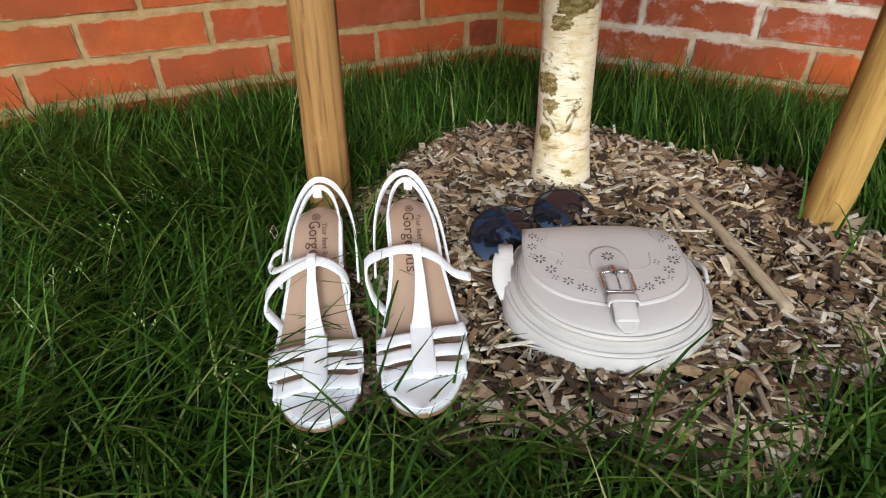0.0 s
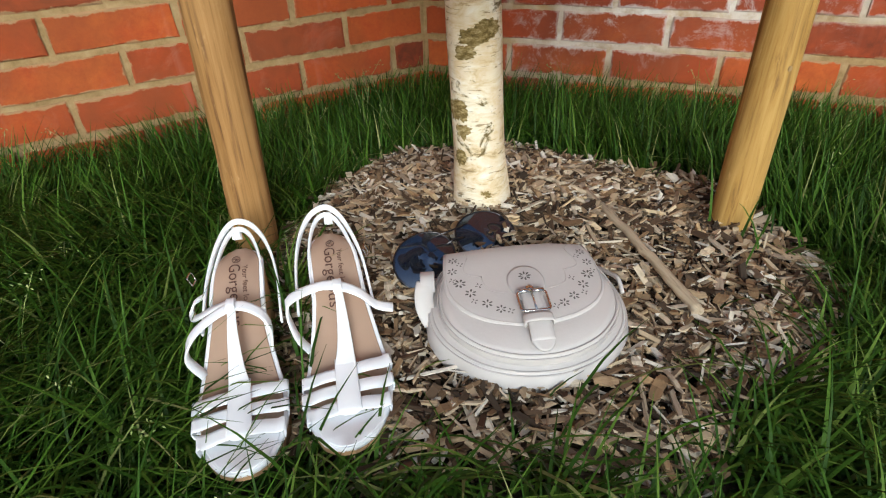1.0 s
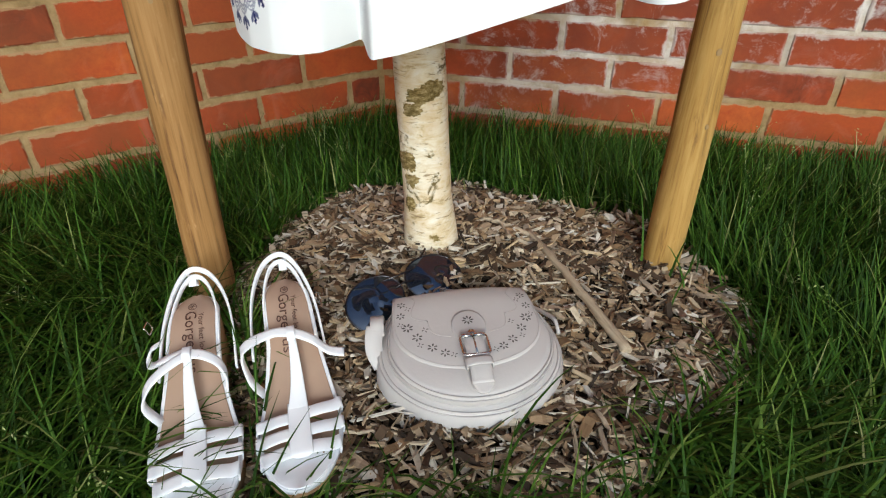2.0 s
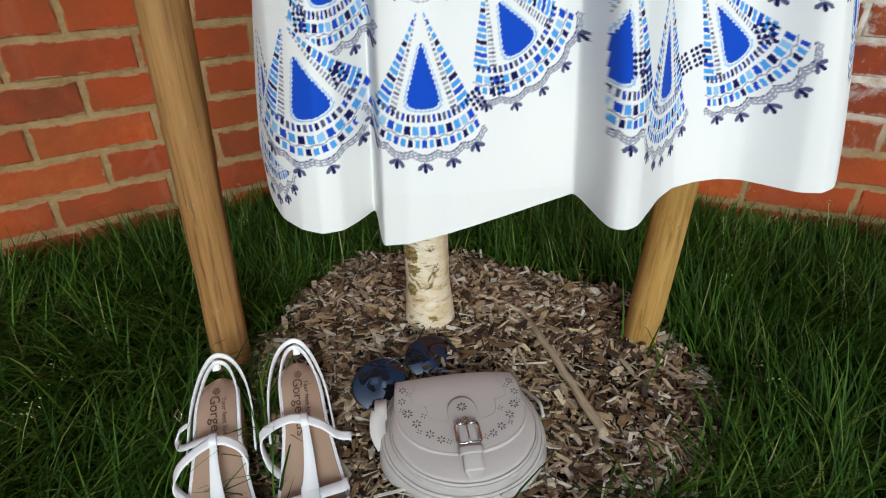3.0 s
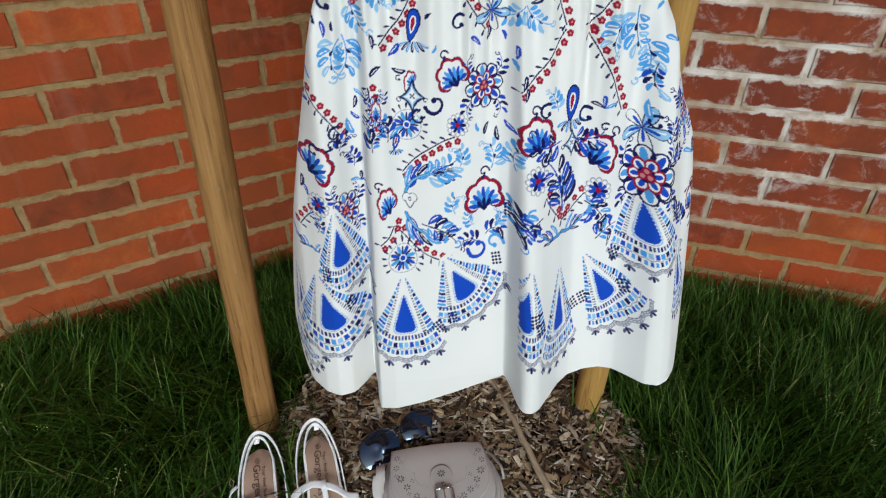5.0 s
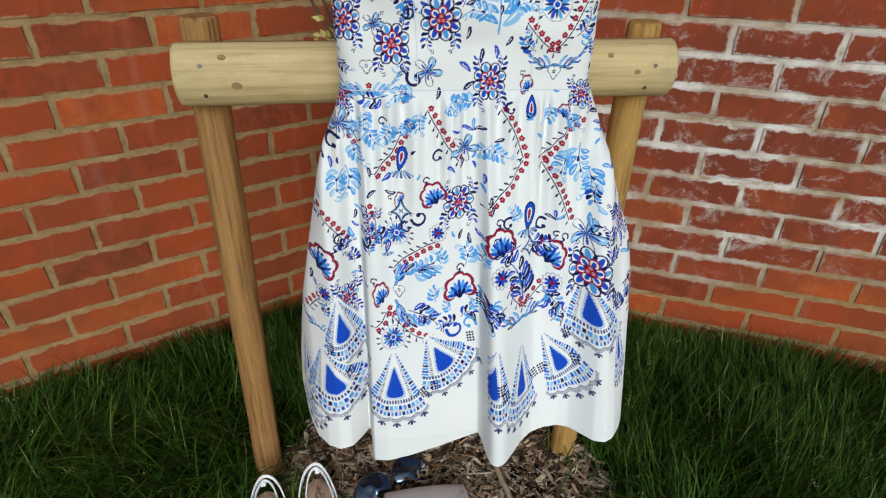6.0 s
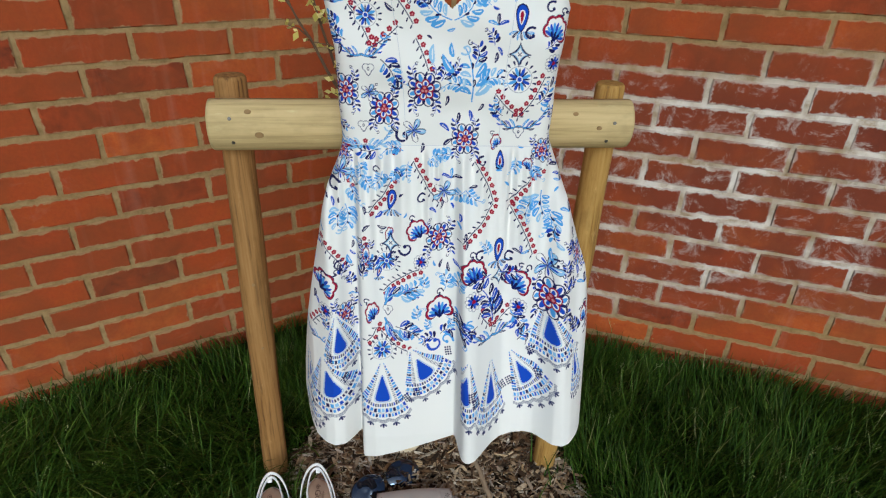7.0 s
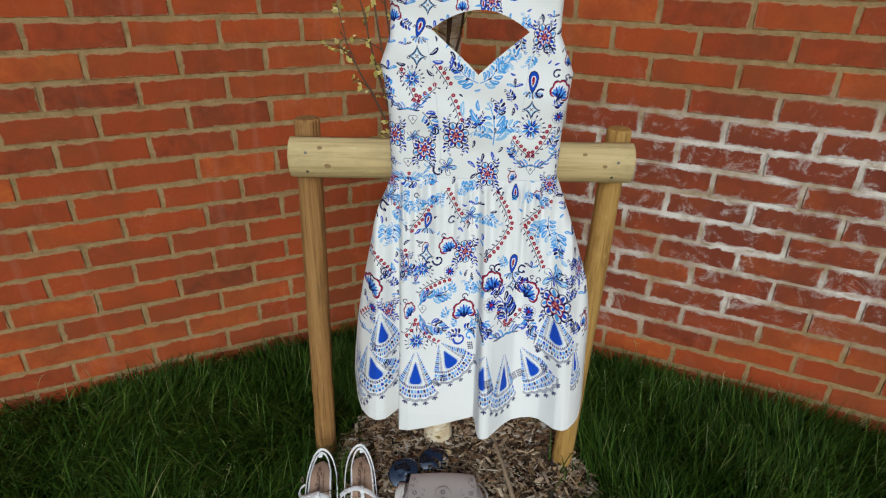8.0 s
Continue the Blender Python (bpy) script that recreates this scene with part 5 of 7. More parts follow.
FOLD = ((-0.115, -0.117), (-0.1, -0.089), (-0.091, -0.068), (-0.08, -0.045), (-0.062, -0.026), (-0.046, -0.018), (-0.03, -0.022), (-0.018, -0.036), (-0.008, -0.051), (-0.004, -0.058), (-0.001, 0.004), (0.02, 0.012), (0.05, 0.013), (0.09, 0.01), (0.127, 0.006), (0.145, 0.004), (0.149, 0.055), (0.154, 0.063), (0.161, 0.066), (0.17, 0.062), (0.182, 0.048), (0.198, 0.029), (0.213, 0.017), (0.232, 0.012), (0.25, 0.012), (0.264, 0.018), (0.277, 0.032), (0.29, 0.047), (0.304, 0.053), (0.316, 0.049), (0.33, 0.035), (0.34, 0.02), (0.36, -0.032))


_fx = np.linspace(-0.2, 0.5, 1400)
_fk = np.exp(-0.5 * (np.arange(-20, 21) / 3.5) ** 2)
FOLD_TABLE = np.convolve(np.pad(wave(_fx, FOLD), 20, "edge"), _fk / _fk.sum(), "valid")


def smooth_step(x):
    x = np.clip(x, 0, 1)
    return x * x * (3 - 2 * x)


def dress_depth(a, z, t):
    """How far the front stands out at a across, z up; t runs from -1 to 1 across."""
    d = wave(z, FRONT) + smooth_step((0.875 - z) / 0.40) * np.interp(a, _fx, FOLD_TABLE)
    pleat = smooth_step((0.886 - z) / 0.02) * smooth_step((z - 0.66) / 0.2)
    d = d + pleat * (0.0030 * np.sin(a * 340 + 2 * np.sin(a * 57)) + 0.0035 * np.sin(a * 190 + 1.3 * np.sin(a * 31)))
    d = d + smooth_step((0.88 - z) / 0.12) * smooth_step((z - 0.44) / 0.25) * (0.0045 * np.sin(a * 88 + 1.1 * np.sin(a * 23)) + 0.0030 * np.sin(a * 131 + 0.7))
    ripple = smooth_step((z - 0.90) / 0.05)
    d = d + ripple * (0.003 * np.sin(z * 70 + a * 22) + 0.003 * np.sin(a * 60 - z * 25))
    rim = np.sqrt(np.clip(1 - np.abs(t) ** 14, 0, 1))
    return d - (1 - rim) * 0.03


def dress_material():
    m, nt, b = material("printed_cotton", 0.9, spec=0.08)
    at = nt.nodes.new("ShaderNodeAttribute")
    at.attribute_name = "print"
    nt.links.new(at.outputs["Color"], b.inputs["Base Color"])
    b.inputs["Sheen Weight"].default_value = 0.04
    weave = grain(nt, place(nt), 900, 2, 0.5)
    soft = grain(nt, place(nt, (1, 1, 0.4)), 45, 3, 0.5)
    bump(nt, b, calc(nt, "ADD", calc(nt, "MULTIPLY", weave, 0.15), soft), 0.22, 0.003)
    return m


COTTON = dress_material()


def dress_sheet(name, z_lo, z_hi, nu, nv, parent, hole=False, label=""):
    t = np.linspace(-1, 1, nu)
    v = np.linspace(0, 1, nv)
    T, V = np.meshgrid(t, v)
    hem = wave(-0.109 + 0.232 * (T + 1), HEM_Z) if z_lo < 0.6 else z_lo
    Z = hem + V * (z_hi - hem)
    lo, hi = wave(Z, EDGE_L), wave(Z, EDGE_R)
    A = (lo + hi) / 2 + (hi - lo) / 2 * T
    D = dress_depth(A, Z, T)
    P = np.stack([A * AX.x + D * NX.x, A * AX.y + D * NX.y, Z], -1).reshape(-1, 3)
    idx = np.arange(nu * nv).reshape(nv, nu)
    F = np.stack([idx[:-1, :-1], idx[:-1, 1:], idx[1:, 1:], idx[1:, :-1]], -1).reshape(-1, 4)
    if hole:
        ac, zc = A[:-1, :-1].ravel(), Z[:-1, :-1].ravel()
        x = (ac - 0.126) / 0.077
        floor_z = 1.059 + 0.066 * np.abs(x) ** 0.95
        roof_z = 1.155 - 0.030 * x * x
        F = F[~((np.abs(x) < 1) & (zc > floor_z) & (zc < roof_z))]
    me = bpy.data.meshes.new(name)
    me.from_pydata(P.tolist(), [], F.tolist())
    me.materials.append(COTTON)
    me.polygons.foreach_set("use_smooth", np.ones(len(me.polygons), bool))
    col = me.color_attributes.new("print", "FLOAT_COLOR", "POINT")
    i = np.clip(((A - PRINT.a0) / PRINT.step).astype(int), 0, PRINT.w - 1).ravel()
    j = np.clip(((Z - PRINT.z0) / PRINT.step).astype(int), 0, PRINT.h - 1).ravel()
    rgba = np.ones((nu * nv, 4), np.float32)
    rgba[:, :3] = PRINT.c[j, i]
    col.data.foreach_set("color", rgba.ravel())
    me.update()
    return part(name, me, COTTON, parent, label)


def dress_back(name, z_lo, z_hi, parent):
    """The back of the dress: a plain gathered sheet that closes the sides and leans on the rail."""
    nu, nv = 70, 60
    t, v = np.linspace(-1, 1, nu), np.linspace(0, 1, nv)
    T, V = np.meshgrid(t, v)
    low = wave(-0.109 + 0.232 * (T + 1), HEM_Z) + 0.004 if z_lo < 0.6 else z_lo
    Z = low + V * (z_hi - low)
    lo, hi = wave(Z, EDGE_L), wave(Z, EDGE_R)
    A = (lo + hi) / 2 + (hi - lo) / 2 * T
    edge = dress_depth(A, Z, np.sign(T))
    rest = np.where(Z > 0.8, 0.885, 0.90) + 0.10 * smooth_step((0.8 - Z) / 0.35)
    rim = np.sqrt(np.clip(1 - np.abs(T) ** 4, 0, 1))
    D = edge * (1 - rim) + (rest + 0.010 * np.sin(A * 70) * smooth_step((0.85 - Z) / 0.3)) * rim
    D[:, 0] = dress_depth(A, Z, T)[:, 0]
    D[:, -1] = dress_depth(A, Z, T)[:, -1]
    P = np.stack([A * AX.x + D * NX.x, A * AX.y + D * NX.y, Z], -1).reshape(-1, 3)
    idx = np.arange(nu * nv).reshape(nv, nu)
    F = np.stack([idx[:-1, :-1], idx[1:, :-1], idx[1:, 1:], idx[:-1, 1:]], -1).reshape(-1, 4)
    me = mesh_of(name, P.tolist(), F.tolist(), COTTON, True)
    col = me.color_attributes.new("print", "FLOAT_COLOR", "POINT")
    i = np.clip(((A[:, ::-1] - PRINT.a0) / PRINT.step).astype(int), 0, PRINT.w - 1).ravel()
    j = np.clip(((Z - PRINT.z0) / PRINT.step).astype(int), 0, PRINT.h - 1).ravel()
    rgba = np.ones((nu * nv, 4), np.float32)
    rgba[:, :3] = PRINT.c[j, i]
    col.data.foreach_set("color", rgba.ravel())
    return part(name, me, COTTON, parent)


def dress():
    ob = empty("summer_dress")
    tagged(ob, "white cotton summer dress with blue and red floral print", "dress")
    dress_sheet("skirt", 0.440, 0.886, 700, 720, ob, label="gathered skirt with blue fan border above a white hem")
    dress_sheet("bodice", 0.8835, 1.27, 440, 560, ob, True, "fitted bodice with a keyhole below the neckline")
    dress_back("skirt_back", 0.445, 0.886, ob)
    dress_back("bodice_back", 0.8835, 1.02, ob)
    zs = np.linspace(-0.97, 0.97, 60)
    pts = []
    for t in zs:
        z = 0.885
        lo, hi = float(wave(z, EDGE_L)), float(wave(z, EDGE_R))
        a = (lo + hi) / 2 + (hi - lo) / 2 * t
        d = float(dress_depth(np.array(a), np.array(z), np.array(t))) + 0.0006
        p = AX * a + NX * d
        pts.append((p.x, p.y, z))
    part("waist_seam", tube(pts, 0.0005, 6), SEAM, ob)
    for a0, a1, z1 in ((0.068, 0.042, 1.110), (0.196, 0.214, 1.120)):
        pts = []
        for z in np.linspace(0.89, z1, 40):
            k = (z - 0.89) / (z1 - 0.89)
            a = a0 + (a1 - a0) * k * k
            lo, hi = float(wave(z, EDGE_L)), float(wave(z, EDGE_R))
            d = float(dress_depth(np.array(a), np.array(z), np.array((a - (lo + hi) / 2) / (hi - lo) * 2))) + 0.0002
            q = AX * a + NX * d
            pts.append((q.x, q.y, z))
        part("bodice_seam", tube(pts, 0.00045, 6), SEAM, ob)
    return ob


SEAM, _st, _sb = material("white_seam", 0.7)
_sb.inputs["Base Color"].default_value = (0.62, 0.64, 0.70, 1)
dress()

# ---- twigs of the birch ----
LEAF = island_material("young_leaf", [(0.0, (0.38, 0.33, 0.07)), (0.5, (0.58, 0.50, 0.14)), (1.0, (0.74, 0.64, 0.30))], rough=0.5)


def twigs():
    tree = bpy.data.objects["birch_tree"]
    off = Vector(tree.location)
    rng = random.Random(9)
    ends = [((0.335, -0.690, 0.66), (0.255, -0.750, 0.95), (0.215, -0.765, 1.32)), ((0.335, -0.690, 0.72), (0.262, -0.752, 0.98), (0.235, -0.76, 1.35)), ((0.335, -0.685, 0.70), (0.250, -0.742, 0.90), (0.190, -0.760, 1.22)),
            ((0.338, -0.685, 0.80), (0.275, -0.748, 1.02), (0.250, -0.765, 1.40)), ((0.350, -0.690, 0.95), (0.372, -0.715, 1.12), (0.390, -0.72, 1.45)), ((0.350, -0.685, 0.90), (0.395, -0.715, 1.12), (0.440, -0.73, 1.42)),
            ((0.352, -0.685, 1.00), (0.362, -0.700, 1.15), (0.370, -0.69, 1.50)), ((0.335, -0.690, 0.74), (0.240, -0.765, 0.96), (0.180, -0.79, 1.10))]
    leaf_v, leaf_f = [], []
    for a, b, c in ends:
        a, b, c = Vector(a), Vector(b), Vector(c)
        pts = []
        for i in range(15):
            t = i / 14
            p = a * (1 - t) ** 2 + b * 2 * t * (1 - t) + c * t * t
            pts.append(p - off + Vector((rng.gauss(0, 0.0015), rng.gauss(0, 0.0015), 0)))
        part("branch", tube(pts, [0.0040 * (1 - 0.75 * i / 14) for i in range(15)], 6), TWIG, tree)
        for k in range(7):
            i = rng.randrange(4, 14)
            d = Vector((rng.gauss(-0.5, 1), rng.gauss(-0.3, 0.6), rng.uniform(0.2, 1.3))).normalized() * rng.uniform(0.03, 0.075)
            q = [pts[i], pts[i] + d * 0.5 + Vector((0, 0, 0.005)), pts[i] + d]
            part("twig", tube(q, [0.0014, 0.001, 0.0005], 5), TWIG, tree)
            for m in (0.55, 0.8, 1.0):
                for _ in range(2):
                    c0 = pts[i] + d * m
                    u = Vector((rng.gauss(0, 1), rng.gauss(0, 1), rng.gauss(0, 1))).normalized()
                    w = u.orthogonal().normalized()
                    s = rng.uniform(0.008, 0.0165)
                    n0 = len(leaf_v)
                    leaf_v += [tuple(c0), tuple(c0 + u * s * 0.5 + w * s * 0.34), tuple(c0 + u * s * 1.1), tuple(c0 + u * s * 0.5 - w * s * 0.34)]
                    leaf_f.append((n0, n0 + 1, n0 + 2, n0 + 3))
    part("leaves", mesh_of("leaves", leaf_v, leaf_f, LEAF), LEAF, tree, "small yellow-green opening leaves")


twigs()


# ---- rail and stake details ----
def disc_mesh(r, n=12, squash=1.0, h=0.0012):
    bm = bmesh.new()
    top = [bm.verts.new((r * math.cos(6.2832 * k / n) * squash, r * math.sin(6.2832 * k / n), h)) for k in range(n)]
    low = [bm.verts.new((1.15 * r * math.cos(6.2832 * k / n) * squash, 1.15 * r * math.sin(6.2832 * k / n), -h)) for k in range(n)]
    bm.faces.new(top)
    for k in range(n):
        bm.faces.new((low[k], low[(k + 1) % n], top[(k + 1) % n], top[k]))
    return bm


CHROME, _c1, _c2 = material("chrome", 0.16, 1.0)
_c2.inputs["Base Color"].default_value = (0.62, 0.61, 0.60, 1)
STEEL, _s1, _s2 = material("dull_steel", 0.5, 1.0)
_s2.inputs["Base Color"].default_value = (0.16, 0.15, 0.14, 1)


def rail_marks():
    bar = bpy.data.objects["tree_stake_rail"]
    d = (Vector((0.715, -0.588, 0.868)) - Vector((0.104, -0.872, 0.868))).normalized()
    out = Vector((d.y, -d.x, 0))
    for along, q, r, kind in ((0.035, 0.45, 0.0026, "nail"), (0.036, -0.52, 0.0026, "nail"), (0.062, 0.72, 0.0035, "knot"), (0.077, -0.18, 0.0045, "knot"), (0.640, 0.25, 0.0026, "nail"), (0.632, -0.55, 0.0026, "nail"), (0.615, 0.05, 0.003, "knot"), (0.575, 0.62, 0.003, "knot")):
        n = (out * math.cos(q) + Vector((0, 0, math.sin(q)))).normalized()
        ob = part(kind, disc_mesh(r, 12, 1.4 if kind == "knot" else 1.0, 0.0008), STEEL if kind == "nail" else KNOT, bar)
        p = d * along + out * math.cos(q) * 0.041 * 0.86 + Vector((0, 0, math.sin(q) * 0.0412))
        ob.matrix_basis = Matrix.Translation(p) @ n.to_track_quat("Z", "Y").to_matrix().to_4x4()
    for st, marks in ((bpy.data.objects["tree_stake"], ((0.55, 0.62, 0.0035), (0.40, 0.75, 0.0028))), (bpy.data.objects["tree_stake.001"], ((0.33, 0.25, 0.004), (0.24, 0.55, 0.003)))):
        lean = (0.024, 0.012) if st.name == "tree_stake" else (0.012, 0.058)
        for z, g, r in marks:
            n = Vector((math.cos(g - 1.6), math.sin(g - 1.6), 0))
            ob = part("knot", disc_mesh(r, 12, 0.8, 0.0006), KNOT, st)
            t = (z + 0.1) / 1.02
            ob.matrix_basis = Matrix.Translation(Vector((lean[0] * t, lean[1] * t, z + 0.1)) + n * 0.0268) @ n.to_track_quat("Z", "Y").to_matrix().to_4x4()


rail_marks()

# ---- sandals ----
def leather(name, col, rough=0.45, fine=0.15, scale=260):
    m, nt, b = material(name, rough, spec=0.4)
    f = grain(nt, place(nt), scale, 5, 0.6)
    big = steps(nt, grain(nt, place(nt), 22, 3), 0.35, 0.75)
    c = mixed(nt, calc(nt, "MULTIPLY", big, fine), col, tuple(q * 0.72 for q in col))
    nt.links.new(c, b.inputs["Base Color"])
    bump(nt, b, f, 0.18, 0.001)
    return m


WHITE_LEATHER = leather("white_leather", (0.86, 0.86, 0.87), 0.42, 0.05)
INSOLE = leather("tan_insole", (0.42, 0.285, 0.20), 0.6, 0.3, 90)
SOLE = leather("tan_sole", (0.42, 0.25, 0.12), 0.7, 0.4, 60)
LETTER, _l1, _l2 = material("brown_lettering", 0.6)
_l2.inputs["Base Color"].default_value = (0.10, 0.045, 0.03, 1)

SHOE_W = ((0.0, 0.004), (0.004, 0.013), (0.012, 0.022), (0.03, 0.032), (0.055, 0.039), (0.085, 0.0405), (0.12, 0.0335), (0.16, 0.0265), (0.20, 0.0255), (0.225, 0.0240), (0.24, 0.0175), (0.247, 0.0085), (0.250, 0.003))


def shoe_w(y):
    return float(wave(y, SHOE_W))


def shoe_c(y, side):
    """The sole's middle line bends a little to the inside."""
    return side * (0.006 * math.sin(min(max(y, 0), 0.25) / 0.25 * math.pi) - 0.003)


def shoe_h(y):
    t = min(max((y - 0.075) / 0.15, 0), 1)
    return 0.024 + 0.064 * t * t * (3 - 2 * t) + 0.004 * max(0, (0.03 - y) / 0.03)


def slab(y0, y1, top, bottom, grow, side, n=26):
    """A sole layer between two heights, following the shoe's outline, with rounded rims."""
    bm = bmesh.new()
    cols = []
    for i in range(n + 1):
        t = i / n
        y = y0 + (y1 - y0) * (0.5 - 0.5 * math.cos(math.pi * t))
        w, c = max(shoe_w(y) + grow, 0.002), shoe_c(y, side)
        zt, zb = top(y), bottom(y)
        r = min(0.0015, (zt - zb) * 0.4)
        cols.append([bm.verts.new(p) for p in ((c - w, y, zb), (c - w, y, zt - r), (c - w + r, y, zt), (c, y, zt - 0.0008), (c + w - r, y, zt), (c + w, y, zt - r), (c + w, y, zb))])
    for a, b in zip(cols, cols[1:]):
        for k in range(6):
            bm.faces.new((a[k], a[k + 1], b[k + 1], b[k])).smooth = True
        bm.faces.new((a[6], a[0], b[0], b[6]))
    bm.faces.new(cols[0])
    bm.faces.new(cols[-1][::-1])
    bmesh.ops.recalc_face_normals(bm, faces=bm.faces)
    return bm


def spline(pts, n=22):
    """Catmull-Rom through the points."""
    P = [Vector(p) for p in pts]
    P = [P[0] * 2 - P[1]] + P + [P[-1] * 2 - P[-2]]
    out = []
    m = len(P) - 3
    for i in range(n + 1):
        t = i / n * m
        k = min(int(t), m - 1)
        u = t - k
        a, b, c, d = P[k:k + 4]
        out.append(0.5 * ((2 * b) + (c - a) * u + (2 * a - 5 * b + 4 * c - d) * u * u + (3 * b - a - 3 * c + d) * u ** 3))
    return out


def band(pts, wid, across, thick=0.0022, n=22):
    """A soft strap along the points; wid one number, (start, end) or a function of the way along; across: the way of its width."""
    bm = bmesh.new()
    P = spline(pts, n)
    across = Vector(across)
    rings = []
    for i, p in enumerate(P):
        d = (P[min(i + 1, n)] - P[max(i - 1, 0)]).normalized()
        s = (across - d * across.dot(d)).normalized()
        up = d.cross(s)
        w = (wid(i / n) if callable(wid) else wid if isinstance(wid, (int, float)) else wid[0] + (wid[1] - wid[0]) * i / n) / 2
        h = thick / 2
        rings.append([bm.verts.new(p + s * a * w + up * b * h) for a, b in ((-1, -0.3), (-0.93, 0.9), (-0.5, 1.15), (0.5, 1.15), (0.93, 0.9), (1, -0.3), (0.9, -1), (-0.9, -1))])
    for a, b in zip(rings, rings[1:]):
        for k in range(8):
            bm.faces.new((a[k], a[(k + 1) % 8], b[(k + 1) % 8], b[k])).smooth = True
    bm.faces.new(rings[0])
    bm.faces.new(rings[-1][::-1])
    bmesh.ops.recalc_face_normals(bm, faces=bm.faces)
    return bm


def lettering(name, text, size, x, y, parent, drape, mat, turn=-90):
    """Flat letters laid on a surface of height drape(x, y), reading towards the toe."""
    cu = bpy.data.curves.new(name, "FONT")
    cu.body, cu.size, cu.align_x = text, size, "LEFT"
    tmp = bpy.data.objects.new(name, cu)
    scene.collection.objects.link(tmp)
    bpy.context.view_layer.update()
    me = bpy.data.meshes.new_from_object(tmp.evaluated_get(bpy.context.evaluated_depsgraph_get()))
    bpy.data.objects.remove(tmp)
    m = pose(x, y, 0, 0, 0, turn)
    for v in me.vertices:
        p = m @ v.co
        v.co = (p.x, p.y, drape(p.x, p.y))
    me.materials.clear()
    me.materials.append(mat)
    return part(name, me, mat, parent)


def ring_mesh(r, thick, seg=28, sides=6):
    pts = [(r * math.cos(6.2832 * k / seg), r * math.sin(6.2832 * k / seg), 0) for k in range(seg + 1)]
    return tube(pts, thick, sides, caps=False)


def box_frame(w, h, thick):
    """A rounded rectangular wire frame in the xy plane."""
    pts, r = [], min(w, h) * 0.16
    for cx, cy, g0 in ((w / 2 - r, h / 2 - r, 0), (-w / 2 + r, h / 2 - r, 90), (-w / 2 + r, -h / 2 + r, 180), (w / 2 - r, -h / 2 + r, 270)):
        for k in range(5):
            g = radians(g0 + 22.5 * k)
            pts.append((cx + r * math.cos(g), cy + r * math.sin(g), 0))
    pts.append(pts[0])
    return tube(pts, thick, 6, caps=False)


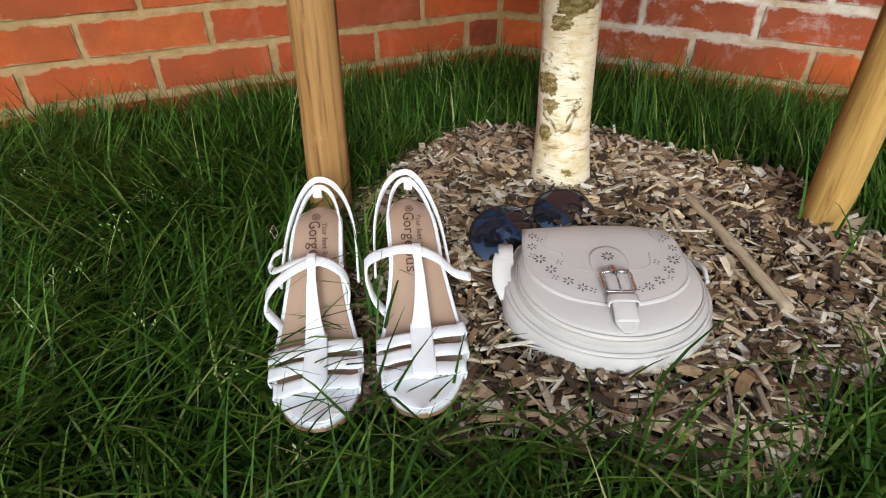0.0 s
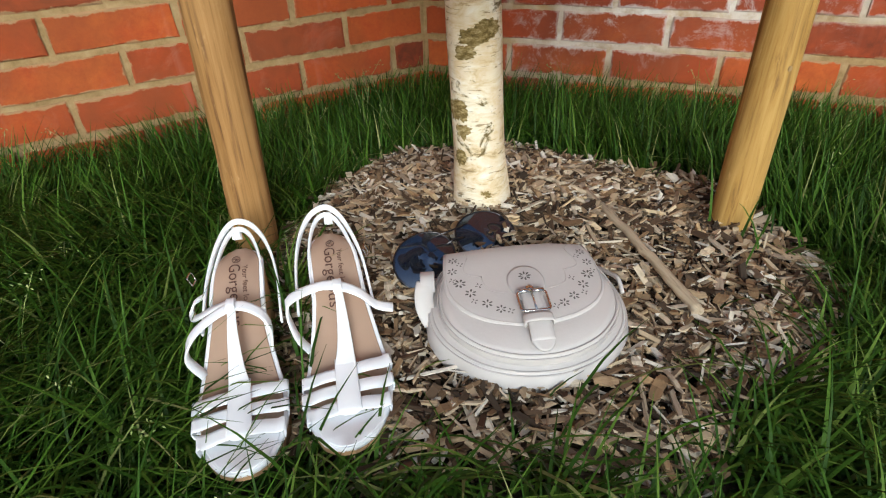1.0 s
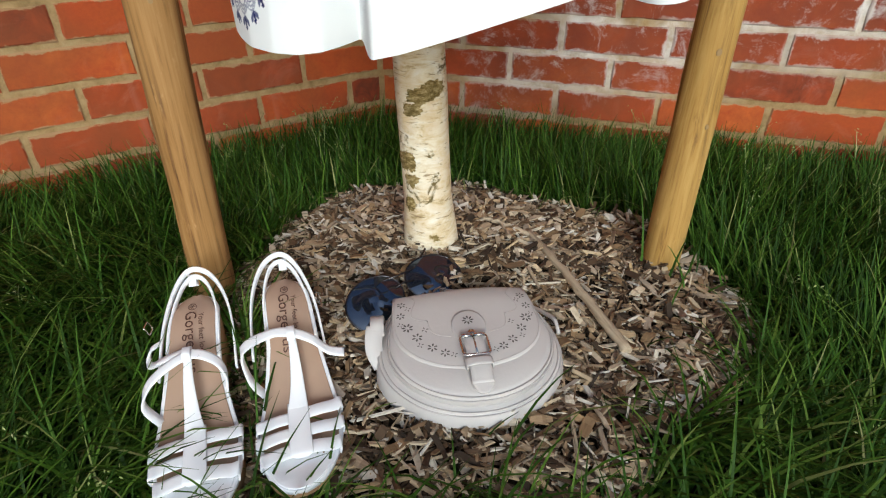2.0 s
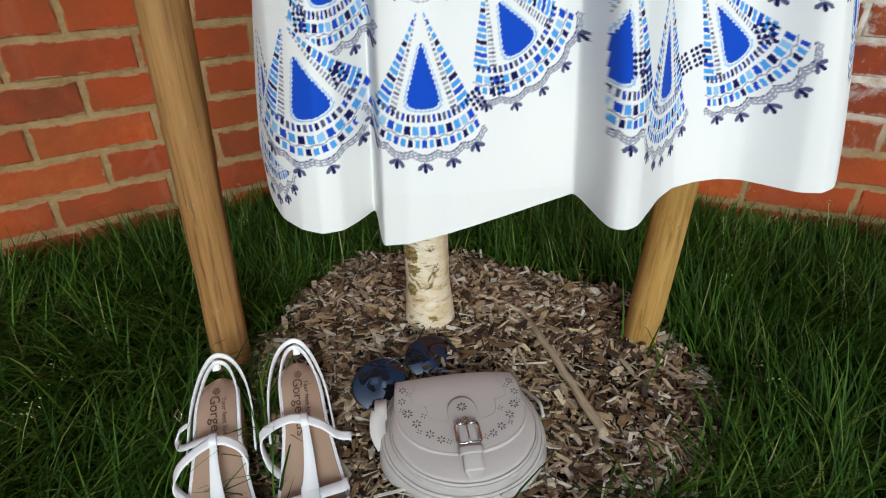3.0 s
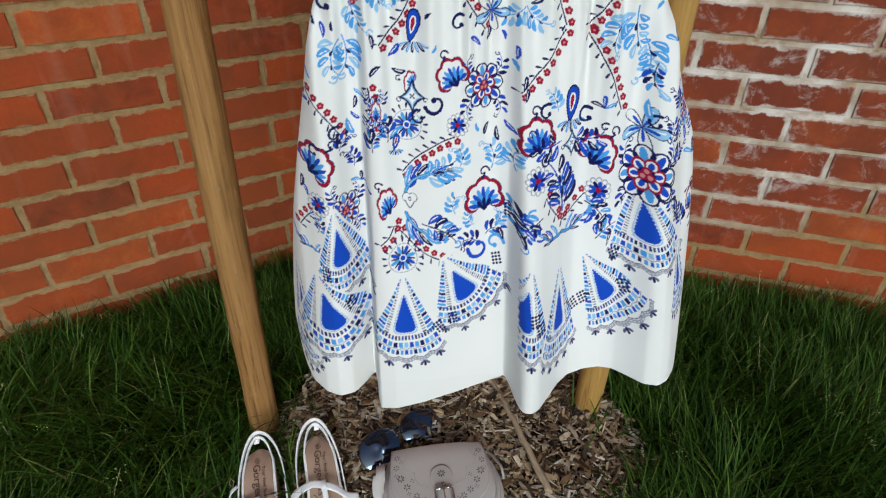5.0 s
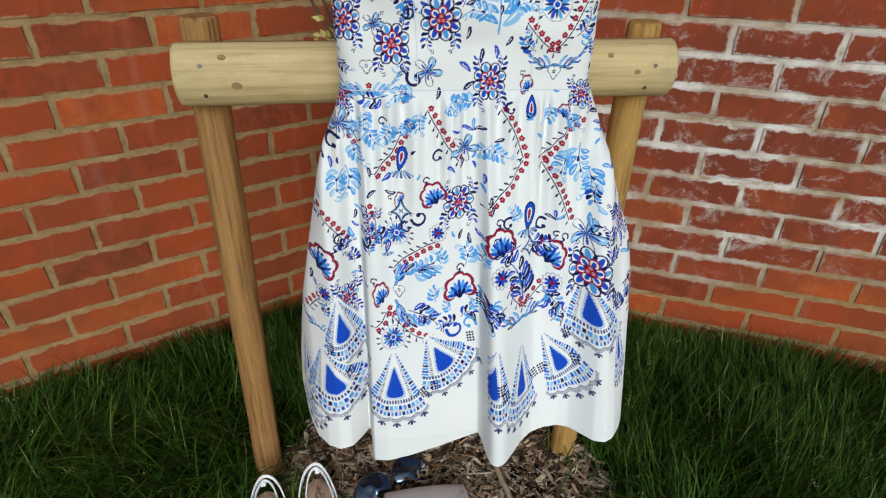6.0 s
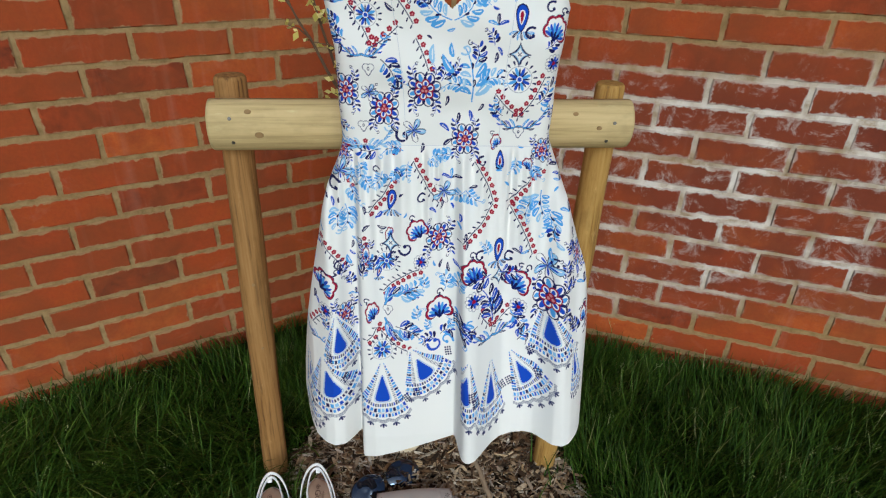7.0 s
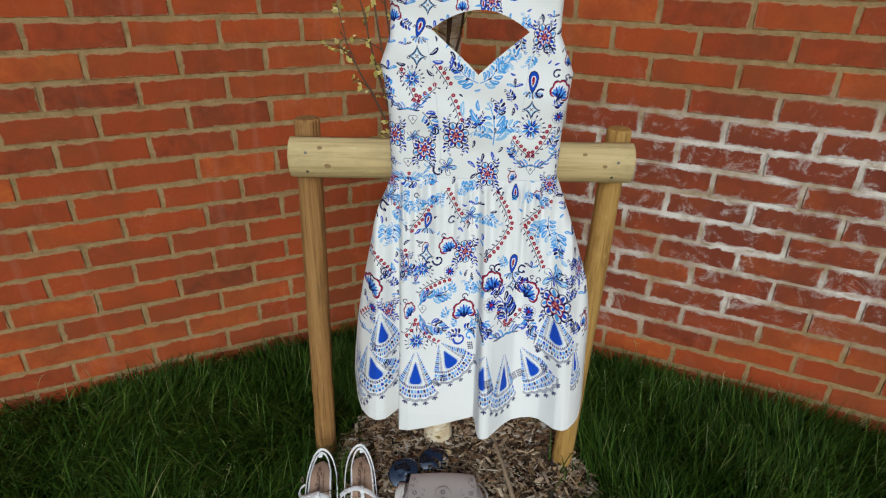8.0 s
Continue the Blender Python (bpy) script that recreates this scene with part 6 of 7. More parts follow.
def sandal(x, y, z, turn, side, label):
    """side: +1 where the loose strap end lies on the +x side. The toe tip is at the origin, the heel along +y."""
    ob = empty("sandal", (x, y, z), radians(turn))
    tagged(ob, label, "sandal", "pair of white sandals")
    h = shoe_h
    part("wedge_sole", slab(0.0, 0.25, lambda t: h(t) - 0.0045, lambda t: 0.017 * max(0.0, (0.055 - t) / 0.055) ** 1.3, 0.0005, side, 30), SOLE, ob, "tan wedge sole")
    part("welt", slab(0.0, 0.2502, lambda t: h(t) - 0.001, lambda t: h(t) - 0.0065, 0.0015, side, 30), WHITE_LEATHER, ob)
    part("toe_bed", slab(0.002, 0.050, lambda t: h(t) + 0.0006, lambda t: h(t) - 0.0015, -0.002, side), WHITE_LEATHER, ob)
    sole = part("insole", slab(0.046, 0.2475, lambda t: h(t) + 0.0012, lambda t: h(t) - 0.0015, -0.0028, side), INSOLE, ob, "tan lined insole with brown lettering")
    drape = lambda px, py: h(py) + 0.0022
    c = shoe_c(0.21, side)
    lettering("lettering", "Gorgeous", 0.0165, c - 0.008, 0.217, sole, drape, LETTER)
    lettering("lettering", "Your feet look", 0.0082, c + 0.0055, 0.213, sole, drape, LETTER)
    badge = part("badge", ring_mesh(0.0042, 0.0004, 20, 4), LETTER, sole)
    badge.location = (c - 0.001, 0.224, h(0.224) + 0.0024)
    badge.rotation_euler = (0.25, 0, 0)
    for k, (t, ln) in enumerate(((0, 0.006), (60, 0.006), (120, 0.006))):
        part("badge_mark", tube([(c - 0.001 + math.cos(radians(t)) * q, 0.224 + math.sin(radians(t)) * q, h(0.224) + 0.0025 + 0.25 * math.sin(radians(t)) * q) for q in (-0.003, 0.003)], 0.0003, 4), LETTER, sole)
    # front bands, a pair at each of three stations
    for k, (yb, yc, wd, lift) in enumerate(((0.037, 0.043, 0.0155, 0.0065), (0.057, 0.061, 0.0145, 0.0095), (0.077, 0.079, 0.0145, 0.0115))):
        for sd in (-1, 1):
            ye = yb + ((0.006, 0.010, 0.014)[k] * (1.0 if side > 0 else 0.6) if sd > 0 else 0.0)
            w, cc = shoe_w(ye), shoe_c(ye, side)
            zb = h(ye)
            pts = [(cc + sd * (w + 0.0012), ye, zb - 0.003), (cc + sd * (w + 0.0022), ye, zb + 0.006), (cc + sd * w * 0.86, (ye * 2 + yc) / 3, zb + lift * 0.68), (cc + sd * w * 0.5, (ye + yc * 2) / 3, zb + lift * 0.95), (cc, yc, zb + lift)]
            part("front_band", band(pts, (wd, wd * 0.9), (0, 1, 0.15), 0.0017), WHITE_LEATHER, ob)
    # centre strap from the toe piece to the instep loop
    c1, c2 = shoe_c(0.06, side), shoe_c(0.15, side)
    part("vamp", band([(c1, 0.033, h(0.033) + 0.0050), (c1, 0.038, h(0.038) + 0.0080), (c1, 0.050, h(0.05) + 0.0105), (c1, 0.068, h(0.068) + 0.0130), (c1, 0.092, h(0.092) + 0.0152)], lambda t: 0.0230 * min(1, (t + 0.05) * 4) ** 0.5 * (1 - 0.12 * t), (1, 0, 0), 0.0024), WHITE_LEATHER, ob)
    pts = [(c1, 0.084, h(0.084) + 0.0148), (c1 + side * 0.002, 0.105, h(0.105) + 0.0200), (c2 + side * 0.001, 0.130, h(0.13) + 0.0265), (c2, 0.153, h(0.153) + 0.027)]
    part("centre_strap", band(pts, lambda t: 0.0075 + 0.0130 * (1 - t) ** 1.6, (1, 0, 0), 0.0022), WHITE_LEATHER, ob)
    # crossing strap over the instep, held by the loop
    ky, kz = 0.150, h(0.150) + 0.030
    w = shoe_w(0.12)
    pts = [(c2 - side * (w + 0.001), 0.118, h(0.118) - 0.002), (c2 - side * (w + 0.013), 0.126, h(0.126) + 0.012), (c2 - side * (w + 0.016), 0.142, h(0.14) + 0.030), (c2 - side * 0.022, 0.158, kz - 0.004), (c2, ky, kz), (c2 + side * 0.020, ky - 0.008, kz - 0.006), (c2 + side * 0.036, ky - 0.014, kz - 0.020), (c2 + side * 0.052, ky - 0.015, kz - 0.026)] if side > 0 else \
          [(c2 - 0.032, 0.112, h(0.112) + 0.002), (c2 - 0.045, 0.122, h(0.12) + 0.016), (c2 - 0.036, 0.138, kz - 0.016), (c2, ky - 0.002, kz), (c2 + 0.024, ky - 0.008, kz - 0.006), (c2 + 0.0335, ky - 0.016, kz - 0.022), (c2 + 0.031, 0.128, h(0.128) - 0.002)]
    part("instep_strap", band(pts, 0.0115, (0, 1, 0.25), 0.0022, 34), WHITE_LEATHER, ob)
    if side < 0:
        pts = [(c2 + 0.004, ky + 0.002, kz + 0.002), (c2 - 0.020, ky + 0.006, kz - 0.006), (c2 - 0.040, ky + 0.018, kz - 0.022), (c2 - 0.047, ky + 0.036, kz - 0.030), (c2 - 0.044, ky + 0.044, kz - 0.022), (c2 - 0.034, ky + 0.052, kz - 0.020)]
        part("loose_strap_end", band(pts, (0.0105, 0.005), (0.3, 1, 0.2), 0.0022, 28), WHITE_LEATHER, ob)
    part("strap_loop", band([(c2, ky - 0.0085, kz - 0.003), (c2, ky - 0.006, kz + 0.0035), (c2, ky, kz + 0.0048), (c2, ky + 0.006, kz + 0.0035), (c2, ky + 0.0085, kz - 0.003)], 0.0085, (1, 0, 0), 0.0018, 12), WHITE_LEATHER, ob)
    # heel sling: one strap fixed to the sole's sides, one that carries the buckle
    hz = h(0.25)
    for grow, lift, y_in, wd in ((0.002, 0.012, 0.165, 0.0055), (0.014, 0.019, 0.150, 0.0066)):
        pts = []
        for k in range(9):
            g = math.pi * (k / 8)
            q = max(math.sin(g), 0.0)
            px = -side * math.cos(g) * (0.0240 + grow * (1.35 if k < 5 else 0.7))
            py = y_in + (0.257 + grow * 0.4 - y_in) * q ** 0.8
            pz = h(y_in) + (0.0 if k in (0, 8) else 0.008) + (hz + lift - h(y_in)) * q ** 1.25
            pts.append((px + shoe_c(py, side), py, pz))
        part("heel_strap", band(pts, wd, (0, 0.25, 1), 0.0022, 34), WHITE_LEATHER, ob)
    part("heel_strap_loop", band([(0, 0.252, hz + 0.011), (0, 0.261, hz + 0.020), (0, 0.267, hz + 0.012), (0, 0.262, hz + 0.004)], 0.009, (1, 0, 0), 0.002, 12), WHITE_LEATHER, ob)
    bk = part("buckle", box_frame(0.011, 0.010, 0.0008), CHROME, ob, "small silver buckle")
    bk.matrix_basis = pose(side * 0.036 if side > 0 else -0.040, 0.186, h(0.186) + 0.022, 70, 0, 80)
    return ob


sandal(0.351, -1.074, 0.012, 31.5, 1, "white leather T-bar sandal with tan insole on wood chips")
sandal(0.274, -1.126, 0.010, 33.3, -1, "white leather T-bar sandal with loose strap in grass")

# ---- shoulder bag ----
BAG = leather("beige_leather", (0.53, 0.495, 0.47), 0.5, 0.14)
# shade inside the punched holes, painted as flat dark petals on the leather
BAG_DARK, _d1, _d2 = material("punched_hole_shadow", 0.9)
_d2.inputs["Base Color"].default_value = (0.10, 0.085, 0.075, 1)
# same leather as BAG, darkened: the grooves' shadow is put into its colour
PIPING_SHADED = leather("beige_piping_shaded", (0.47, 0.43, 0.405), 0.5, 0.1)
BAG_SIDE = ((0.000, 0.000), (0.0012, 0.018), (0.007, 0.040), (0.018, 0.062), (0.034, 0.080), (0.054, 0.094), (0.078, 0.1015), (0.102, 0.102), (0.126, 0.097), (0.148, 0.088), (0.160, 0.081), (0.165, 0.070), (0.168, 0.040), (0.168, 0.0))


def bag_outline(scale=1.0, cy=0.080):
    """The bag's D shape as a closed loop of (x, y)."""
    half = [(float(w), float(y)) for y, w in BAG_SIDE]
    fine = [(p.x, p.y) for p in spline([(w, y, 0) for w, y in half], 36)]
    loop = fine + [(-x, y) for x, y in fine[-2:0:-1]]
    return [(x * scale, cy + (y - cy) * scale) for x, y in loop]


def loft(rings):
    """rings: (scale, z, wobble); a bmesh skin over the D shape."""
    bm = bmesh.new()
    rows = []
    for i, (s, z, wob) in enumerate(rings):
        rows.append([bm.verts.new((x + wob * noise.noise((x * 30, y * 30, z * 60)), y + wob * noise.noise((x * 30 + 9, y * 30, z * 60)), z + wob * 0.8 * noise.noise((x * 24, y * 24 + 5, i)))) for x, y in bag_outline(s)])
    n = len(rows[0])
    for a, b in zip(rows, rows[1:]):
        for k in range(n):
            bm.faces.new((a[k], a[(k + 1) % n], b[(k + 1) % n], b[k])).smooth = True
    bm.faces.new(rows[0][::-1])
    bm.faces.new(rows[-1]).smooth = True
    return bm


def shoulder_bag():
    ob = empty("shoulder_bag", (0.490, -0.952, 0.014))
    ob.rotation_euler = (radians(5), 0, radians(25.5))
    tagged(ob, "small beige leather saddle bag with punched flower flap", "handbag")
    part("body", loft([(0.88, 0.0, 0), (0.975, 0.004, 0.002), (1.025, 0.013, 0.004), (1.035, 0.022, 0.004), (1.015, 0.031, 0.004), (0.985, 0.0365, 0.0015), (0.945, 0.0395, 0.001), (0.7, 0.041, 0.0)]), BAG, ob)
    part("front_pocket", loft([(0.86, 0.038, 0), (0.895, 0.043, 0.001), (0.897, 0.048, 0.0018), (0.875, 0.0535, 0.0018), (0.80, 0.0570, 0.0018), (0.5, 0.059, 0.001), (0.2, 0.0595, 0.0)]), BAG, ob)
    for sc, z, r in ((0.992, 0.0360, 0.0010), (0.958, 0.0390, 0.0010), (0.895, 0.0500, 0.0010), (0.872, 0.0542, 0.0010)):
        loop = [(x, y, z) for x, y in bag_outline(sc)]
        part("piping", tube(loop + loop[:1], r, 6, caps=False), PIPING_SHADED, ob)

    def flap_z(x, y):
        return 0.0625 - 0.35 * max(y - 0.145, 0) ** 1.15 - 0.0045 * (x / 0.08) ** 2 - 0.0020 * max(0, (0.075 - y) / 0.03) + 0.0008 * math.sin(x * 60)

    def flap_loop(s):
        pts = []
        for k in range(48):
            g = math.pi * k / 47
            pts.append((0.0835 * math.cos(g) * (1 - 0.02 * math.sin(g)), 0.112 - 0.069 * max(math.sin(g), 0.0) ** 0.85))
        pts = [(0.079, 0.166), (0.081, 0.150), (0.083, 0.130)] + pts + [(-0.083, 0.130), (-0.081, 0.150), (-0.079, 0.166), (-0.04, 0.1685), (0.0, 0.169), (0.04, 0.1685)]
        return [(x * s, 0.118 + (y - 0.118) * s) for x, y in pts]

    bm = bmesh.new()
    rows = []
    for s, dz in ((0.99, -0.0035), (1.0, -0.0015), (0.993, 0.0), (0.95, 0.0006), (0.75, 0.0006), (0.5, 0.0006), (0.25, 0.0006), (0.05, 0.0006)):
        rows.append([bm.verts.new((x, y, flap_z(x, y) + dz)) for x, y in flap_loop(s)])
    n = len(rows[0])
    for a, b in zip(rows, rows[1:]):
        for k in range(n):
            bm.faces.new((a[k], a[(k + 1) % n], b[(k + 1) % n], b[k])).smooth = True
    bm.faces.new(rows[-1])
    bmesh.ops.recalc_face_normals(bm, faces=bm.faces)
    flap = part("flap", bm, BAG, ob, "smooth flap edged with stitching")
    lp = [(x, y, flap_z(x, y) + 0.0008) for x, y in flap_loop(0.965)]
    part("stitching", tube(lp[2:54], 0.00035, 4), PIPING_SHADED, flap)

    # scalloped trim line inside the flap's edge
    for sd in (-1, 1):
        pts = []
        for c0, c1, bow in (((0.060, 0.163), (0.057, 0.143), 0.004), ((0.057, 0.143), (0.044, 0.117), -0.011), ((0.044, 0.117), (0.021, 0.089), -0.009)):
            n = Vector((c1[1] - c0[1], c0[0] - c1[0])).normalized()
            for k in range(10):
                t = k / 9
                q = bow * math.sin(math.pi * t)
                pts.append((sd * (c0[0] + (c1[0] - c0[0]) * t + n.x * q), c0[1] + (c1[1] - c0[1]) * t + n.y * q, 0))
        part("scallop_line", tube([(x, y, flap_z(x, y) + 0.0007) for x, y, _ in pts], 0.00045, 4), PIPING_SHADED, flap)

    # no hole is cut: dark petals laid on the flap carry its shade
    def punched(x, y, r, petals, parent):
        bm = bmesh.new()
        for k in range(petals):
            g = 6.2832 * k / petals + 0.3
            vs = []
            for u, v in ((0.25, 0), (0.6, 0.17), (0.9, 0.13), (1.0, 0), (0.9, -0.13), (0.6, -0.17)):
                px, py = x + r * (u * math.cos(g) - v * math.sin(g)), y + r * (u * math.sin(g) + v * math.cos(g))
                vs.append(bm.verts.new((px, py, flap_z(px, py) + 0.0010)))
            bm.faces.new(vs)
        part("punched_flower", bm, BAG_DARK, parent)

    plate_z = 0.0018
    for sd in (-1, 1):
        for x, y, r, n2 in ((0.069, 0.150, 0.0042, 6), (0.0715, 0.132, 0.0042, 6), (0.066, 0.112, 0.0052, 7), (0.057, 0.096, 0.0048, 6), (0.0475, 0.106, 0.0032, 4), (0.073, 0.118, 0.0030, 4), (0.043, 0.079, 0.0045, 6), (0.031, 0.070, 0.0042, 6), (0.055, 0.084, 0.003, 4), (0.022, 0.066, 0.003, 4), (0.0625, 0.142, 0.003, 4)):
            punched(sd * x * 1.02, y - 0.003, r * 1.3, n2, flap)

    # shield plate, stud, strap and buckle
    bm = bmesh.new()
    rows = []
    for s, dz in ((1.0, 0.0004), (0.98, 0.0022), (0.9, 0.0026), (0.1, 0.0026)):
        row = []
        for k in range(32):
            g = 6.2832 * k / 32
            x, y = 0.0215 * math.cos(g) * s * (1 - 0.22 * (0.5 - 0.5 * math.sin(g))), 0.098 + 0.027 * math.sin(g) * s
            row.append(bm.verts.new((x, y, flap_z(x, y) + dz)))
        rows.append(row)
    for a, b in zip(rows, rows[1:]):
        for k in range(32):
            bm.faces.new((a[k], a[(k + 1) % 32], b[(k + 1) % 32], b[k])).smooth = True
    bm.faces.new(rows[-1])
    bmesh.ops.recalc_face_normals(bm, faces=bm.faces)
    plate = part("shield_plate", bm, BAG, ob)
    bm = bmesh.new()
    for k in range(8):
        g = 6.2832 * k / 8
        vs = []
        for u, v in ((0.25, 0), (0.6, 0.16), (0.9, 0.12), (1.0, 0), (0.9, -0.12), (0.6, -0.16)):
            px, py = 0.0068 * (u * math.cos(g) - v * math.sin(g)), 0.108 + 0.0068 * (u * math.sin(g) + v * math.cos(g))
            vs.append(bm.verts.new((px, py, flap_z(px, py) + 0.0030)))
        bm.faces.new(vs)
    part("punched_flower", bm, BAG_DARK, plate)
    stud = part("stud", lathe([(0, 0, 0, 0.0042), (0, 0, 0.0012, 0.0040), (0, 0, 0.0022, 0.0028), (0, 0, 0.0026, 0.001)], 16), CHROME, ob, "chrome stud")
    stud.location = (0.001, 0.0895, flap_z(0, 0.0895) + 0.0022)
    tab = part("strap_tab", band([(0, 0.084, flap_z(0, 0.084) + 0.0035), (0, 0.072, flap_z(0, 0.072) + 0.0062), (0, 0.054, flap_z(0, 0.06) + 0.0066), (0, 0.036, flap_z(0, 0.06) + 0.0052), (0, 0.021, flap_z(0, 0.06) + 0.0005)], (0.021, 0.023), (1, 0, 0), 0.003, 20), BAG, ob)
    part("tab_tip", band([(0, 0.022, flap_z(0, 0.06) + 0.0008), (0, 0.0175, flap_z(0, 0.06) - 0.0008), (0, 0.0105, flap_z(0, 0.06) - 0.0030)], lambda t: 0.0230 * math.sqrt(1.0004 - t * t), (1, 0, 0), 0.003, 12), BAG, tab)
    part("keeper_loop", band([(-0.0135, 0.043, flap_z(0, 0.06) + 0.002), (-0.0125, 0.043, flap_z(0, 0.06) + 0.0088), (0, 0.043, flap_z(0, 0.06) + 0.0105), (0.0125, 0.043, flap_z(0, 0.06) + 0.0088), (0.0135, 0.043, flap_z(0, 0.06) + 0.002)], 0.011, (0, 1, 0), 0.0016, 14), BAG, tab)
    bk = part("buckle", box_frame(0.029, 0.027, 0.0014), CHROME, ob, "chrome roller buckle")
    bk.location = (0, 0.0665, flap_z(0, 0.0665) + 0.0076)
    for sx in (-0.0068, 0.0068):
        ro = part("roller", tube([(sx - 0.0058, 0.0795, flap_z(0, 0.08) + 0.0082), (sx + 0.0058, 0.0795, flap_z(0, 0.08) + 0.0082)], 0.0022, 10), CHROME, ob)
    part("buckle_pin", tube([(0, 0.0795, flap_z(0, 0.08) + 0.0088), (0, 0.053, flap_z(0, 0.06) + 0.0092)], 0.0011, 8), CHROME, ob)

    # strap ends at the sides
    side = part("side_tab", band([(-0.098, 0.088, 0.028), (-0.105, 0.100, 0.040), (-0.1045, 0.113, 0.050), (-0.102, 0.122, 0.054)], 0.020, (0.9, 0.35, 0.1), 0.0035, 12), BAG, ob)
    part("strap_end", band([(-0.1005, 0.113, 0.0485), (-0.100, 0.126, 0.056), (-0.099, 0.140, 0.052), (-0.098, 0.148, 0.040)], 0.0155, (1, 0, 0), 0.004, 12), BAG, side)
    part("shoulder_strap", band([(-0.098, 0.146, 0.046), (-0.085, 0.165, 0.018), (-0.03, 0.183, 0.010), (0.05, 0.182, 0.010), (0.092, 0.165, 0.020), (0.104, 0.138, 0.032), (0.108, 0.120, 0.038), (0.1085, 0.104, 0.032)], 0.0042, (0, 0.3, 1), 0.0035, 40), BAG, ob)
    return ob


shoulder_bag()

# ---- sunglasses ----
LENS, _g1, _g2 = material("smoked_lens", 0.04, 0.0, 1.0)
_g2.inputs["Base Color"].default_value = (0.010, 0.011, 0.016, 1)
_g2.inputs["Specular Tint"].default_value = (0.5, 0.68, 1.0, 1)
_g2.inputs["IOR"].default_value = 1.7
_g2.inputs["Coat Weight"].default_value = 0.25
_g2.inputs["Coat Roughness"].default_value = 0.02
FRAME_METAL, _f1, _f2 = material("dark_gunmetal", 0.25, 1.0)
_f2.inputs["Base Color"].default_value = (0.08, 0.075, 0.075, 1)


def sunglasses():
    p1, p2 = Vector((0.323, -0.830, 0.064)), Vector((0.379, -0.766, 0.070))
    ob = empty("sunglasses")
    tagged(ob, "dark smoked aviator sunglasses lying on wood chips", "sunglasses")
    xa = (p2 - p1).normalized()
    face = Vector((0.42, -0.50, 0.85))
    za = (face - xa * face.dot(xa)).normalized()
    ya = za.cross(xa)
    base = Matrix((xa.to_4d(), ya.to_4d(), za.to_4d(), (0, 0, 0, 1))).transposed()
    base.translation = (p1 + p2) / 2
    for i in range(3):
        base[3][i] = 0
    base[3][3] = 1
    ob.matrix_world = base
    gap = (p2 - p1).length / 2

    def rim(sd, s=1.0):
        pts = []
        for k in range(40):
            g = 6.2832 * k / 40
            x, y = 0.038 * math.cos(g), 0.0345 * math.sin(g)
            x *= 1 + 0.10 * math.sin(g)
            pts.append((sd * gap + (x - sd * 0.004 * math.sin(g)) * s, (y - 0.002) * s, -0.004 * abs(sd * gap + x) / 0.07))
        return pts

    for sd in (-1, 1):
        bm = bmesh.new()
        rows = [[bm.verts.new((x, y, z + 0.006 * (1 - s * s))) for x, y, z in rim(sd, s)] for s in (1.0, 0.8, 0.55, 0.3, 0.08)]
        for a, b in zip(rows, rows[1:]):
            for k in range(40):
                bm.faces.new((a[k], a[(k + 1) % 40], b[(k + 1) % 40], b[k])).smooth = True
        bm.faces.new(rows[-1])
        part("lens", bm, LENS, ob)
        lp = rim(sd)
        part("rim", tube(lp + lp[:1], 0.0012, 6, caps=False), FRAME_METAL, ob)
        part("temple", tube([(sd * (gap + 0.034), 0.012, -0.002), (sd * (gap + 0.036), 0.014, -0.012), (sd * (gap + 0.010), 0.006, -0.020), (-sd * 0.040, -0.006, -0.022), (-sd * 0.065, -0.022, -0.024)], 0.0013, 6), FRAME_METAL, ob)
        pad = part("nose_pad", lathe([(0, 0, 0, 0.001), (0, 0, 0.002, 0.0035), (0, 0, 0.004, 0.003), (0, 0, 0.0055, 0.001)], 10), FRAME_METAL, ob)
        pad.location = (sd * 0.010, -0.004, -0.009)
    part("bridge", tube([(-0.016, 0.006, 0.001), (0, 0.009, 0.004), (0.016, 0.006, 0.001)], 0.0013, 6), FRAME_METAL, ob)
    part("brow_bar", tube([(-0.028, 0.022, 0.0), (0, 0.020, 0.004), (0.028, 0.022, 0.0)], 0.0012, 6), FRAME_METAL, ob)


sunglasses()

# ---- dead sticks on the mulch ----
DEAD = wood_material("dead_stick", (0.20, 0.145, 0.095), (0.38, 0.29, 0.19), (0.52, 0.42, 0.29), 126)


def stick(pts, r0, r1, label):
    P = spline(pts, 24)
    rng = random.Random(int(r0 * 1e5))
    P = [p + Vector((rng.gauss(0, 0.0008), rng.gauss(0, 0.0008), rng.gauss(0, 0.0005))) for p in P]
    bm = tube(P, [(r0 + (r1 - r0) * i / 24) * rng.uniform(0.95, 1.06) * (1.35 if i == 17 else 1) for i in range(25)], 9)
    me = bpy.data.meshes.new("stick")
    bm.to_mesh(me)
    bm.free()
    me.materials.append(DEAD)
    return tagged(new("stick", me), label, "stick", "fallen sticks")


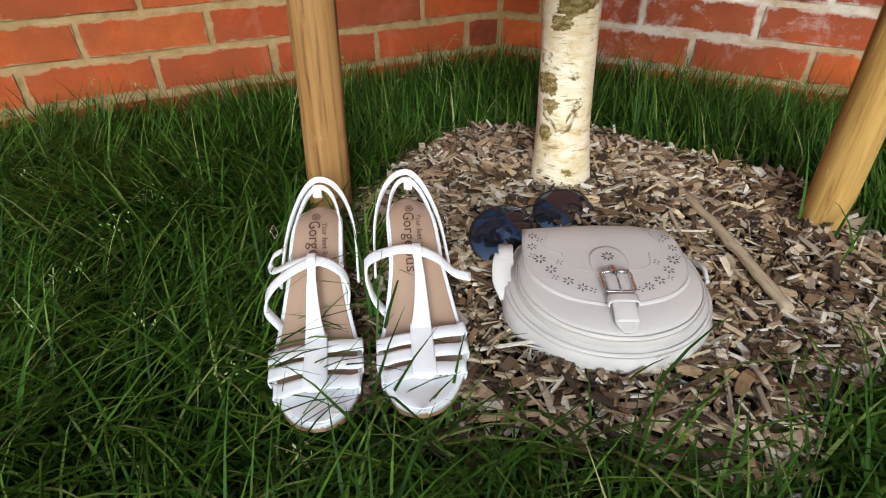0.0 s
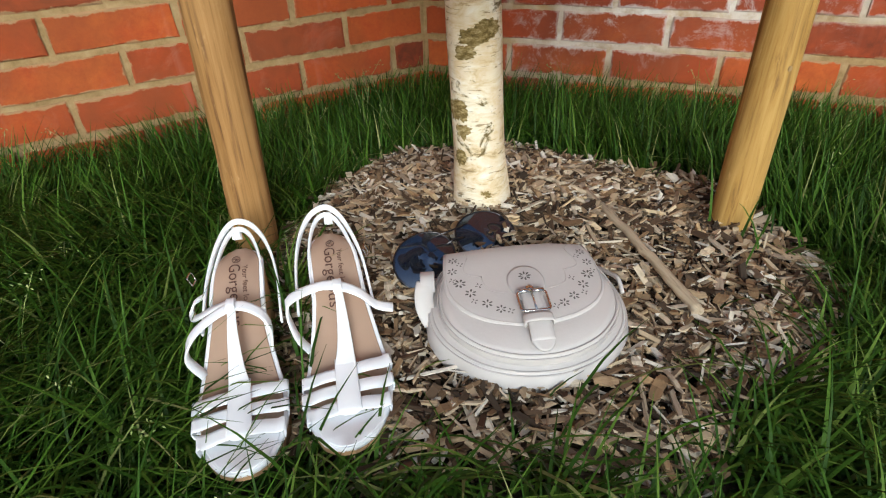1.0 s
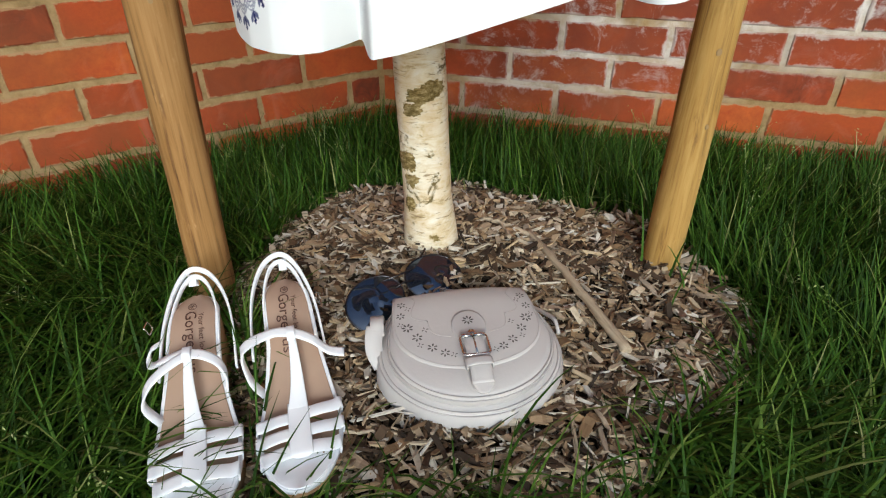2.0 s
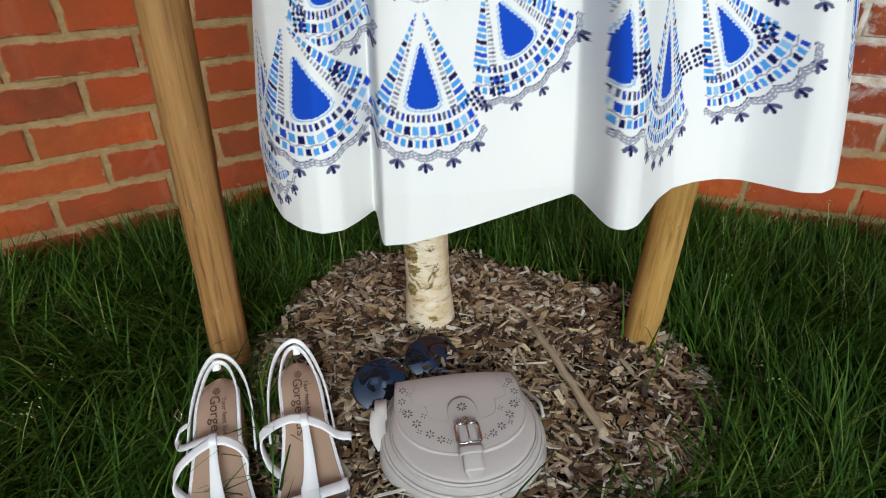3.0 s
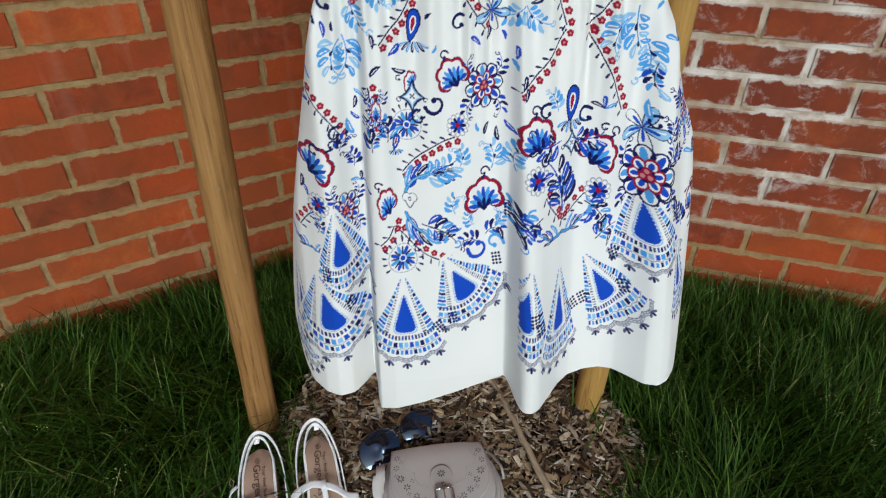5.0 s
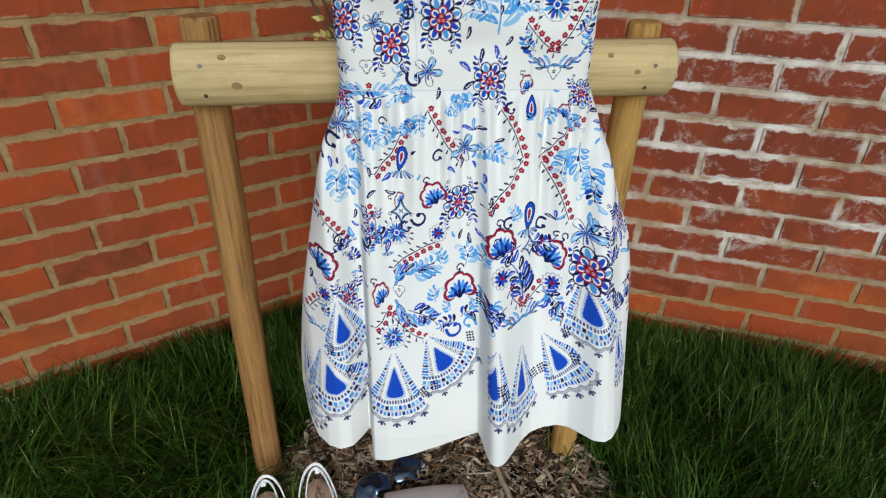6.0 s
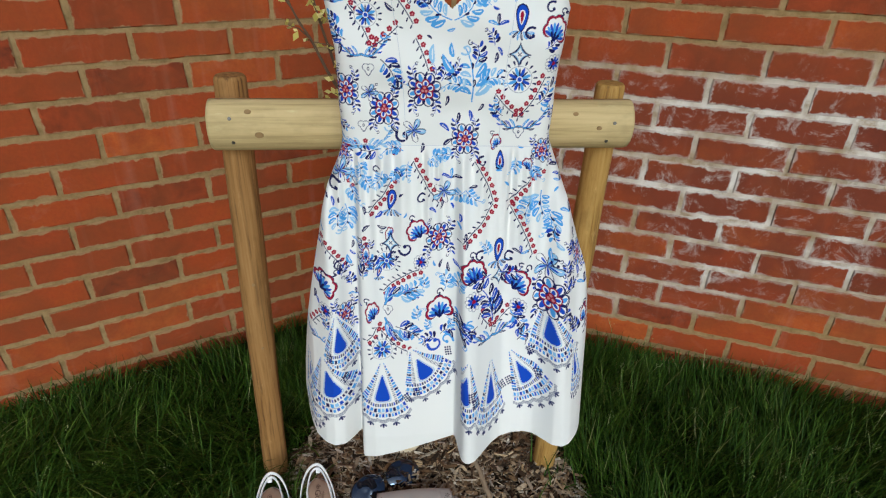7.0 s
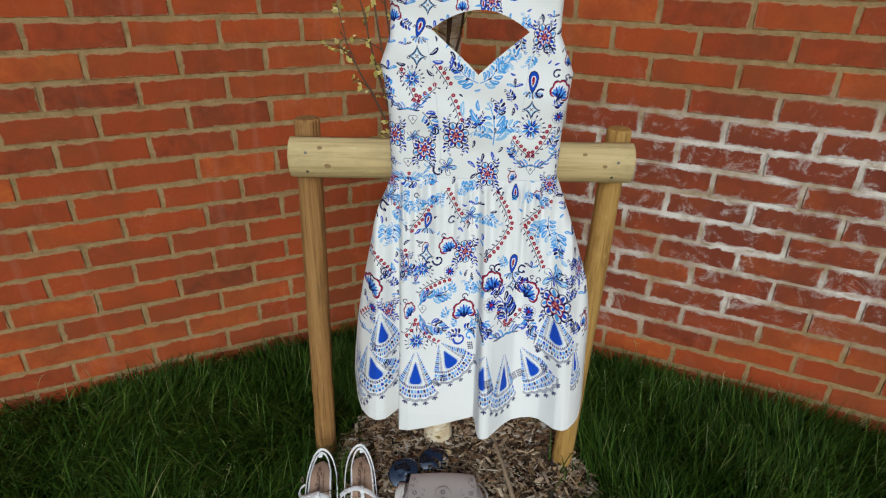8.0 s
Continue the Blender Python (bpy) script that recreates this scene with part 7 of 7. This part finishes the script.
stick([(0.624, -0.808, 0.043), (0.575, -0.742, 0.053), (0.520, -0.666, 0.059), (0.471, -0.598, 0.060)], 0.0068, 0.0043, "thick grey-brown dead stick lying across wood chips")
stick([(0.492, -0.612, 0.056), (0.440, -0.600, 0.066), (0.405, -0.605, 0.075)], 0.0040, 0.0024, "thin brown dead twig lying beside the birch")
stick([(0.452, -0.640, 0.070), (0.425, -0.590, 0.066), (0.415, -0.555, 0.056)], 0.0030, 0.0018, "thin brown dead twig lying on wood chips")
stick([(0.585, -0.870, 0.030), (0.615, -0.905, 0.028), (0.640, -0.945, 0.026)], 0.0026, 0.0016, "thin pale dead twig lying on wood chips")
stick([(0.345, -1.000, 0.030), (0.400, -0.985, 0.030), (0.445, -0.975, 0.030)], 0.0022, 0.0014, "thin pale dead twig lying beside the bag")

# ---- bricks, last ----
SHIFT_L, SHIFT_R = 0.0856, 0.884
lay_bricks(wall_west, DIR_L, IN_L, 2.45, SHIFT_L, True, -1, 18)
lay_bricks(wall_east, DIR_R, IN_R, 2.6, SHIFT_R, False, -1, 18)


def upper_bricks(wall, direction, inward, length, shift):
    """The courses overhead, too high to be passed closely, joined into one part."""
    vs, fs = [], []
    for k in range(18, 35):
        z = BED0 + (k - 1) * COURSE + JOINT / 2
        for a, b in course_spans(length, shift, k):
            n = len(vs)
            for s_, d in ((a, -0.02), (b, -0.02), (a, 0.0), (b, 0.0)):
                for h in (0.0, COURSE - JOINT):
                    p = direction * s_ + inward * d
                    vs.append((p.x, p.y, z + h))
            fs += [(n + 4, n + 6, n + 7, n + 5), (n, n + 4, n + 5, n + 1), (n + 2, n + 3, n + 7, n + 6), (n + 1, n + 5, n + 7, n + 3), (n, n + 2, n + 6, n + 4)]
    ob = part("upper_brickwork", mesh_of("upper_brickwork", vs, fs, UPPER), UPPER, wall)
    return tagged(ob, kind="stuff")


UPPER = island_material("upper_brick", [(0.0, (0.15, 0.030, 0.010)), (0.3, (0.28, 0.052, 0.011)), (0.65, (0.38, 0.075, 0.013)), (1.0, (0.48, 0.115, 0.020))], rough=0.85)
upper_bricks(wall_west, DIR_L, IN_L, 2.45, SHIFT_L)
upper_bricks(wall_east, DIR_R, IN_R, 2.6, SHIFT_R)
